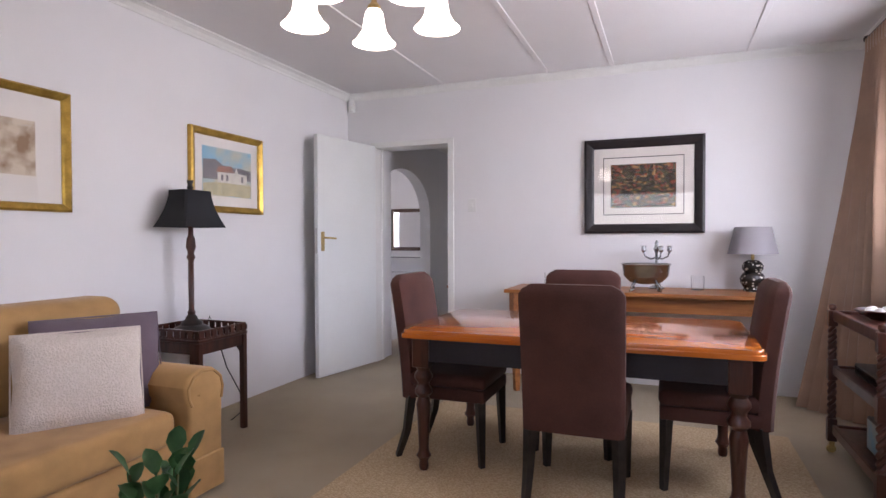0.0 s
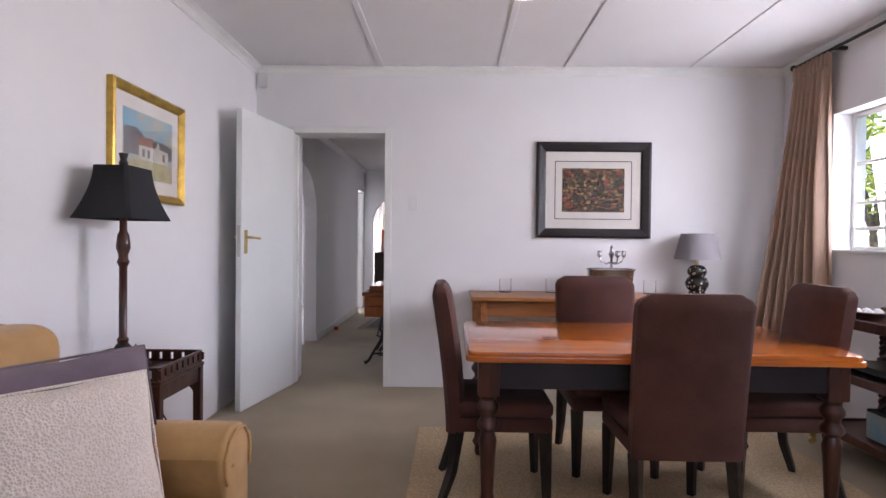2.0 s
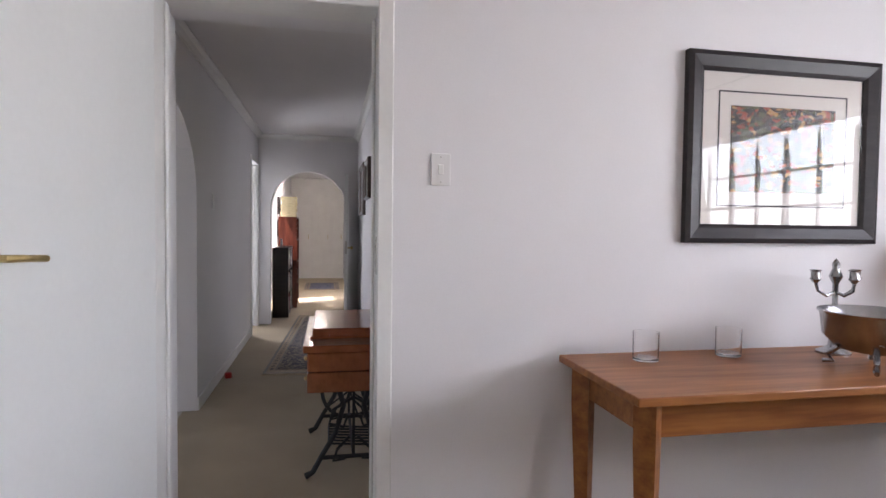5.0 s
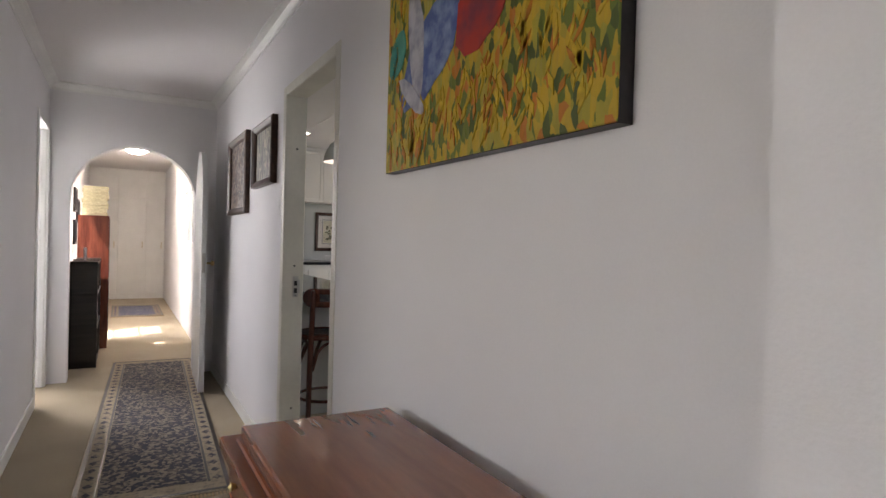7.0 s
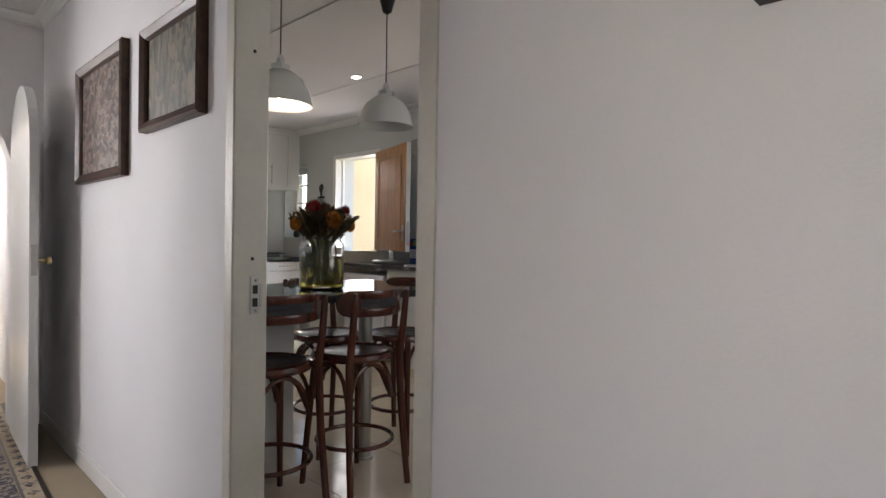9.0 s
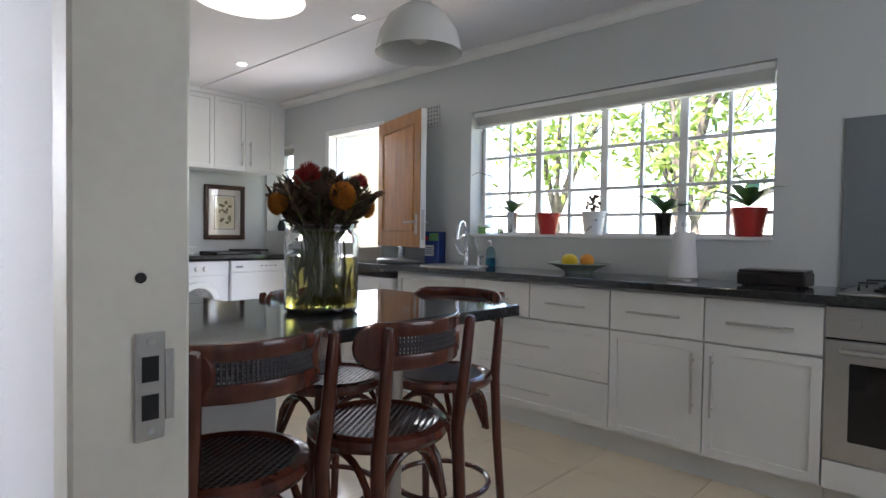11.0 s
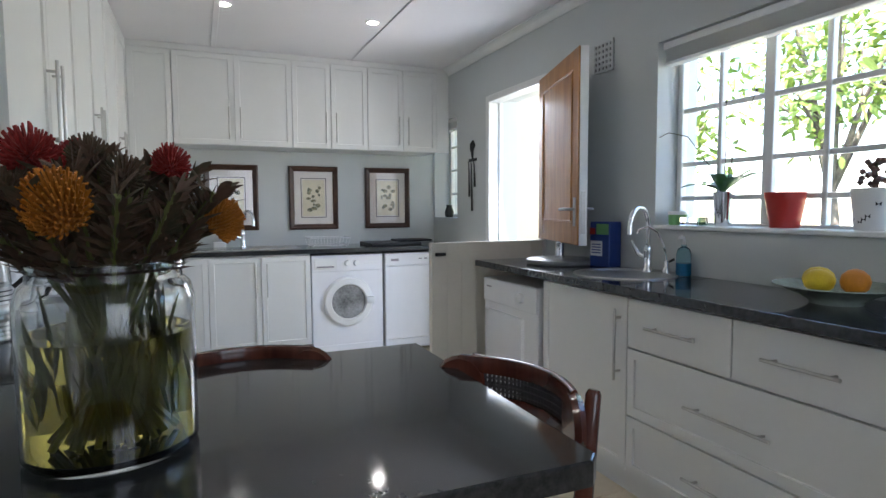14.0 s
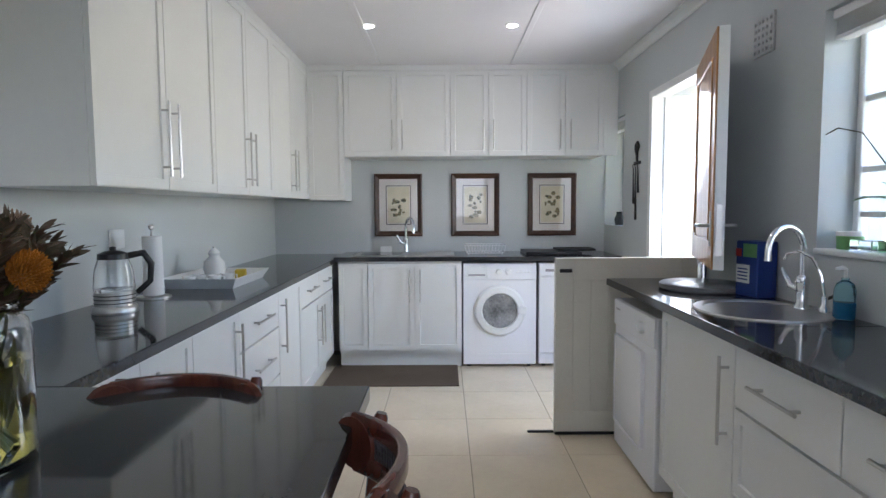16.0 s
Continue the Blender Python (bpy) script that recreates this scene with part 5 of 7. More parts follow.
for yy in (11.3, 11.85):
    picture("pale_picture", "pale framed drawing on the far passage wall", 0.42, 0.62, 0.02, 0.08, M_TRIM, M_MAT, (PR, yy, 1.45), -90, 0.02, glazed=False, group="pale drawings in the far passage")

# built-in cupboards at the end
cup = thing("built_in_cupboard", "white built-in cupboards to the ceiling", "cupboard", (-2.085, YP, 0))
part("body", boxm(-0.63, 0.63, 0.02, 0.35, 0, 2.41), M_TRIM, cup)
for x0, x1 in ((-0.62, -0.16), (-0.15, 0.30), (0.31, 0.62)):
    d = part("door", boxm(x0, x1, 0, 0.02, 0.08, 1.86, 0.003, 1), M_TRIM, cup)
    part("handle", tube(B(), [(x1 - 0.05, 0, 0.95), (x1 - 0.05, -0.03, 0.96), (x1 - 0.05, -0.03, 1.06), (x1 - 0.05, 0, 1.07)], 0.005, 6), M_BRASS, d)
    part("upper_door", boxm(x0, x1, 0, 0.02, 1.88, 2.36, 0.003, 1), M_TRIM, cup)

# glazed door to the garden
steel_window("window_passage", "x", 10.6, 12.0, 0.0, 2.03, PL - 0.10, 2, 4, (), "white glazed garden door of the passage")

# passage ceiling lamp
dome = thing("ceiling_light", "lit opal glass dome light in the far passage", "ceiling light", (-2.02, 12.9, HP))
part("dome", lathe(B(), [(0.0, -0.10), (0.07, -0.09), (0.13, -0.055), (0.155, -0.015), (0.155, 0.0)], (0, 0, 0), 24), glow("lit_dome", (1.0, 0.93, 0.82), 20.0), dome, "glowing opal dome", smooth=True)
part("ring", lathe(B(), [(0.16, -0.015), (0.165, 0), (0.155, 0)], (0, 0, 0), 24), M_BRASS, dome)

# side room seen through the arch
mirror = thing("wall_mirror", "brown framed mirror over a console table", "mirror", (-4.68, 9.6, 1.35))
part("frame", boxm(-0.40, 0.40, -0.03, 0, -0.42, 0.42, 0.006, 1), M_BROWNFRAME, mirror)
part("mirror_glass", boxm(-0.33, 0.33, -0.034, -0.0301, -0.35, 0.35), mk("silvered_mirror", (0.9, 0.9, 0.9), 0.02, metal=1.0, var=0.0, bump=0), mirror)
cons = thing("console_table", "dark metal console table with glass shelves", "console table", (-4.68, 9.38, 0))
for z in (0.16, 0.50, 0.80):
    part("glass_shelf", boxm(-0.5, 0.5, -0.17, 0.17, z, z + 0.012), M_GLASS if z < 0.8 else M_DARKGLASS, cons)
for sx in (-1, 1):
    for sy in (-1, 1):
        part("post", boxm(sx * 0.5 - 0.012, sx * 0.5 + 0.012, sy * 0.17 - 0.012, sy * 0.17 + 0.012, 0, 0.8), M_IRON, cons)
vz = thing("glass_vase", "clear glass vase on the console shelf", "vase", (-4.45, 9.36, 0.172))
part("vase", lathe(B(), [(0.05, 0), (0.09, 0.07), (0.08, 0.16), (0.04, 0.22), (0.06, 0.27), (0.055, 0.27), (0.036, 0.22), (0.074, 0.16), (0.084, 0.07), (0, 0.01)], (0, 0, 0), 20), M_GLASS, vz, smooth=True)
bin_ = thing("waste_bin", "white woven waste bin beside the arch", "bin", (-2.98, 5.72, -0.002))
part("bin", open_lathe(B(), [(0.09, 0.0), (0.11, 0.24), (0.116, 0.25), (0.105, 0.245), (0.085, 0.008)], (0, 0, 0), 24), M_WHITEPLASTIC, bin_, smooth=True)
part("bottom", lathe(B(), [(0.088, 0.0), (0.088, 0.01), (0, 0.01)], (0, 0, 0), 24), M_WHITEPLASTIC, bin_)

# strike plates on the door frames
def strike(loc, rz):
    t = thing("strike_plate", "steel strike plate screwed to the door frame", "strike plate", loc, rz, "strike plates")
    bm = B()
    box(bm, -0.016, 0.016, -0.003, 0, -0.068, 0.068, 0.001, 1)
    box(bm, 0.016, 0.026, -0.004, -0.001, -0.045, 0.045, 0.001, 1)
    part("plate", bm, M_STEEL, t)
    # black slabs on the plate give the shade of its cut-outs
    for z in (-0.026, 0.022):
        part("slot", boxm(-0.009, 0.009, -0.0036, -0.0029, z - 0.016, z + 0.016), M_BLACKPLASTIC, t)
    for z in (-0.056, 0.056):
        part("screw", lathe(B(), [(0.004, 0), (0.004, 0.0014), (0, 0.0015)], (0, -0.003, z), 8, Euler((radians(90), 0, 0)).to_matrix()), M_CHROME, t)
    return t


kst = strike((-1.388, 6.9395, 0.968), 0)
kst.scale = (0.9, 1, 0.8)
# black discs on the frame give the shade inside its screw holes
for z in (0.327, 1.077, 1.689):
    t = thing("frame_hole", "black disc for a shaded screw hole in the frame", "screw hole", (-1.396, 6.9398, z), 0, "holes in the door frame")
    part("hole", lathe(B(), [(0.0055, 0), (0.0055, 0.001), (0, 0.0011)], (0, 0, 0), 12, Euler((radians(90), 0, 0)).to_matrix()), M_BLACKPLASTIC, t)
dst = strike((-1.6705, 3.928, 1.15), -90)


# ---- kitchen ----
CT, CTH = 0.905, 0.035        # worktop height and thickness
PT = 0.888                    # breakfast bar height


def handle_bar(parent, axis, length, at):
    """A steel bar handle on two posts, standing off -y."""
    x, y, z = at
    bm = B()
    h = length / 2
    if axis == "x":
        tube(bm, [(x - h, y - 0.032, z), (x + h, y - 0.032, z)], 0.006, 8)
        for s in (-0.75, 0.75):
            tube(bm, [(x + s * h, y, z), (x + s * h, y - 0.032, z)], 0.005, 6)
    else:
        tube(bm, [(x, y - 0.032, z - h), (x, y - 0.032, z + h)], 0.006, 8)
        for s in (-0.75, 0.75):
            tube(bm, [(x, y, z + s * h), (x, y - 0.032, z + s * h)], 0.005, 6)
    return part("handle", bm, M_STEEL, parent, "brushed steel bar handle", smooth=True)


def shaker(parent, name, x0, x1, z0, z1, handle="", hl=0.28, rail=0.055):
    """A framed front with a sunk panel."""
    g = 0.0026
    x0, x1, z0, z1 = x0 + g, x1 - g, z0 + g, z1 - g
    bm = boxm(x0, x1, -0.02, 0, z0, z1)
    front = [f for f in bm.faces if f.normal.y < -0.9 or all(abs(v.co.y + 0.02) < 1e-6 for v in f.verts)][0]
    bmesh.ops.inset_region(bm, faces=[front], thickness=rail)
    bmesh.ops.inset_region(bm, faces=[front], thickness=0.003)
    bmesh.ops.translate(bm, vec=(0, 0.008, 0), verts=front.verts[:])
    d = part(name, bm, M_CAB, parent)
    cx, cz = (x0 + x1) / 2, (z0 + z1) / 2
    if handle == "h":
        handle_bar(d, "x", min(hl, (x1 - x0) * 0.62), (cx, -0.02, cz))
    elif handle:
        hx = x0 + 0.04 if handle[1] == "l" else x1 - 0.04
        hz = {"t": z1 - 0.05 - hl / 2, "b": z0 + 0.05 + hl / 2}[handle[2]]
        handle_bar(d, "z", hl, (hx, -0.02, hz))
    return d


def slab_front(parent, x0, x1, z0, z1, hl=0.28):
    d = part("drawer", boxm(x0 + 0.0026, x1 - 0.0026, -0.02, 0, z0 + 0.0026, z1 - 0.0026, 0.002, 1), M_CAB, parent)
    handle_bar(d, "x", hl, ((x0 + x1) / 2, -0.02, (z0 + z1) / 2))
    return d


def base_unit(label, loc, rz, w, depth, fronts, plinth=True):
    """A floor unit: its front lies at y = 0 and faces -y before the turn; x runs from 0 to w."""
    t = thing("base_cabinet", label, "cabinet", loc, rz, "kitchen base cabinets")
    part("body", boxm(0.001, w - 0.001, 0.001, depth, 0.12, CT - CTH - 0.002), M_CAB, t)
    if plinth:
        part("plinth", boxm(0, w, 0.045, 0.06, 0, 0.12), M_CAB, t)
    for f in fronts:
        if f[0] == "slab":
            slab_front(t, *f[1:])
        else:
            shaker(t, *f)
    return t


T = 0.856                      # top of the fronts
# east run: x grows towards the camera's near end, so local x = y0 - y
XF = 1.145
base_unit("white sink cabinet with one framed door", (XF, 9.351, 0), -90, 0.625, 0.47, [("door", 0, 0.625, 0.125, T, "vrt", 0.30)])
base_unit("white cabinet with two small and two wide drawers", (XF, 8.726, 0), -90, 1.00, 0.47,
          [("slab", 0, 0.5, 0.65, T, 0.24), ("slab", 0.5, 1.0, 0.65, T, 0.24), ("drawer", 0, 1.0, 0.366, 0.647, "h", 0.34), ("drawer", 0, 1.0, 0.125, 0.363, "h", 0.34)])
base_unit("white cabinet with drawer over a framed door", (XF, 7.725, 0), -90, 0.465, 0.47, [("slab", 0, 0.465, 0.65, T, 0.26), ("door", 0, 0.465, 0.125, 0.647, "vrt", 0.28)])
base_unit("white cabinet with drawer over a framed door", (XF, 7.26, 0), -90, 0.465, 0.47, [("slab", 0, 0.465, 0.65, T, 0.26), ("door", 0, 0.465, 0.125, 0.647, "vlt", 0.28)])

# built-under oven
oven = thing("oven", "stainless steel built-in oven with dark glass door", "oven", (XF, 6.793, 0), -90)
part("body", boxm(0.002, 0.598, 0.001, 0.48, 0.12, 0.868), M_BLACKPLASTIC, oven)
part("control_panel", boxm(0.002, 0.598, -0.022, 0, 0.735, 0.862, 0.003, 1), M_STEEL, oven)
part("top_strip", boxm(0.002, 0.598, -0.02, 0, 0.862, 0.868), M_BLACKPLASTIC, oven)
for k in range(4):
    part("knob", lathe(B(), [(0.022, 0), (0.020, 0.025), (0.0, 0.026)], (0.10 + k * 0.135, -0.022, 0.795), 16, Euler((radians(90), 0, 0)).to_matrix()), M_STEEL, oven, smooth=True)
dr = part("oven_door", boxm(0.002, 0.598, -0.022, 0, 0.245, 0.728, 0.003, 1), M_STEEL, oven)
part("window", boxm(0.085, 0.515, -0.0245, -0.021, 0.33, 0.64, 0.003, 1), M_DARKGLASS, dr, "dark glass window")
part("oven_handle", tube(B(), [(0.06, -0.022, 0.69), (0.06, -0.06, 0.69), (0.54, -0.06, 0.69), (0.54, -0.022, 0.69)], 0.011, 10), M_STEEL, dr, smooth=True)
part("drawer_front", boxm(0.002, 0.598, -0.02, 0, 0.125, 0.24, 0.002, 1), M_CAB, oven)
part("plinth", boxm(0, 0.6, 0.045, 0.06, 0, 0.12), M_CAB, oven)
base_unit("plain white cabinet past the oven", (XF, 6.193, 0), -90, 0.80, 0.47, [("door", 0, 0.40, 0.125, T, "vrt", 0.28), ("door", 0.40, 0.80, 0.125, T, "vlt", 0.28)])

# worktops: east, with a round hole for the bowl
def worktop(name, label, pieces, top=CT):
    t = thing(name, label, "worktop")
    for k, pts in enumerate(pieces):
        part("slab", plate(B(), pts, top - CTH, top, 0.004), M_GRANITE, t)
    return t


def ring_piece(x0, x1, y0, y1, cx, cy, r, n=32):
    """The rectangle with a round hole, as two outlines."""
    low = [(cx + r * math.cos(math.pi + math.pi * i / n), cy + r * math.sin(math.pi + math.pi * i / n)) for i in range(n + 1)]
    high = [(cx + r * math.cos(math.pi * i / n), cy + r * math.sin(math.pi * i / n)) for i in range(n + 1)]
    return [[(x0, y0), (x1, y0), (x1, cy)] + low[::-1] + [(x0, cy)], [(x1, cy), (x1, y1), (x0, y1), (x0, cy)] + high[::-1]]


SX, SY, SR = 1.385, 9.05, 0.205
e0, e1 = XF - 0.065, KR
worktop("granite_worktop", "polished black granite worktop with a round sink", ring_piece(e0, e1, 8.75, 10.045, SX, SY, SR) + [[(e0, 5.38), (e1, 5.38), (e1, 8.749), (e0, 8.749)]])
# peninsula and west run
W0 = KL + 0.012
WF = -0.70
worktop("granite_peninsula", "polished black granite breakfast bar and worktop", [[(W0, 7.48), (-0.008, 7.48), (0.012, 7.50), (0.012, 8.205), (W0, 8.205)], [(W0, 8.206), (WF, 8.206), (WF, KE), (W0, KE)]], PT)
worktop("granite_back_worktop", "black granite worktop along the end wall", [[(WF + 0.001, 11.46), (1.60, 11.46), (1.60, KE), (WF + 0.001, KE)]])

sink = thing("round_sink", "round stainless steel sink bowl", "sink", (SX, SY, CT))
part("bowl", lathe(B(), [(0.24, 0.0), (0.238, 0.006), (0.205, 0.004), (0.198, -0.01), (0.185, -0.14), (0.15, -0.165), (0.03, -0.172), (0.0, -0.172)], (0, 0, 0), 40), M_STEEL, sink, smooth=True)
part("drain", lathe(B(), [(0.035, -0.172), (0.035, -0.168), (0, -0.169)], (0, 0, 0), 20), M_CHROME, sink)


def tap(label, loc, rz, h=0.34, reach=0.19):
    t = thing("kitchen_tap", label, "tap", loc, rz)
    part("body", lathe(B(), [(0.028, 0), (0.028, 0.008), (0.02, 0.02), (0.021, 0.09), (0.024, 0.10), (0.022, 0.12), (0.012, 0.13), (0.012, 0.14)], (0, 0, 0), 20), M_CHROME, t, smooth=True)
    pts = [(0, 0, 0.12), (0, 0, h - reach / 2)] + [(-reach / 2 + reach / 2 * math.cos(a), 0, h - reach / 2 + reach / 2 * math.sin(a)) for a in [math.pi * k / 14 for k in range(1, 15)]] + [(-reach, 0, h - reach / 2 - 0.035)]
    part("spout", tube(B(), pts, [0.0115] * (len(pts) - 1) + [0.014], 12), M_CHROME, t, smooth=True)
    part("lever", tube(B(), [(0, 0.015, 0.075), (0.0, 0.05, 0.085), (0.0, 0.075, 0.125), (0, 0.085, 0.15)], [0.013, 0.013, 0.009, 0.008], 10), M_CHROME, t, smooth=True)
    return t


tap("tall chrome swan-neck mixer tap behind the sink", (1.553, 9.08, CT), 20, 0.315, 0.18)
filt = thing("filter_tap", "slim chrome water filter tap", "tap", (1.575, 8.98, CT))
part("body", lathe(B(), [(0.018, 0), (0.018, 0.02), (0.012, 0.03), (0.012, 0.06), (0.006, 0.065)], (0, 0, 0), 16), M_CHROME, filt, smooth=True)
part("spout", tube(B(), [(0, 0, 0.06), (-0.01, 0.01, 0.14), (-0.03, 0.03, 0.20), (-0.06, 0.06, 0.225), (-0.09, 0.09, 0.21), (-0.095, 0.095, 0.19)], 0.006, 8), M_CHROME, filt, smooth=True)
part("lever", tube(B(), [(0, 0, 0.05), (0.03, -0.02, 0.07)], 0.006, 8), M_BLACKPLASTIC, filt)

# tumble dryer under the worktop's end
dryer = thing("tumble_dryer", "white tumble dryer under the worktop end", "dryer", (1.115, 9.985, 0), -90)
dryer.scale = (1.06, 1, 0.955)
part("cabinet", boxm(0, 0.565, 0, 0.48, 0.02, 0.845, 0.008, 2), M_APPLIANCE, dryer)
part("control_panel", boxm(0.003, 0.562, -0.008, 0.002, 0.70, 0.842, 0.004, 2), M_APPLIANCE, dryer)
part("door", boxm(0.04, 0.44, -0.016, 0.0, 0.16, 0.655, 0.02, 3), M_APPLIANCE, dryer, "white square dryer door", smooth=True)
part("knob", lathe(B(), [(0.03, 0), (0.027, 0.02), (0.012, 0.024), (0.0, 0.024)], (0.42, -0.008, 0.772), 20, Euler((radians(90), 0, 0)).to_matrix()), M_WHITEPLASTIC, dryer, smooth=True)
part("badge", boxm(0.04, 0.10, -0.009, -0.0075, 0.79, 0.798), M_GREYSHADE, dryer)
for sx in (0.05, 0.51):
    for sy in (0.05, 0.43):
        part("foot", lathe(B(), [(0.018, 0), (0.018, 0.02)], (sx, sy, 0), 10), M_BLACKPLASTIC, dryer)

# stable door
stable_top = thing("stable_door_upper", "honey pine upper leaf of the stable door, open", "door", (KR - 0.02, 10.10, 1.025))
ang = math.atan2(9.33 - 10.10, 1.35 - (KR - 0.02))
lf = part("leaf", boxm(0, 0.80, -0.02, 0.016, 0, 1.02, 0.002, 1), M_HONEY, stable_top, "honey pine panelled face")
lf.rotation_euler = (0, 0, ang)
part("painted_face", boxm(0, 0.80, 0.0165, 0.0225, 0, 1.02), M_TRIM, lf, "white painted face")
part("edge", boxm(0.7995, 0.8035, -0.02, 0.0225, 0, 1.02), M_TRIM, lf, "white painted edge")
for a in ((0.0, 0.10, 0, 1.02), (0.70, 0.80, 0, 1.02), (0.10, 0.70, 0, 0.12), (0.10, 0.70, 0.92, 1.02)):
    part("rail", boxm(a[0], a[1], -0.028, -0.02, a[2], a[3], 0.003, 1), M_HONEY, lf)
panel = boxm(0.104, 0.696, -0.026, -0.02, 0.124, 0.916, 0.004, 2)
part("panel", panel, M_HONEY, lf, "fielded pine panel")
part("panel_bead", tube(B(), [(0.108, -0.027, 0.128), (0.692, -0.027, 0.128), (0.692, -0.027, 0.912), (0.108, -0.027, 0.912)], 0.006, 6, True), M_HONEY, lf)
for s, y in ((-1, -0.028), (1, 0.0225)):
    part("handle_plate", boxm(0.735, 0.77, *sorted((y, y + s * 0.004)), 0.10, 0.25, 0.001, 1), M_STEEL, lf)
    part("lever", tube(B(), [(0.752, y, 0.19), (0.752, y + s * 0.045, 0.19), (0.74, y + s * 0.05, 0.19), (0.64, y + s * 0.048, 0.188)], 0.008, 8), M_STEEL, lf, "steel lever handle", smooth=True)
part("lock_plate", boxm(0.8033, 0.8055, -0.012, 0.012, 0.06, 0.28), M_STEEL, lf)

stable_low = thing("stable_door_lower", "cream painted lower leaf of the stable door, open", "door", (KR - 0.02, 10.12, 0.008))
M_CREAMDOOR = mk("cream_door_paint", (0.70, 0.67, 0.59), 0.45, var=0.05, scale=3)
lf = part("leaf", boxm(0, 0.79, -0.016, 0.016, 0, 1.005, 0.002, 1), M_CREAMDOOR, stable_low)
lf.rotation_euler = (0, 0, math.atan2(-0.005, -0.79))
for a in ((0.0, 0.09, 0, 1.005), (0.69, 0.79, 0, 1.005), (0.09, 0.69, 0, 0.13), (0.09, 0.69, 0.88, 1.005)):
    for s in (-1, 1):
        part("rail", boxm(a[0], a[1], *sorted((s * 0.016, s * 0.023)), a[2], a[3], 0.002, 1), M_CREAMDOOR, lf)
for k in range(6):
    part("board", boxm(0.093 + k * 0.1, 0.093 + k * 0.1 + 0.096, 0.016, 0.0195, 0.13, 0.88, 0.002, 1), M_CREAMDOOR, lf)
part("bolt", boxm(0.70, 0.77, 0.023, 0.035, 0.925, 0.945, 0.003, 1), M_BLACKPLASTIC, lf, "black sliding bolt")
part("draught_strip", boxm(0.0, 0.79, 0.017, 0.03, -0.004, 0.012), M_BLACKPLASTIC, lf)

# back run under the window of the end wall
YF = 11.49
base_unit("narrow white filler cabinet in the corner", (-0.665, YF, 0), 0, 0.235, 0.5, [("door", 0, 0.235, 0.15, T, "")])
base_unit("white cabinet with a pair of framed doors", (-0.43, YF, 0), 0, 0.755, 0.5, [("door", 0, 0.3775, 0.15, T, "vrt", 0.26), ("door", 0.3775, 0.755, 0.15, T, "vlt", 0.26)])

wm = thing("washing_machine", "white front-loading washing machine", "washing machine", (0.336, 11.50, 0))
part("cabinet", boxm(0, 0.592, 0, 0.52, 0.02, 0.85, 0.008, 2), M_APPLIANCE, wm)
part("control_panel", boxm(0.003, 0.589, -0.008, 0.002, 0.715, 0.845, 0.004, 2), M_APPLIANCE, wm)
part("detergent_drawer", boxm(0.02, 0.20, -0.014, -0.007, 0.735, 0.83, 0.006, 2), M_WHITEPLASTIC, wm)
part("drawer_grip", boxm(0.04, 0.18, -0.0165, -0.013, 0.75, 0.762, 0.003, 1), M_GREYSHADE, wm)
rot = Euler((radians(90), 0, 0)).to_matrix()
for x in (0.29, 0.365):
    part("knob", lathe(B(), [(0.024, 0), (0.021, 0.02), (0.0, 0.021)], (x, -0.008, 0.78), 20, rot), M_WHITEPLASTIC, wm, smooth=True)
for k in range(4):
    part("button", boxm(0.43 + k * 0.032, 0.448 + k * 0.032, -0.011, -0.007, 0.772, 0.784, 0.002, 1), M_WHITEPLASTIC, wm)
dm = part("door", lathe(B(), [(0.205, 0), (0.205, 0.014), (0.19, 0.03), (0.15, 0.036), (0.142, 0.03), (0.14, 0.012)], (0.296, 0, 0.465), 40, rot), M_WHITEPLASTIC, wm, "round white door ring", smooth=True)
part("door_glass", lathe(B(), [(0.145, 0.014), (0.13, 0.02), (0.09, 0.010), (0.04, -0.004), (0.0, -0.006)], (0.296, 0, 0.465), 32, rot), mk("smoky_door_glass", (0.10, 0.10, 0.10), 0.08, var=0.5, scale=7, col2=(0.38, 0.38, 0.38), bump=0), dm, "smoky glass porthole", smooth=True)
part("door_handle", boxm(0.435, 0.512, -0.05, -0.02, 0.44, 0.50, 0.01, 2), M_WHITEPLASTIC, dm, smooth=True)
part("kick_panel", boxm(0.004, 0.588, -0.004, 0.002, 0.025, 0.11, 0.003, 1), M_APPLIANCE, wm)
for sx in (0.05, 0.54):
    for sy in (0.05, 0.45):
        part("foot", lathe(B(), [(0.018, 0), (0.018, 0.02)], (sx, sy, 0), 10), M_BLACKPLASTIC, wm)

dw = thing("dishwasher", "white dishwasher beside the washing machine", "dishwasher", (0.95, 11.51, 0))
part("cabinet", boxm(0, 0.595, 0, 0.5, 0.02, 0.85, 0.006, 2), M_APPLIANCE, dw)
part("door", boxm(0.003, 0.592, -0.014, 0.0, 0.115, 0.735, 0.005, 2), M_APPLIANCE, dw)
part("control_panel", boxm(0.003, 0.592, -0.014, 0.0, 0.742, 0.845, 0.005, 2), M_APPLIANCE, dw)
part("display", boxm(0.05, 0.12, -0.0155, -0.0135, 0.78, 0.80), M_GREYSHADE, dw)
for k in range(4):
    part("button", boxm(0.30 + k * 0.05, 0.33 + k * 0.05, -0.017, -0.0135, 0.79, 0.80, 0.001, 1), M_GREYSHADE, dw)
part("kick_panel", boxm(0.003, 0.592, -0.008, 0.0, 0.025, 0.108, 0.003, 1), M_APPLIANCE, dw)
for sx in (0.05, 0.54):
    for sy in (0.05, 0.45):
        part("foot", lathe(B(), [(0.018, 0), (0.018, 0.02)], (sx, sy, 0), 10), M_BLACKPLASTIC, dw)

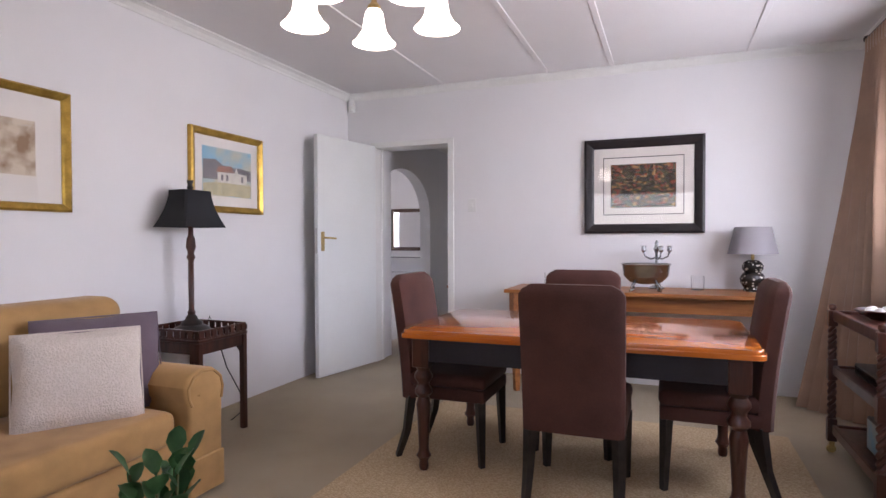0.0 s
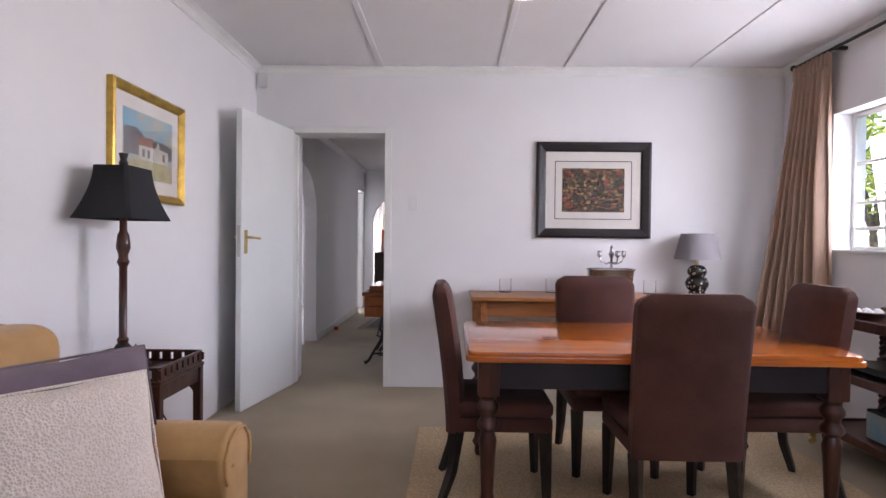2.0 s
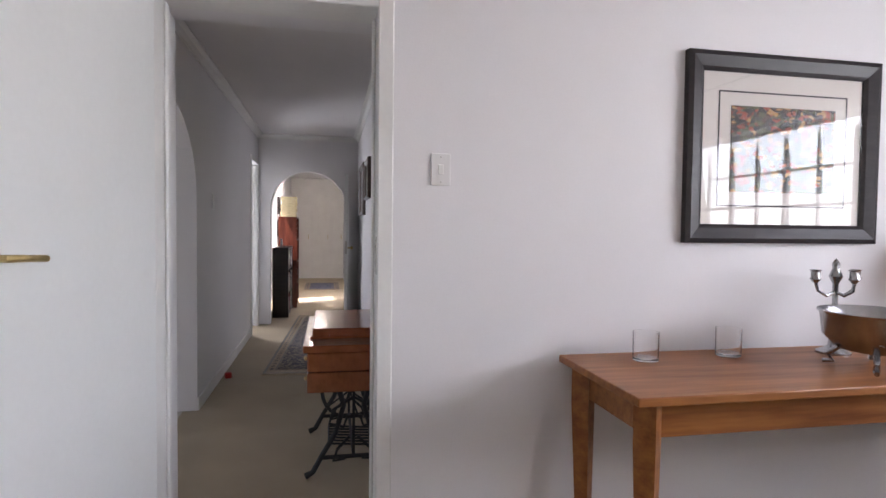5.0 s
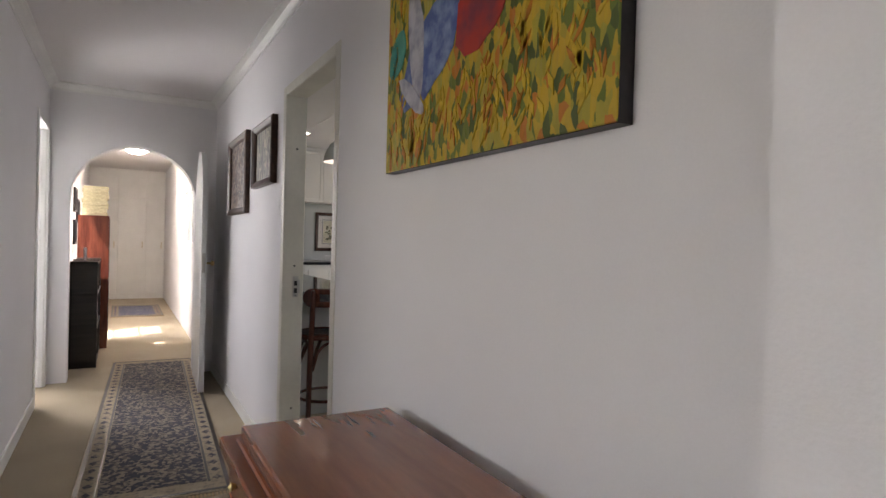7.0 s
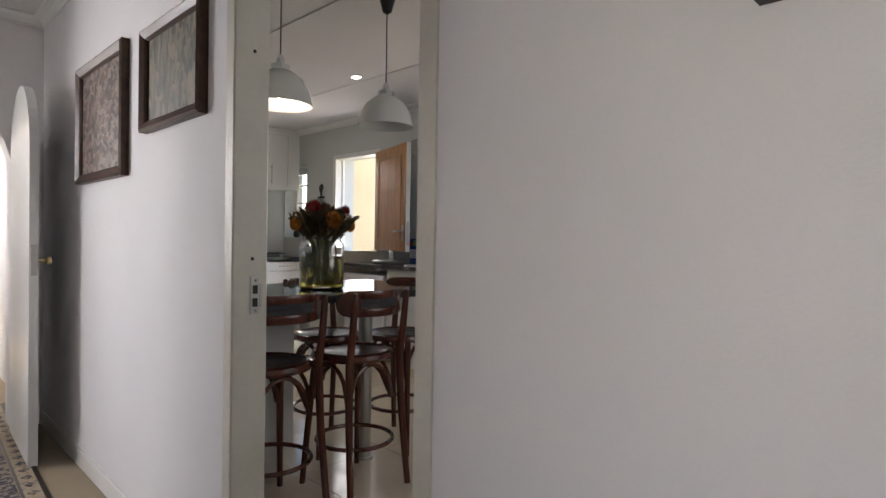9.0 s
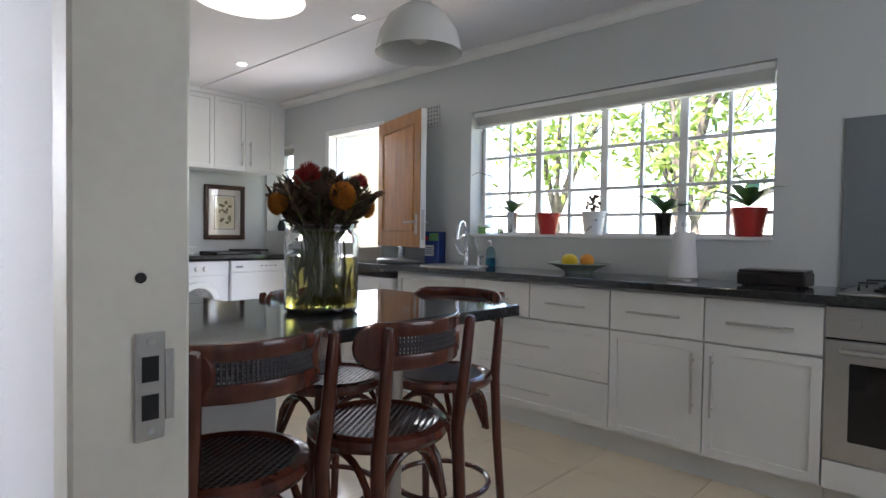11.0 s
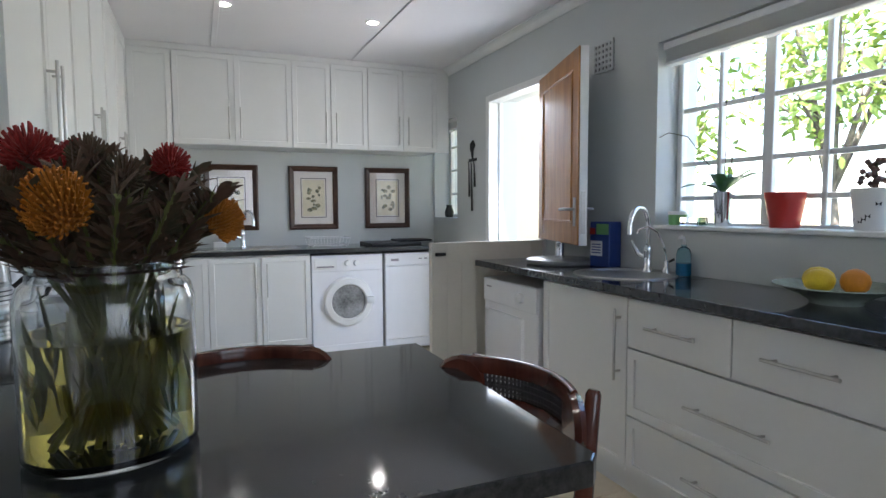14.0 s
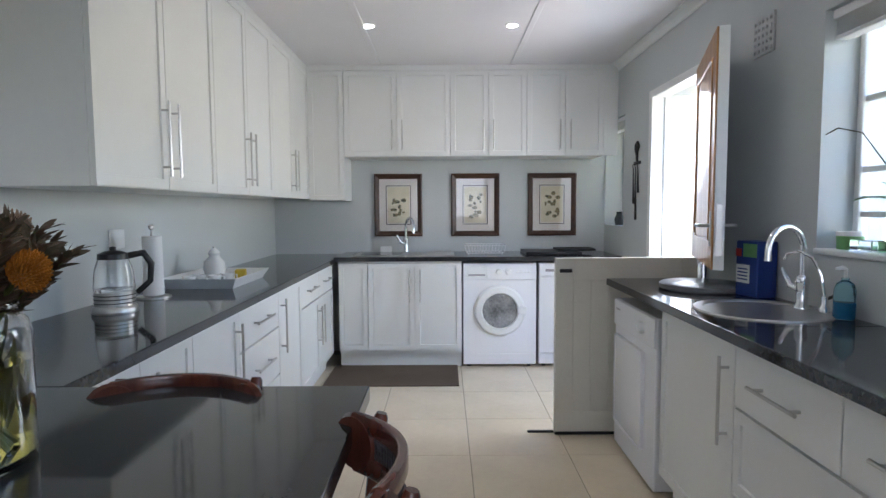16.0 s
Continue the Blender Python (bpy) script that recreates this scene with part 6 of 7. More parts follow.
# west run: faces +x; local x = y - y0
WD = -0.735
base_unit("white cabinet with a framed door", (WD, 8.21, 0), 90, 0.71, 0.55, [("door", 0, 0.355, 0.125, T, "vrt", 0.28), ("door", 0.355, 0.71, 0.125, T, "vlt", 0.28)])
base_unit("white cabinet with a tall framed door", (WD, 8.92, 0), 90, 0.46, 0.55, [("door", 0, 0.46, 0.125, T, "vrt", 0.28)])
base_unit("white cabinet with three drawers", (WD, 9.38, 0), 90, 0.60, 0.55, [("slab", 0, 0.60, 0.66, T, 0.26), ("slab", 0, 0.60, 0.40, 0.657, 0.26), ("slab", 0, 0.60, 0.125, 0.397, 0.26)])
base_unit("white cabinet with a framed door", (WD, 9.98, 0), 90, 0.50, 0.55, [("door", 0, 0.50, 0.125, T, "vlt", 0.30)])
base_unit("white cabinet with drawer over a framed door", (WD, 10.48, 0), 90, 0.50, 0.55, [("slab", 0, 0.50, 0.66, T, 0.26), ("door", 0, 0.50, 0.125, 0.657, "vrt", 0.28)])
base_unit("white cabinet with drawer over a framed door", (WD, 10.98, 0), 90, 0.50, 0.55, [("slab", 0, 0.50, 0.66, T, 0.26), ("door", 0, 0.50, 0.125, 0.657, "vlt", 0.28)])
# peninsula support
pen = thing("peninsula_support", "white back panel under the breakfast bar", "cabinet", (0, 0, 0))
part("panel", boxm(W0 + 0.002, -0.74, 7.80, 8.20, 0.12, PT - CTH - 0.002), M_CAB, pen)
part("plinth", boxm(W0 + 0.002, -0.78, 7.83, 8.18, 0, 0.12), M_CAB, pen)
part("steel_post", lathe(B(), [(0.05, 0), (0.05, 0.01), (0.036, 0.012), (0.036, PT - CTH - 0.01), (0.05, PT - CTH - 0.008), (0.05, PT - CTH - 0.001)], (-0.37, 7.72, 0), 20), M_STEEL, pen, "brushed steel support post", smooth=True)


def wall_unit(label, loc, rz, w, depth, z0, z1, doors, hl=0.26):
    t = thing("wall_cabinet", label, "cabinet", loc, rz, "kitchen wall cabinets")
    part("body", boxm(0.001, w - 0.001, 0.001, depth, z0, z1), M_CAB, t)
    for x0, x1, h in doors:
        shaker(t, "door", x0, x1, z0, z1 - 0.045, h, hl)
    part("fascia", boxm(0, w, -0.018, 0, z1 - 0.043, z1), M_CAB, t)
    return t


UX = -0.955
for y, w in ((8.76, 0.99), (9.75, 0.95), (10.70, 0.995)):
    wall_unit("tall white wall cabinet with two framed doors", (UX, y, 0), 90, w, abs(UX - W0) - 0.002, 1.375, HK - 0.002, [(0, w / 2, "vrb"), (w / 2, w, "vlb")], 0.30)
wall_unit("white corner wall cabinet hung low", (-0.934, 11.70, 0), 0, 0.296, 0.345, 1.362, HK - 0.002, [(0, 0.296, "")])
x = -0.637
for w in (0.877, 0.629, 0.634):
    wall_unit("white wall cabinet with a pair of framed doors", (x, 11.70, 0), 0, w, 0.345, 1.722, HK - 0.002, [(0, w / 2, "vrb"), (w / 2, w, "vlb")], 0.24)
    x += w
part("filler", boxm(0.634, 0.75, -0.018, 0, 1.722, HK - 0.002), M_CAB, bpy.data.objects["wall_cabinet.006"])

# three botanical prints
M_BOTANIC = two_tone("cream_print_paper", (0.72, 0.66, 0.50), (0.60, 0.54, 0.40), 6, 0.8, 0.4, 0.7, 0.0)
M_FRUIT = two_tone("engraved_fruit", (0.06, 0.07, 0.04), (0.26, 0.22, 0.12), 60, 0.8, 0.4, 0.6, 0.0)
for k, cx in enumerate((-0.222, 0.464, 1.148)):
    p = picture("botanical_print", "dark framed botanical print with cream mount", 0.43, 0.555, 0.045, 0.075, M_BROWNFRAME, M_BOTANIC, (cx, KE, 1.322), 0, 0.025, inner=0.012, group="botanical prints on the end wall")
    r = random.Random(20 + k)
    for i in range(15):
        u, v = r.uniform(-0.062, 0.062), r.uniform(-0.115, 0.115)
        a, b = r.uniform(0.009, 0.024), r.uniform(0.009, 0.02)
        pts = [(u + a * math.cos(2 * math.pi * q / 12), v + b * math.sin(2 * math.pi * q / 12)) for q in range(12)]
        part("printed_fruit", prism(B(), pts, -0.0105 - 0.00005 * i, -0.010), M_FRUIT, p)

# second sink, rack and boards on the back worktop
sink2 = thing("inset_sink", "steel inset sink with drainer", "sink", (-0.15, 11.76, CT))
part("rim", boxm(-0.42, 0.42, -0.20, 0.20, 0, 0.006, 0.002, 1), M_STEEL, sink2)
# no hollow is cut: a flat dark sheet gives the sink's inner shade
part("basin_shade", boxm(-0.36, -0.02, -0.15, 0.15, 0.0055, 0.0075, 0.001, 1), M_DARKGLASS, sink2, "flat dark sheet for the shaded sink hollow")
for k in range(7):
    part("drainer_rib", boxm(0.04 + k * 0.05, 0.055 + k * 0.05, -0.15, 0.15, 0.006, 0.010, 0.001, 1), M_STEEL, sink2)
tap("chrome swan-neck tap at the back sink", (-0.15, 11.93, CT + 0.006), 115, 0.30, 0.18)
rack = thing("dish_rack", "white wire dish rack on the worktop", "dish rack", (0.53, 11.80, CT))
bm = B()
for z, k in ((0.012, 0.9), (0.075, 1.0)):
    tube(bm, [(sx * 0.17 * k, sy * 0.13 * k, z) for sx, sy in ((-1, -1), (1, -1), (1, 1), (-1, 1))], 0.004, 6, True)
for i in range(13):
    u = -1 + i / 6
    tube(bm, [(u * 0.17, -0.13, 0.075), (u * 0.153, -0.117, 0.012), (u * 0.153, 0.117, 0.012), (u * 0.17, 0.13, 0.075)], 0.0022, 5)
part("wire_frame", bm, M_WHITEPLASTIC, rack, smooth=True)
for sx in (-1, 1):
    for sy in (-1, 1):
        part("foot", lathe(B(), [(0.006, 0), (0.006, 0.012)], (sx * 0.14, sy * 0.11, 0), 8), M_WHITEPLASTIC, rack)
tray1 = thing("hob_cover", "dark slate board lying on the worktop", "board", (1.06, 11.80, CT))
part("board", boxm(-0.20, 0.26, -0.20, 0.18, 0, 0.025, 0.006, 2), M_BLACKPLASTIC, tray1)
tray2 = thing("baking_tray", "dark metal tray on the slate board", "tray", (1.30, 11.82, CT + 0.025))
part("tray", boxm(-0.16, 0.16, -0.12, 0.12, 0, 0.018, 0.008, 2), M_IRON, tray2)
soapdish = thing("sponge_box", "small white sponge box by the back sink", "box", (-0.33, 11.98, CT))
part("box", boxm(-0.05, 0.05, -0.03, 0.03, 0, 0.05, 0.008, 2), M_WHITEPLASTIC, soapdish)

# west worktop: kettle, paper roll, tea tray
kettle = thing("glass_kettle", "glass electric kettle with a black handle", "kettle", (-1.13, 9.17, PT))
part("base", lathe(B(), [(0.082, 0), (0.085, 0.01), (0.08, 0.025), (0.074, 0.03), (0.074, 0.085), (0.0, 0.086)], (0, 0, 0), 28), M_STEEL, kettle, smooth=True)
part("body", lathe(B(), [(0.074, 0.086), (0.076, 0.10), (0.070, 0.17), (0.055, 0.215), (0.051, 0.215), (0.066, 0.168), (0.072, 0.10), (0.0, 0.09)], (0, 0, 0), 28), M_GLASS, kettle, smooth=True)
part("lid", lathe(B(), [(0.057, 0.213), (0.055, 0.235), (0.03, 0.245), (0.012, 0.248), (0.012, 0.262), (0, 0.264)], (0, 0, 0), 24), M_BLACKPLASTIC, kettle, smooth=True)
part("handle", tube(B(), [(0.05, 0.02, 0.225), (0.10, 0.04, 0.235), (0.125, 0.05, 0.19), (0.12, 0.048, 0.12), (0.075, 0.03, 0.075)], [0.014, 0.015, 0.013, 0.012, 0.012], 10), M_BLACKPLASTIC, kettle, smooth=True)
for z in (0.04, 0.055, 0.07):
    part("band", lathe(B(), [(0.0745, 0), (0.076, 0.002), (0.0745, 0.004)], (0, 0, z), 28), M_BLACKPLASTIC, kettle)


def paper_roll(loc, label, r0, r1, h):
    t = thing("paper_towel_roll", label, "paper roll", loc)
    part("base", lathe(B(), [(0.075, 0), (0.075, 0.008), (0.012, 0.012), (0, 0.012)], (0, 0, 0), 24), M_STEEL, t, smooth=True)
    part("roll", lathe(B(), [(r0, 0.013), (r1, h), (0.02, h), (0.02, h - 0.004), (0, h - 0.004)], (0, 0, 0), 28), mk("paper_towel", (0.78, 0.77, 0.76), 0.9, var=0.03, fine=120, bump=0.3), t, "white paper roll", smooth=True)
    part("pole", lathe(B(), [(0.006, h - 0.01), (0.006, h + 0.03), (0.013, h + 0.035), (0.013, h + 0.05), (0, h + 0.055)], (0, 0, 0), 12), M_STEEL, t, smooth=True)
    return t


paper_roll((-1.165, 9.545, PT), "white paper towel roll on a steel stand", 0.045, 0.042, 0.285)
paper_roll((1.47, 7.49, CT), "white paper towel roll standing by the window", 0.072, 0.052, 0.25)

tea = thing("tea_tray", "white tray with sloping sides", "tray", (-1.07, 10.06, PT), 0)
bm = B()
a = [bm.verts.new((x * 0.17, y * 0.24, 0.0)) for x, y in ((-1, -1), (1, -1), (1, 1), (-1, 1))]
b = [bm.verts.new((x * 0.20, y * 0.28, 0.055)) for x, y in ((-1, -1), (1, -1), (1, 1), (-1, 1))]
c = [bm.verts.new((x * 0.194, y * 0.274, 0.055)) for x, y in ((-1, -1), (1, -1), (1, 1), (-1, 1))]
d = [bm.verts.new((x * 0.165, y * 0.235, 0.008)) for x, y in ((-1, -1), (1, -1), (1, 1), (-1, 1))]
bm.faces.new(a[::-1])
bm.faces.new(d)
for p, q in ((a, b), (b, c), (c, d)):
    for i in range(4):
        j = (i + 1) % 4
        bm.faces.new((p[i], p[j], q[j], q[i]))
part("tray", bm, M_WHITEPLASTIC, tea)
M_CHINA = mk("white_china", (0.78, 0.78, 0.76), 0.15, var=0.03, bump=0)
gj = thing("ginger_jar", "white china jar with a domed lid", "jar", (-1.13, 10.17, PT + 0.008))
part("jar", lathe(B(), [(0.03, 0), (0.045, 0.01), (0.062, 0.06), (0.058, 0.10), (0.03, 0.13), (0.028, 0.14)], (0, 0, 0), 24), M_CHINA, gj, smooth=True)
part("lid", lathe(B(), [(0.033, 0.138), (0.034, 0.15), (0.02, 0.17), (0.008, 0.176), (0.01, 0.188), (0, 0.192)], (0, 0, 0), 20), M_CHINA, gj, smooth=True)
for k, (dx, dy) in enumerate(((0.03, -0.12), (-0.06, -0.10), (0.06, -0.02), (-0.08, -0.18))):
    mg = thing("tea_cup", "small white cup on the tea tray", "cup", (-1.07 + dx, 10.06 + dy, PT + 0.008), 0, "cups on the tea tray")
    part("cup", lathe(B(), [(0.022, 0), (0.03, 0.01), (0.036, 0.05), (0.033, 0.05), (0.027, 0.012), (0, 0.01)], (0, 0, 0), 20), M_CHINA, mg, smooth=True)
    part("handle", tube(B(), [(0.033, 0, 0.042), (0.052, 0, 0.04), (0.053, 0, 0.02), (0.031, 0, 0.014)], 0.004, 6), M_CHINA, mg, smooth=True)
yb = thing("tea_packet", "yellow and white tea packet on the tray", "packet", (-1.0, 10.22, PT + 0.008), 15)
part("packet", boxm(-0.03, 0.03, -0.04, 0.04, 0, 0.05, 0.004, 1), mk("yellow_card", (0.70, 0.48, 0.05), 0.6), yb)
pz = thing("plug_socket", "white double plug socket on the wall", "socket", (W0, 9.55, 1.16), 90)
part("plate", boxm(-0.06, 0.06, -0.008, 0, -0.045, 0.045, 0.003, 1), M_WHITEPLASTIC, pz)


# ---- kitchen: stools, bouquet and small things ----
def cane_disc(bm, r, z, step=0.0165):
    """Woven cane: strands in three ways across a disc."""
    for a in (0, 60, 120):
        c, s = math.cos(radians(a)), math.sin(radians(a))
        k = -r + step / 2
        while k < r:
            h = math.sqrt(max(0.0, r * r - k * k))
            p, q = (k * c - h * s, k * s + h * c), (k * c + h * s, k * s - h * c)
            w = step * 0.21
            zz = z + 0.0008 * (a / 60 - 1)
            v = [bm.verts.new((p[0] + w * c, p[1] + w * s, zz)), bm.verts.new((p[0] - w * c, p[1] - w * s, zz)), bm.verts.new((q[0] - w * c, q[1] - w * s, zz)), bm.verts.new((q[0] + w * c, q[1] + w * s, zz))]
            bm.faces.new(v)
            k += step
    return bm


def rail_arc(z, n=16, half=0.152, bow=0.06):
    return [(half * (2 * i / n - 1), 0.165 + bow * (1 - (2 * i / n - 1) ** 2) - 0.02, z) for i in range(n + 1)]


M_CANE = mk("dark_woven_cane", (0.055, 0.05, 0.055), 0.4, var=0.2, scale=30, fine=200)
bar_stool = thing("bar_stool", "dark bentwood bar stool with woven cane seat", "bar stool", (-0.595, 7.52, 0), 184, "bar stools at the breakfast bar")
part("seat_ring", lathe(B(), [(0.155, 0.600), (0.185, 0.592), (0.192, 0.605), (0.188, 0.622), (0.165, 0.628), (0.152, 0.618)], (0, 0, 0), 40), M_BENTWOOD, bar_stool, smooth=True)
tagged(part("cane_seat", cane_disc(B(), 0.158, 0.618), M_CANE, bar_stool, "woven cane seat panel"), kind="stuff")
for sx in (-1, 1):
    part("front_leg", tube(B(), [(sx * 0.13, -0.11, 0.60), (sx * 0.145, -0.13, 0.35), (sx * 0.165, -0.155, 0)], [0.017, 0.016, 0.014], 10), M_BENTWOOD, bar_stool, smooth=True)
    part("back_leg", tube(B(), [(sx * 0.172, 0.20, 0.0), (sx * 0.158, 0.165, 0.35), (sx * 0.15, 0.155, 0.60), (sx * 0.152, 0.175, 0.74), (sx * 0.155, 0.192, 0.90), (sx * 0.155, 0.194, 0.908)], [0.015, 0.017, 0.019, 0.017, 0.014, 0.010], 10), M_BENTWOOD, bar_stool, smooth=True)
for a in (45, 135, 225, 315):
    c, s = math.cos(radians(a)), math.sin(radians(a))
    pts = []
    for k in range(9):
        u = math.pi * k / 8
        lat = 0.085 * math.cos(u)
        pts.append((0.0 + 0.165 * math.cos(radians(a)) * 0 + (0.155 * c) * 0 + lat * -s + 0.16 * c, lat * c + 0.16 * s, 0.40 + 0.17 * math.sin(u)))
    part("brace", tube(B(), [(0.128 * (1 if c > 0 else -1) * (1 if abs(c) > 0 else 1), 0.12 * (1 if s > 0 else -1), 0.41), (0.10 * c * 1.3, 0.10 * s * 1.3, 0.52), (0.075 * c, 0.075 * s, 0.575), (0.03 * c, 0.03 * s, 0.592)], 0.010, 8), M_BENTWOOD, bar_stool, smooth=True)
for a in (0, 90, 180, 270):
    c, s = math.cos(radians(a)), math.sin(radians(a))
    pts = [((0.135 * c) + 0.125 * (2 * k / 10 - 1) * -s, (0.125 * s) + 0.125 * (2 * k / 10 - 1) * c, 0.40 + 0.17 * (1 - (2 * k / 10 - 1) ** 2) ** 0.5) for k in range(11)]
    part("arch_brace", tube(B(), pts, 0.0095, 8), M_BENTWOOD, bar_stool, smooth=True)
part("foot_ring", tube(B(), [(0.175 * math.cos(2 * math.pi * k / 32), 0.02 + 0.175 * math.sin(2 * math.pi * k / 32), 0.215) for k in range(32)], 0.010, 8, True), M_BENTWOOD, bar_stool, smooth=True)


def curved_rail(z0, z1, th=0.018, n=20, half=0.152):
    bm = B()
    rows = []
    lo, hi = rail_arc(z0, n, half), rail_arc(z1, n, half)
    for a, b in zip(lo, hi):
        rows.append([bm.verts.new((a[0], a[1] - th / 2, a[2])), bm.verts.new((a[0], a[1] + th / 2, a[2])), bm.verts.new((b[0], b[1] + th / 2, b[2])), bm.verts.new((b[0], b[1] - th / 2, b[2]))])
    for a, b in zip(rows, rows[1:]):
        for k in range(4):
            j = (k + 1) % 4
            bm.faces.new((a[k], a[j], b[j], b[k]))
    bm.faces.new(rows[0])
    bm.faces.new(rows[-1][::-1])
    bmesh.ops.bevel(bm, geom=[e for e in bm.edges if abs(e.verts[0].co.z - e.verts[1].co.z) < 1e-5 and abs(e.verts[0].co.x - e.verts[1].co.x) > 1e-4], offset=0.005, segments=2, profile=0.5, affect="EDGES")
    return bm


part("top_rail", curved_rail(0.88, 0.916), M_BENTWOOD, bar_stool, smooth=True)
part("lower_rail", curved_rail(0.80, 0.838), M_BENTWOOD, bar_stool, smooth=True)
arc = rail_arc(0, 20)
for e, turn in ((arc[0], 37), (arc[-1], -37)):
    part("rail_end", lathe(B(), [(0.0, -0.010), (0.050, -0.010), (0.056, 0.0), (0.050, 0.010), (0.0, 0.010)], (e[0], e[1], 0.858), 20, Euler((radians(90), 0, radians(turn))).to_matrix()), M_BENTWOOD, bar_stool, smooth=True)
bm = B()
arc = rail_arc(0, 34)
for k, (x, y, _) in enumerate(arc):
    if 2 < k < 32:
        box(bm, x - 0.0035, x + 0.0035, y - 0.0015, y + 0.0015, 0.835, 0.882)
        if k < 31:
            for zz in (0.846, 0.859, 0.872):
                tube(bm, [(x, y, zz), (arc[k + 1][0], arc[k + 1][1], zz)], 0.0026, 4)
        if k < 31:
            x2, y2, _ = arc[k + 1]
            for s in (0, 1):
                tube(bm, [(x, y, 0.839 + 0.04 * s), (x2, y2, 0.879 - 0.04 * s)], 0.0014, 4)
tagged(part("cane_strip", bm, M_CANE, bar_stool, "woven cane strip"), kind="stuff")
copy_thing(bar_stool, pose(-1.02, 7.545, 0, 0, 0, 182))
copy_thing(bar_stool, pose(-0.085, 7.775, 0, 0, 0, -76))
copy_thing(bar_stool, pose(-0.40, 8.01, 0, 0, 0, 2))

# glass jar of proteas
VX, VY = -0.595, 7.79
jar = thing("glass_jar_vase", "large clear glass jar half full of murky water", "vase", (VX, VY, PT))
jar.scale = (1.06, 1.06, 1.11)
part("jar", lathe(B(), [(0.095, 0), (0.103, 0.008), (0.104, 0.19), (0.099, 0.208), (0.090, 0.216), (0.089, 0.226), (0.094, 0.230), (0.093, 0.237), (0.089, 0.238), (0.085, 0.226), (0.086, 0.214), (0.096, 0.205), (0.100, 0.188), (0.100, 0.014), (0.0, 0.012)], (0, 0, 0), 48), M_GLASS, jar, smooth=True)
part("water", lathe(B(), [(0.0995, 0.0145), (0.0995, 0.15), (0.0, 0.15)], (0, 0, 0), 48), M_WATER, jar, "murky yellow water", smooth=True)
rnd = random.Random(12)
M_DRYLEAF = mk("dried_protea_leaf", (0.115, 0.062, 0.038), 0.7, var=0.3, scale=30, col2=(0.05, 0.045, 0.022))
M_GREENSTEM = mk("wet_green_stem", (0.14, 0.15, 0.04), 0.6, var=0.25, scale=20)
M_ORANGE = mk("orange_pincushion", (0.50, 0.17, 0.012), 0.7, var=0.2, scale=40)
M_REDPETAL = mk("red_protea_bract", (0.30, 0.018, 0.015), 0.65, var=0.25, scale=40)
M_PALEPETAL = mk("faded_protea_bract", (0.34, 0.22, 0.15), 0.8, var=0.25, scale=40)
bouquet = thing("protea_bouquet", "dried bouquet of red and orange proteas", "flowers", (VX, VY, PT + 0.02))
bouquet.scale = (1, 1, 1.1)
heads = []
leafy, stems = B(), B()
for k in range(30):
    a, rr = k * 2.4, 0.165 * math.sqrt((k + 0.5) / 30)
    top = Vector((rr * math.cos(a), rr * math.sin(a), 0.325 - 1.6 * rr * rr + 0.02 * rnd.random()))
    foot = Vector((-0.55 * rr * math.cos(a) * 0.7, -0.55 * rr * math.sin(a) * 0.7, 0.0))
    neck = Vector((0.35 * rr * math.cos(a), 0.35 * rr * math.sin(a), 0.185))
    tube(stems, [foot, neck, top], [0.004, 0.004, 0.005], 6)
    heads.append((top, (top - neck).normalized(), a))
    for q in range(78):
        u = rnd.random()
        b = neck.lerp(top, 0.10 + 0.92 * u)
        aa = rnd.uniform(0, 6.28)
        dirn = (top - neck).normalized() * rnd.uniform(0.35, 1.0) + Vector((math.cos(aa), math.sin(aa), 0.0)) * rnd.uniform(0.5, 0.9)
        leaf_mesh(leafy, b, dirn, rnd.uniform(0.032, 0.055), rnd.uniform(0.007, 0.012), 0.1, aa)
for k in range(130):
    a, rr = rnd.uniform(0, 6.28), rnd.uniform(0.02, 0.088)
    b = (rr * math.cos(a), rr * math.sin(a), rnd.uniform(0.01, 0.12))
    leaf_mesh(stems, b, (rnd.uniform(-0.3, 0.3), rnd.uniform(-0.3, 0.3), 1), rnd.uniform(0.05, 0.09), 0.009, 0.0, a)
tagged(part("foliage", leafy, M_DRYLEAF, bouquet, "dark dried leaves"), kind="stuff")
tagged(part("greenery", stems, M_GREENSTEM, bouquet, "green stems under water"), kind="stuff")


def flower_head(at, axis, r, material, label, needles, curl):
    """A globe of many narrow bracts round a core."""
    bm = B()
    axis = axis.normalized()
    q = axis.to_track_quat("Z", "Y").to_matrix()
    lathe(bm, [(0, -r * 0.5), (r * 0.35, -r * 0.3), (r * 0.42, 0.1 * r), (r * 0.28, r * 0.4), (0, r * 0.5)], at, 12, q)
    for i in range(needles):
        t = math.acos(1 - 1.5 * (i + 0.5) / needles)
        p = i * 2.39996
        d = q @ Vector((math.sin(t) * math.cos(p), math.sin(t) * math.sin(p), math.cos(t)))
        side = d.cross(axis)
        side = side.normalized() if side.length > 0.01 else Vector((1, 0, 0))
        bent = d * r * (0.9 + 0.16 * ((i * 7) % 11) / 11) + axis * curl * r
        tube(bm, [Vector(at) + d * r * 0.35, Vector(at) + d * r * 0.8 + axis * curl * r * 0.3, Vector(at) + bent], [r * 0.06, r * 0.055, r * 0.04], 4)
    return part("flower_head", bm, material, bouquet, label)


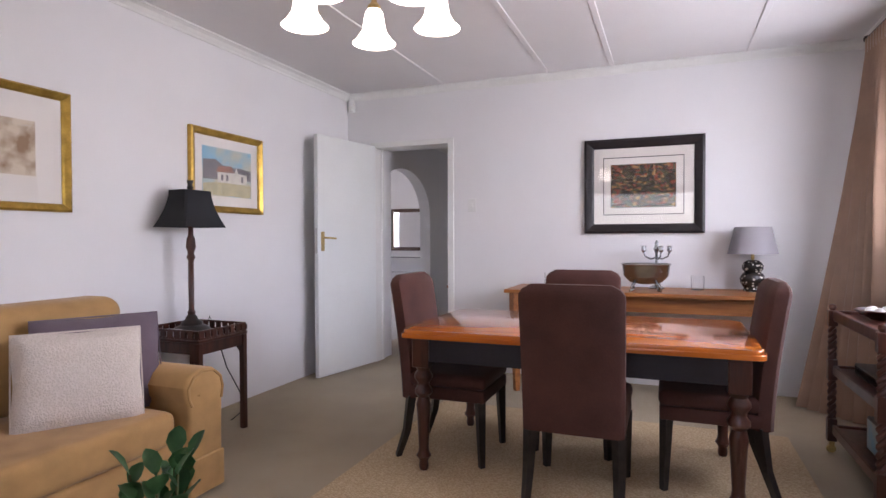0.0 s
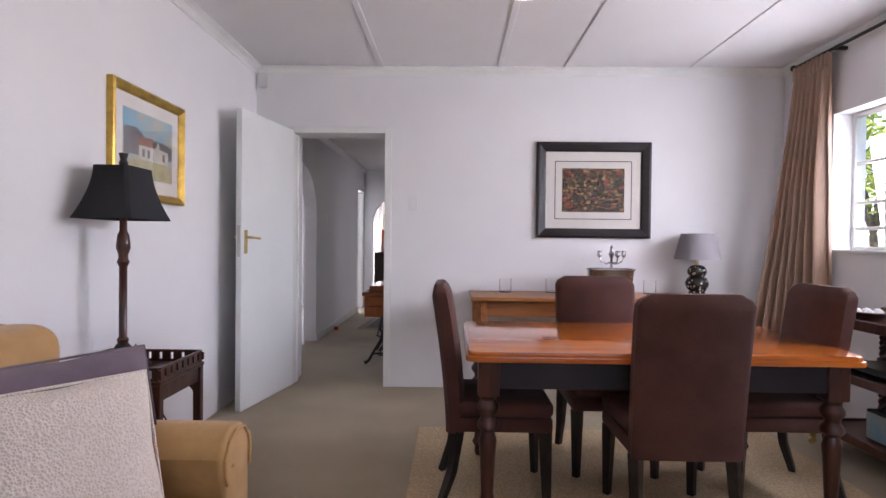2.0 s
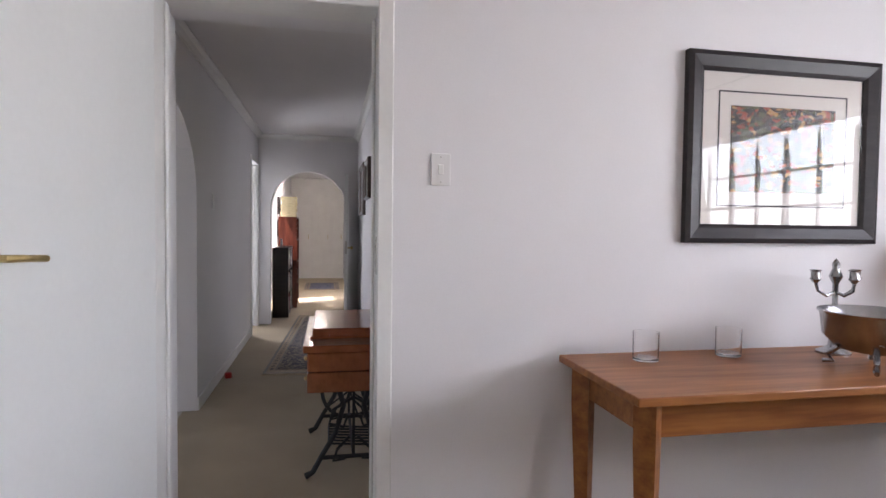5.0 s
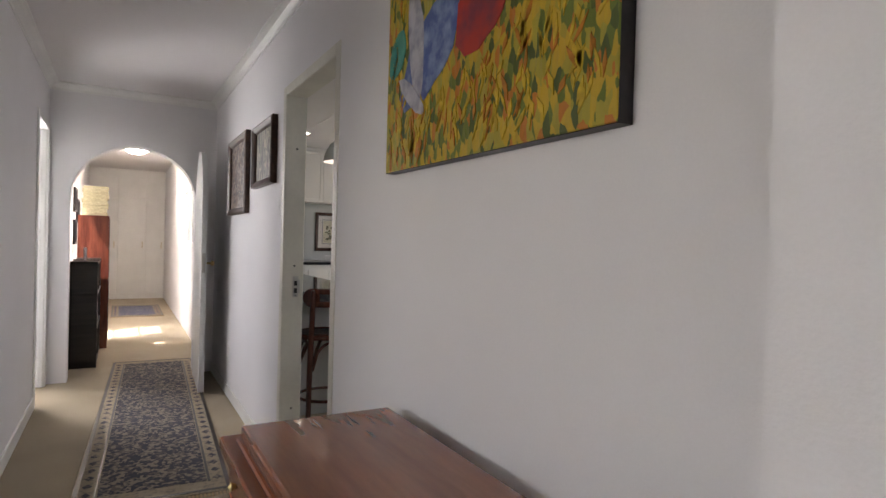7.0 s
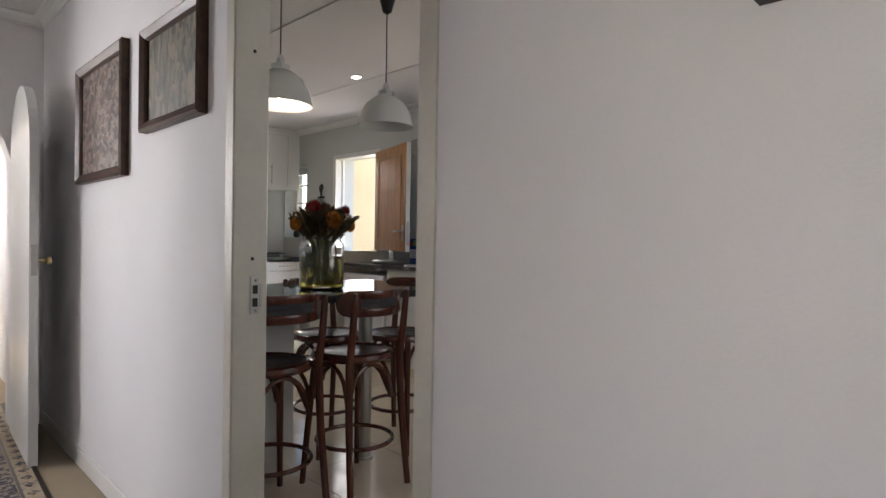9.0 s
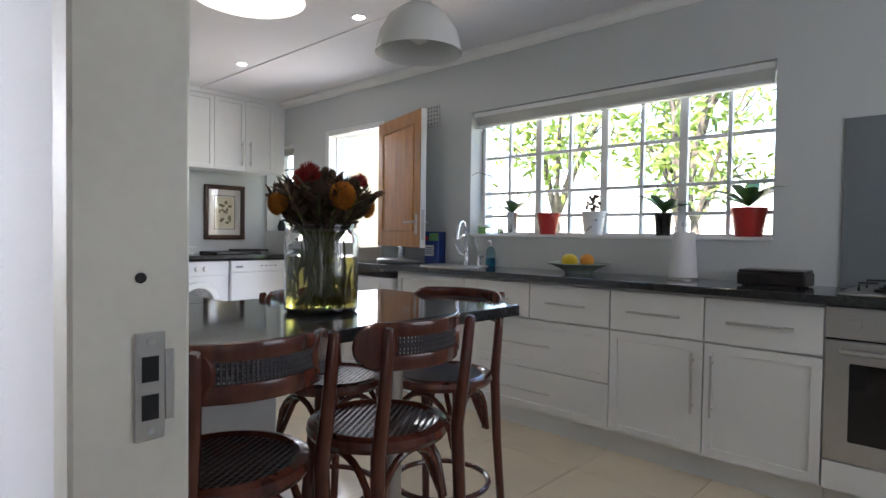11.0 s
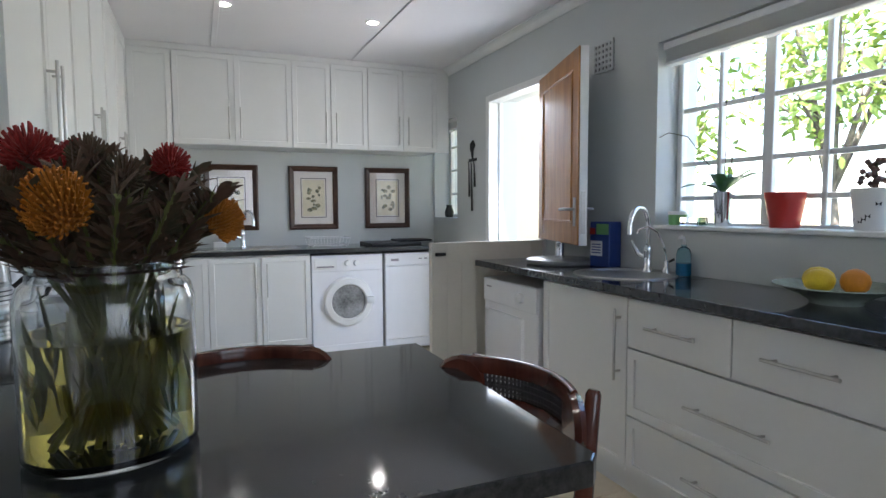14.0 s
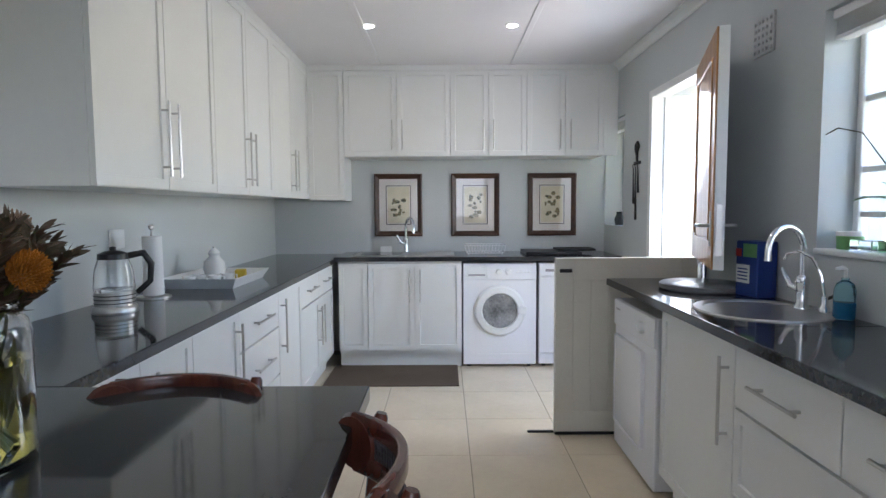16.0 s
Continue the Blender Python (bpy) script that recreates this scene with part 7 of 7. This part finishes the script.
heads.sort(key=lambda h: h[2])
to_cam = lambda a, z, rr=0.16: Vector((rr * math.cos(radians(a)), rr * math.sin(radians(a)), z))
for a, z, rr, r, m, lb in ((-102, 0.285, 0.135, 0.047, M_ORANGE, "orange pincushion flower"), (-178, 0.265, 0.145, 0.038, M_ORANGE, "orange pincushion flower"), (-8, 0.265, 0.145, 0.038, M_ORANGE, "orange pincushion flower"), (75, 0.27, 0.14, 0.038, M_ORANGE, "orange pincushion flower"),
                           (-150, 0.345, 0.085, 0.042, M_REDPETAL, "deep red protea flower"), (-175, 0.335, 0.065, 0.038, M_REDPETAL, "deep red protea flower"), (130, 0.345, 0.06, 0.036, M_REDPETAL, "deep red protea flower"), (-38, 0.335, 0.11, 0.032, M_REDPETAL, "faded red protea flower"),
                           (60, 0.325, 0.10, 0.034, M_PALEPETAL, "faded brown protea flower"), (-70, 0.32, 0.10, 0.034, M_DRYLEAF, "dried dark protea head"), (-125, 0.30, 0.14, 0.032, M_DRYLEAF, "dried dark protea head"), (-105, 0.345, 0.04, 0.034, M_DRYLEAF, "dried dark protea head"), (110, 0.31, 0.13, 0.034, M_PALEPETAL, "faded brown protea flower")):
    p = to_cam(a, z, rr)
    flower_head(p, Vector((p.x, p.y, 0.12)) if m is M_ORANGE else Vector((p.x * 0.5, p.y * 0.5, 0.2)), r * 0.8, m, lb, 260 if m is M_ORANGE else 130, 0.3 if m is M_ORANGE else 0.15)

# pendant lamps
def pendant(x, y, z, label, lit):
    t = thing("pendant_lamp", label, "pendant lamp", (x, y, 0), 0, "pendant lamps over the breakfast bar")
    part("shade", open_lathe(B(), [(0.152, z), (0.150, z + 0.012), (0.136, z + 0.07), (0.105, z + 0.125), (0.06, z + 0.158), (0.045, z + 0.165), (0.043, z + 0.160), (0.058, z + 0.152), (0.102, z + 0.12), (0.132, z + 0.068), (0.146, z + 0.012), (0.152, z)], (0, 0, 0), 40), mk("white_enamel_shade", (0.72, 0.72, 0.70), 0.25, var=0.02, bump=0) if "white_enamel_shade" not in bpy.data.materials else bpy.data.materials["white_enamel_shade"], t, "white enamel dome shade", smooth=True)
    part("collar", lathe(B(), [(0.045, z + 0.163), (0.045, z + 0.19), (0.02, z + 0.195), (0.02, z + 0.215), (0.010, z + 0.24), (0.003, z + 0.245)], (0, 0, 0), 18), M_CHROME, t, smooth=True)
    part("bulb", lathe(B(), [(0, z + 0.03), (0.03, z + 0.045), (0.035, z + 0.075), (0.02, z + 0.115), (0.02, z + 0.155)], (0, 0, 0), 16), glow("lit_bulb", (1.0, 0.93, 0.80), 4.0) if lit else M_CHINA, t, "lit bulb" if lit else "white glass bulb", smooth=True)
    part("cord", tube(B(), [(0, 0, z + 0.24), (0, 0, HK - 0.05)], 0.003, 6), M_BLACKPLASTIC, t)
    part("ceiling_cup", lathe(B(), [(0.004, HK - 0.10), (0.025, HK - 0.085), (0.045, HK - 0.01), (0.045, HK)], (0, 0, 0), 20), M_BLACKPLASTIC, t, smooth=True)
    return t


pendant(-0.20, 7.79, 1.755, "white enamel pendant lamp on a black cord", False)
pendant(-0.82, 7.82, 1.765, "lit white enamel pendant lamp on a black cord", True)


def downlight(x, y):
    t = thing("downlight", "small lit round downlight in the ceiling", "downlight", (x, y, HK), 0, "kitchen downlights")
    part("ring", open_lathe(B(), [(0.048, 0.0), (0.048, -0.004), (0.045, -0.006), (0.034, -0.004), (0.034, 0.0)], (0, 0, 0), 24), M_TRIM, t, smooth=True)
    part("lens", lathe(B(), [(0.0, -0.0035), (0.034, -0.0035), (0.034, -0.001)], (0, 0, 0), 20), M_SPOTGLOW, t)
    return t


for y in (9.19, 10.68):
    for x in (-0.30, 0.63):
        downlight(x, y)

# roller blinds
for y0, y1, ztop, drop in ((7.12, 9.10, 2.022, 0.11), (11.51, 12.02, 2.028, 0.10)):
    t = thing("window_blind", "white slatted blind drawn up under the lintel", "blind", (KR + 0.055, (y0 + y1) / 2, 0), 0, "kitchen blinds")
    w = (y1 - y0) / 2
    part("head_rail", boxm(-0.035, 0.035, -w, w, ztop - 0.035, ztop, 0.003, 1), M_WHITEPLASTIC, t)
    n = 9
    for k in range(n):
        z = ztop - 0.04 - k * (drop - 0.05) / n
        part("slat", boxm(-0.028, 0.028, -w + 0.01, w - 0.01, z - 0.0022, z, 0.001, 1), M_WHITEPLASTIC, t)
    part("bottom_rail", boxm(-0.028, 0.028, -w + 0.005, w - 0.005, ztop - drop, ztop - drop + 0.016, 0.004, 1), M_WHITEPLASTIC, t)

# air brick
vent = thing("air_vent", "white pierced air vent high on the wall", "vent", (KR, 9.52, 2.055), -90)
bm = B()
for k in range(6):
    box(bm, -0.085 + k * 0.031, -0.085 + k * 0.031 + 0.014, -0.01, 0, -0.085, 0.085)
    box(bm, -0.085, 0.084, -0.0095, 0, -0.085 + k * 0.031, -0.085 + k * 0.031 + 0.014)
part("grille", bm, M_KWALL, vent)
part("backing", boxm(-0.085, 0.084, -0.002, 0, -0.085, 0.084), M_BLACKPLASTIC, vent)

# things on the sill
SZ = 1.135
def pot(name, label, x, y, r0, r1, h, material, rim=True):
    t = thing(name, label, "plant pot", (x, y, SZ))
    prof = [(r0, 0), (r1 * 0.97, h * 0.82), (r1, h * 0.82), (r1 * 1.02, h), (r1 * 0.93, h), (r1 * 0.88, h * 0.85), (0, h * 0.84)] if rim else [(r0, 0), (r1, h), (r1 * 0.94, h), (r1 * 0.9, h * 0.85), (0, h * 0.84)]
    part("pot", lathe(B(), prof, (0, 0, 0), 28), material, t, smooth=True)
    return t


M_REDPOT = mk("red_glazed_pot", (0.42, 0.025, 0.02), 0.3, var=0.1)
M_ORCHIDLEAF = mk("orchid_leaf", (0.11, 0.25, 0.06), 0.35, var=0.25, scale=12)
M_SPIKE = mk("dry_flower_spike", (0.10, 0.09, 0.05), 0.7)


def orchid(t, h, leaves, length, spikes, seed):
    r = random.Random(seed)
    for k in range(leaves):
        a = k * 2.4 + seed
        bm = B()
        leaf_mesh(bm, (0, 0, h), (math.cos(a) * 0.6, math.sin(a), 0.55 + 0.7 * r.random()), length * r.uniform(1.0, 1.4), 0.07, 0.4, 0.3 * (r.random() - 0.5))
        bmesh.ops.solidify(bm, geom=bm.faces[:], thickness=0.002)
        part("leaf", bm, M_ORCHIDLEAF, t, smooth=True)
    for pts in spikes:
        part("flower_spike", tube(B(), pts, [0.003] + [0.0022] * (len(pts) - 2) + [0.0015], 6), M_SPIKE, t, smooth=True)
        part("bud", lathe(B(), [(0, -0.008), (0.006, 0), (0, 0.01)], pts[-1], 8), M_SPIKE, t)


o = pot("orchid", "leggy orchid in a polished silver pot", 1.73, 8.80, 0.036, 0.046, 0.155, M_CHROME, False)
orchid(o, 0.15, 8, 0.19, [[(0, 0, 0.13), (-0.03, 0.06, 0.28), (-0.06, 0.16, 0.42), (-0.08, 0.26, 0.45), (-0.10, 0.34, 0.42)], [(0, 0, 0.13), (0.0, -0.04, 0.30), (-0.01, -0.10, 0.45), (-0.01, -0.16, 0.58)], [(0, 0, 0.13), (0, -0.005, 0.35), (0.0, 0.0, 0.56)]], 1)
pot("red_plant_pot", "empty red glazed plant pot on the sill", 1.73, 8.50, 0.055, 0.076, 0.145, M_REDPOT)
o = pot("succulent_pot", "white pot with dark butterflies and a succulent", 1.73, 8.16, 0.06, 0.076, 0.15, M_CHINA, False)
r = random.Random(4)
for k in range(16):
    a, z = r.uniform(0, 6.28), r.uniform(0.02, 0.13)
    rr = 0.0615 + 0.016 * z / 0.15
    c, s = math.cos(a), math.sin(a)
    bm = B()
    for sg in (-1, 1):
        v = [bm.verts.new((rr * math.cos(a + d) , rr * math.sin(a + d), z + e)) for d, e in ((0, 0), (sg * 0.13, 0.008), (sg * 0.11, -0.006))]
        bm.faces.new(v)
    part("butterfly", bm, M_BLACKPLASTIC, o)
for k in range(26):
    a, rr, z = r.uniform(0, 6.28), r.uniform(0, 0.045), r.uniform(0.15, 0.25)
    bm = lathe(B(), [(0, -0.012), (0.012, 0), (0.008, 0.01), (0, 0.014)], (rr * math.cos(a), rr * math.sin(a), z), 8)
    part("leaf", bm, mk("plum_succulent", (0.22, 0.13, 0.10), 0.5, var=0.3) if k == 0 else bpy.data.materials["plum_succulent"], o, smooth=True)
part("stem", lathe(B(), [(0.006, 0.12), (0.005, 0.24)], (0, 0, 0), 8), M_SPIKE, o)
o = pot("orchid", "orchid with twiggy spikes in a dark glass jar", 1.73, 7.71, 0.04, 0.05, 0.13, M_DARKGLASS, False)
orchid(o, 0.13, 8, 0.20, [[(0, 0, 0.12), (0, 0.04, 0.3), (-0.02, 0.10, 0.52)], [(0, 0, 0.12), (0.01, -0.02, 0.32), (0.0, 0.02, 0.55)], [(0, 0, 0.12), (0, -0.05, 0.26), (0, -0.04, 0.42)]], 2)
o = pot("orchid", "broad-leaved orchid in a red glazed pot", 1.73, 7.25, 0.065, 0.088, 0.155, M_REDPOT)
orchid(o, 0.16, 9, 0.24, [[(0, 0, 0.12), (0, 0.05, 0.3), (-0.02, 0.11, 0.5)]], 3)
tub = thing("cream_tub", "small green and white tub on the sill", "tub", (1.70, 9.04, SZ))
part("tub", lathe(B(), [(0.042, 0), (0.044, 0.05), (0.0, 0.05)], (0, 0, 0), 24), mk("green_label", (0.20, 0.45, 0.16), 0.5), tub, smooth=True)
part("lid", lathe(B(), [(0.046, 0.05), (0.046, 0.066), (0.0, 0.067)], (0, 0, 0), 24), M_WHITEPLASTIC, tub, smooth=True)
tin = thing("glass_box", "small clear box on the window sill", "box", (1.70, 8.94, SZ))
part("box", boxm(-0.035, 0.035, -0.055, 0.055, 0, 0.04, 0.003, 1), M_GLASS, tin)
vs = thing("small_jug", "small dark jug on the narrow window sill", "jug", (1.70, 11.86, 1.14))
part("jug", lathe(B(), [(0.035, 0), (0.045, 0.05), (0.025, 0.10), (0.03, 0.115), (0.022, 0.112), (0, 0.08)], (0, 0, 0), 20), M_IRON, vs, smooth=True)

# fruit plate
plate_ = thing("fruit_plate", "wide green-rimmed plate of fruit", "plate", (1.43, 8.09, CT))
M_GLAZE = mk("green_grey_glaze", (0.40, 0.47, 0.40), 0.2, var=0.2, scale=10, bump=0)
part("plate", lathe(B(), [(0.075, 0), (0.08, 0.012), (0.11, 0.03), (0.165, 0.052), (0.185, 0.058), (0.184, 0.062), (0.16, 0.056), (0.10, 0.034), (0.0, 0.026)], (0, 0, 0), 40), M_GLAZE, plate_, smooth=True)
for nm, x, y, rr, m, lb in (("lemon", 0.0, 0.06, 0.042, mk("lemon_peel", (0.72, 0.50, 0.02), 0.45, fine=120, bump=0.3), "yellow lemon on the fruit plate"), ("lemon", -0.03, 0.035, 0.04, bpy.data.materials["lemon_peel"], "yellow lemon on the fruit plate"), ("orange", 0.01, -0.05, 0.043, mk("orange_peel", (0.70, 0.26, 0.02), 0.45, fine=120, bump=0.3), "orange on the fruit plate")):
    t = thing(nm, lb, "fruit", (1.43 + x * 1.2, 8.09 + y, CT + 0.032), 0, "fruit on the plate")
    k = 1.25 if nm == "lemon" else 1.0
    bm = lathe(B(), [(0, 0), (rr * 0.5, rr * 0.13), (rr * 0.87, rr * 0.5), (rr, rr), (rr * 0.87, rr * 1.5), (rr * 0.5, rr * 1.87), (0, rr * 2)], (0, 0, 0), 20)
    bmesh.ops.scale(bm, vec=(1, k, 1), verts=bm.verts[:])
    part("peel", bm, m, t, smooth=True)

# wooden box, hob, splashback
wb = thing("knife_box", "dark wooden box on the worktop", "box", (1.42, 7.045, CT))
part("box", boxm(-0.10, 0.10, -0.14, 0.14, 0.006, 0.065, 0.008, 2), M_BLACKWOOD, wb)
part("lid", boxm(-0.095, 0.095, -0.135, 0.135, 0.065, 0.078, 0.006, 2), M_BLACKWOOD, wb)
for sx in (-0.07, 0.07):
    for sy in (-0.11, 0.11):
        part("foot", boxm(sx - 0.01, sx + 0.01, sy - 0.01, sy + 0.01, 0, 0.006), M_BLACKPLASTIC, wb)
hob = thing("gas_hob", "stainless steel gas hob with black grates", "hob", (1.38, 6.47, CT))
part("plate", boxm(-0.245, 0.235, -0.29, 0.29, 0, 0.012, 0.004, 2), M_STEEL, hob)
for sx in (-0.11, 0.11):
    for sy in (-0.14, 0.14):
        part("burner", lathe(B(), [(0.045, 0.012), (0.045, 0.022), (0.03, 0.026), (0.03, 0.034), (0, 0.035)], (sx, sy, 0), 20), M_BLACKPLASTIC, hob, smooth=True)
        bm = B()
        for a in range(0, 360, 90):
            c, s = math.cos(radians(a)), math.sin(radians(a))
            tube(bm, [(sx + 0.095 * c, sy + 0.095 * s, 0.012), (sx + 0.095 * c, sy + 0.095 * s, 0.045), (sx + 0.03 * c, sy + 0.03 * s, 0.047)], 0.005, 6)
        part("grate", bm, M_IRON, hob)
for k in range(4):
    part("knob", lathe(B(), [(0.018, 0.012), (0.016, 0.032), (0, 0.033)], (-0.21, -0.12 + k * 0.08, 0), 14), M_BLACKPLASTIC, hob, smooth=True)
sp = thing("splashback", "grey glass splashback behind the hob", "splashback", (KR - 0.009, 6.47, CT + 0.002))
part("glass_panel", boxm(-0.004, 0.008, -0.35, 0.35, 0, 0.78, 0.001, 1), M_GREYGLASS, sp)

# turntable, detergent, soap
tt = thing("round_board", "round grey stone board on the worktop", "board", (1.42, 9.63, CT))
part("board", lathe(B(), [(0.185, 0), (0.195, 0.008), (0.195, 0.024), (0.185, 0.03), (0.0, 0.03)], (0, 0, 0), 40), mk("grey_stone_board", (0.20, 0.21, 0.22), 0.3, var=0.2, scale=12), tt, smooth=True)
ts = thing("steel_canister", "slim polished steel canister", "canister", (1.43, 9.65, CT + 0.03))
part("canister", lathe(B(), [(0.028, 0), (0.028, 0.088), (0.02, 0.095), (0, 0.095)], (0, 0, 0), 20), M_CHROME, ts, smooth=True)
dt = thing("detergent_box", "blue washing powder box with coloured print", "packet", (1.55, 9.40, CT), 12)
dt.scale = (1, 1, 1.15)
M_BLUECARD = mk("blue_card", (0.015, 0.045, 0.22), 0.4, var=0.1)
part("carton", boxm(-0.05, 0.05, -0.066, 0.066, 0, 0.21, 0.004, 1), M_BLUECARD, dt)
for x0, z0, z1, m in ((-0.06, 0.15, 0.20, "green_label"), (-0.02, 0.05, 0.12, "white_plastic")):
    part("printed_panel", boxm(-0.0515, -0.0495, x0, x0 + 0.08, z0, z1), bpy.data.materials[m], dt)
for k in range(4):
    part("print_line", boxm(-0.053, -0.0515, -0.01, 0.05, 0.062 + k * 0.013, 0.067 + k * 0.013), M_BLUECARD, dt)
part("red_patch", boxm(-0.0515, -0.0495, 0.03, 0.065, 0.15, 0.18), M_REDPOT, dt)
sb = thing("soap_bottle", "clear pump bottle of blue dish soap", "bottle", (1.57, 8.87, CT))
part("bottle", lathe(B(), [(0.03, 0), (0.034, 0.01), (0.034, 0.10), (0.026, 0.125), (0.012, 0.135), (0.012, 0.145), (0, 0.145)], (0, 0, 0), 20), glass("soap_plastic", (0.45, 0.75, 0.85), 0.05, 1.35), sb, smooth=True)
part("soap", lathe(B(), [(0.03, 0.003), (0.0315, 0.01), (0.0315, 0.06), (0, 0.06)], (0, 0, 0), 20), mk("blue_soap", (0.03, 0.22, 0.42), 0.2, bump=0), sb, smooth=True)
part("pump", tube(B(), [(0, 0, 0.14), (0, 0, 0.175), (-0.012, 0, 0.18), (-0.035, 0, 0.176)], [0.006, 0.006, 0.008, 0.005], 8), M_WHITEPLASTIC, sb, smooth=True)

# key rack by the back door
kr = thing("key_rack", "dark iron hook rack hung with tools", "hook rack", (KR, 11.18, 1.62), -90)
bm = B()
box(bm, -0.07, 0.07, -0.008, 0, -0.01, 0.012)
tube(bm, [(0, -0.006, 0.01), (0.0, -0.006, 0.08), (0.03, -0.006, 0.12), (0.01, -0.006, 0.15), (-0.02, -0.006, 0.13), (-0.03, -0.006, 0.09), (-0.01, -0.006, 0.05)], [0.008, 0.014, 0.016, 0.012, 0.014, 0.01, 0.006], 8)
part("rack", bm, M_IRON, kr, smooth=True)
for k, l in enumerate((0.30, 0.42, 0.22)):
    x = -0.05 + k * 0.05
    part("hanging_tool", tube(B(), [(x, -0.006, -0.005), (x, -0.022, -0.015), (x, -0.016, -0.04), (x, -0.012, -l)], [0.003, 0.003, 0.004, 0.009], 8), M_IRON, kr, smooth=True)
mat_ = thing("floor_mat", "brown flat-woven kitchen mat on the tiles", "mat", (-0.21, 11.29, 0))
part("mat", boxm(-0.50, 0.50, -0.30, 0.29, 0, 0.009, 0.003, 1), mk("brown_mat", (0.12, 0.085, 0.06), 0.95, var=0.1, fine=300, bump=0.6), mat_)
ds = thing("door_stop", "thin black door stop on the tiles", "door stop", (0.74, 10.13, 0))
part("bar", boxm(-0.08, 0.09, -0.008, 0.008, 0, 0.014, 0.004, 1), M_BLACKPLASTIC, ds)

# ---- the garden ----
structure("wall_yard", boxm(KR + 0.26, 3.3, 10.98, 11.2, -0.16, 2.7), M_CREAMWALL, "cream plastered wall beside the back door", "wall")
structure("wall_boundary", boxm(12.5, 12.7, -2.0, 24.0, -0.16, 1.2), M_CREAMWALL, "pale plastered garden boundary wall", "wall")
M_GARDENLEAF = mk("sunlit_leaf", (0.12, 0.20, 0.04), 0.5, var=0.35, scale=2.5, col2=(0.22, 0.26, 0.05))
M_BARK = mk("grey_bark", (0.16, 0.13, 0.10), 0.9, var=0.3, scale=6, fine=50, bump=0.8)


def tree(x, y, h, spread, seed, n):
    t = thing("garden_tree", "leafy garden tree with forked grey trunk", "tree", (x, y, -0.16), 0, "garden trees")
    r = random.Random(seed)
    bm, lv = B(), B()
    fork = Vector((r.uniform(-0.2, 0.2), r.uniform(-0.2, 0.2), h * 0.32))
    tube(bm, [(0, 0, 0), fork * 0.5 + Vector((0.08, 0, 0)), fork], [0.13, 0.10, 0.085], 10)
    ends = []
    for k in range(7):
        a = k * 2.4 + seed
        e = Vector((spread * 0.8 * math.cos(a) * r.uniform(0.5, 1), spread * 0.8 * math.sin(a) * r.uniform(0.5, 1), h * r.uniform(0.55, 0.98)))
        m = fork.lerp(e, 0.5) + Vector((0, 0, 0.25))
        tube(bm, [fork, m, e], [0.06, 0.04, 0.015], 7)
        ends += [m, e, fork.lerp(e, 0.75)]
        for q in range(2):
            f = e + Vector((r.uniform(-0.6, 0.6), r.uniform(-0.6, 0.6), r.uniform(-0.4, 0.3)))
            tube(bm, [m, f], [0.025, 0.008], 5)
            ends.append(f)
    for i in range(n):
        c = r.choice(ends)
        p = c + Vector((r.gauss(0, 0.32), r.gauss(0, 0.32), r.gauss(0, 0.26)))
        d = Vector((r.uniform(-1, 1), r.uniform(-1, 1), r.uniform(-0.7, 0.4)))
        leaf_mesh(lv, p, d, r.uniform(0.14, 0.26), r.uniform(0.06, 0.10), 0.2, r.uniform(0, 3))
    part("trunk", bm, M_BARK, t, smooth=True)
    tagged(part("crown", lv, M_GARDENLEAF, t, "sunlit yellow-green leaves"), kind="stuff")
    return t


for x, y, h, s, sd, n in ((7.4, 9.6, 4.6, 1.4, 1, 800), (8.4, 12.6, 5.0, 1.6, 2, 1100), (9.2, 7.6, 4.2, 1.5, 3, 800), (7.6, 15.4, 4.8, 1.6, 4, 1000), (10.5, 10.6, 5.0, 1.7, 6, 800)):
    tree(x, y, h, s, sd, n)
shr = random.Random(8)
for k in range(5):
    t = thing("garden_shrub", "low green garden shrub", "shrub", (6.8 + shr.random(), 6.5 + k * 1.8, -0.16), 0, "garden shrubs")
    lv, tw = B(), B()
    for i in range(260):
        a, e = shr.uniform(0, 6.28), shr.uniform(0.1, 1.4)
        p = Vector((0.5 * math.cos(a) * math.cos(e), 0.5 * math.sin(a) * math.cos(e), 0.25 + 0.75 * math.sin(e))) * shr.uniform(0.6, 1)
        leaf_mesh(lv, p, (math.cos(a), math.sin(a), 0.6), 0.16, 0.05, 0.3, shr.uniform(0, 3))
    for i in range(8):
        a = i * 0.8
        tube(tw, [(0, 0, 0), (0.3 * math.cos(a), 0.3 * math.sin(a), 0.6)], [0.015, 0.006], 5)
    part("twig", tw, M_BARK, t)
    tagged(part("leafage", lv, M_GARDENLEAF, t), kind="stuff")

# ---- kitchen floor tiles ----
TS, GAP = 0.52, 0.004
mesh = None
for i in range(-4, 4):
    for j in range(0, 14):
        x0, y0 = 0.316 + i * TS, 4.628 + j * TS
        x1, y1 = x0 + TS, y0 + TS
        if x1 < KL - 0.05 or x0 > KR or y1 < KN or y0 > KE:
            continue
        cx0, cx1, cy0, cy1 = max(x0, KL - 0.05), min(x1, KR), max(y0, KN), min(y1, KE)
        whole = (cx0, cx1, cy0, cy1) == (x0, x1, y0, y1)
        if whole and mesh:
            tile = new("tile", mesh)
            tile.parent = kitchen_floor
        else:
            w, d = (cx1 - cx0) / 2 - GAP / 2, (cy1 - cy0) / 2 - GAP / 2
            tile = part("tile", boxm(-w, w, -d, d, -0.004, 0.0, 0.0008, 1), M_TILE, kitchen_floor)
            if whole:
                mesh = tile.data
        tile.location = ((cx0 + cx1) / 2, (cy0 + cy1) / 2, 0)
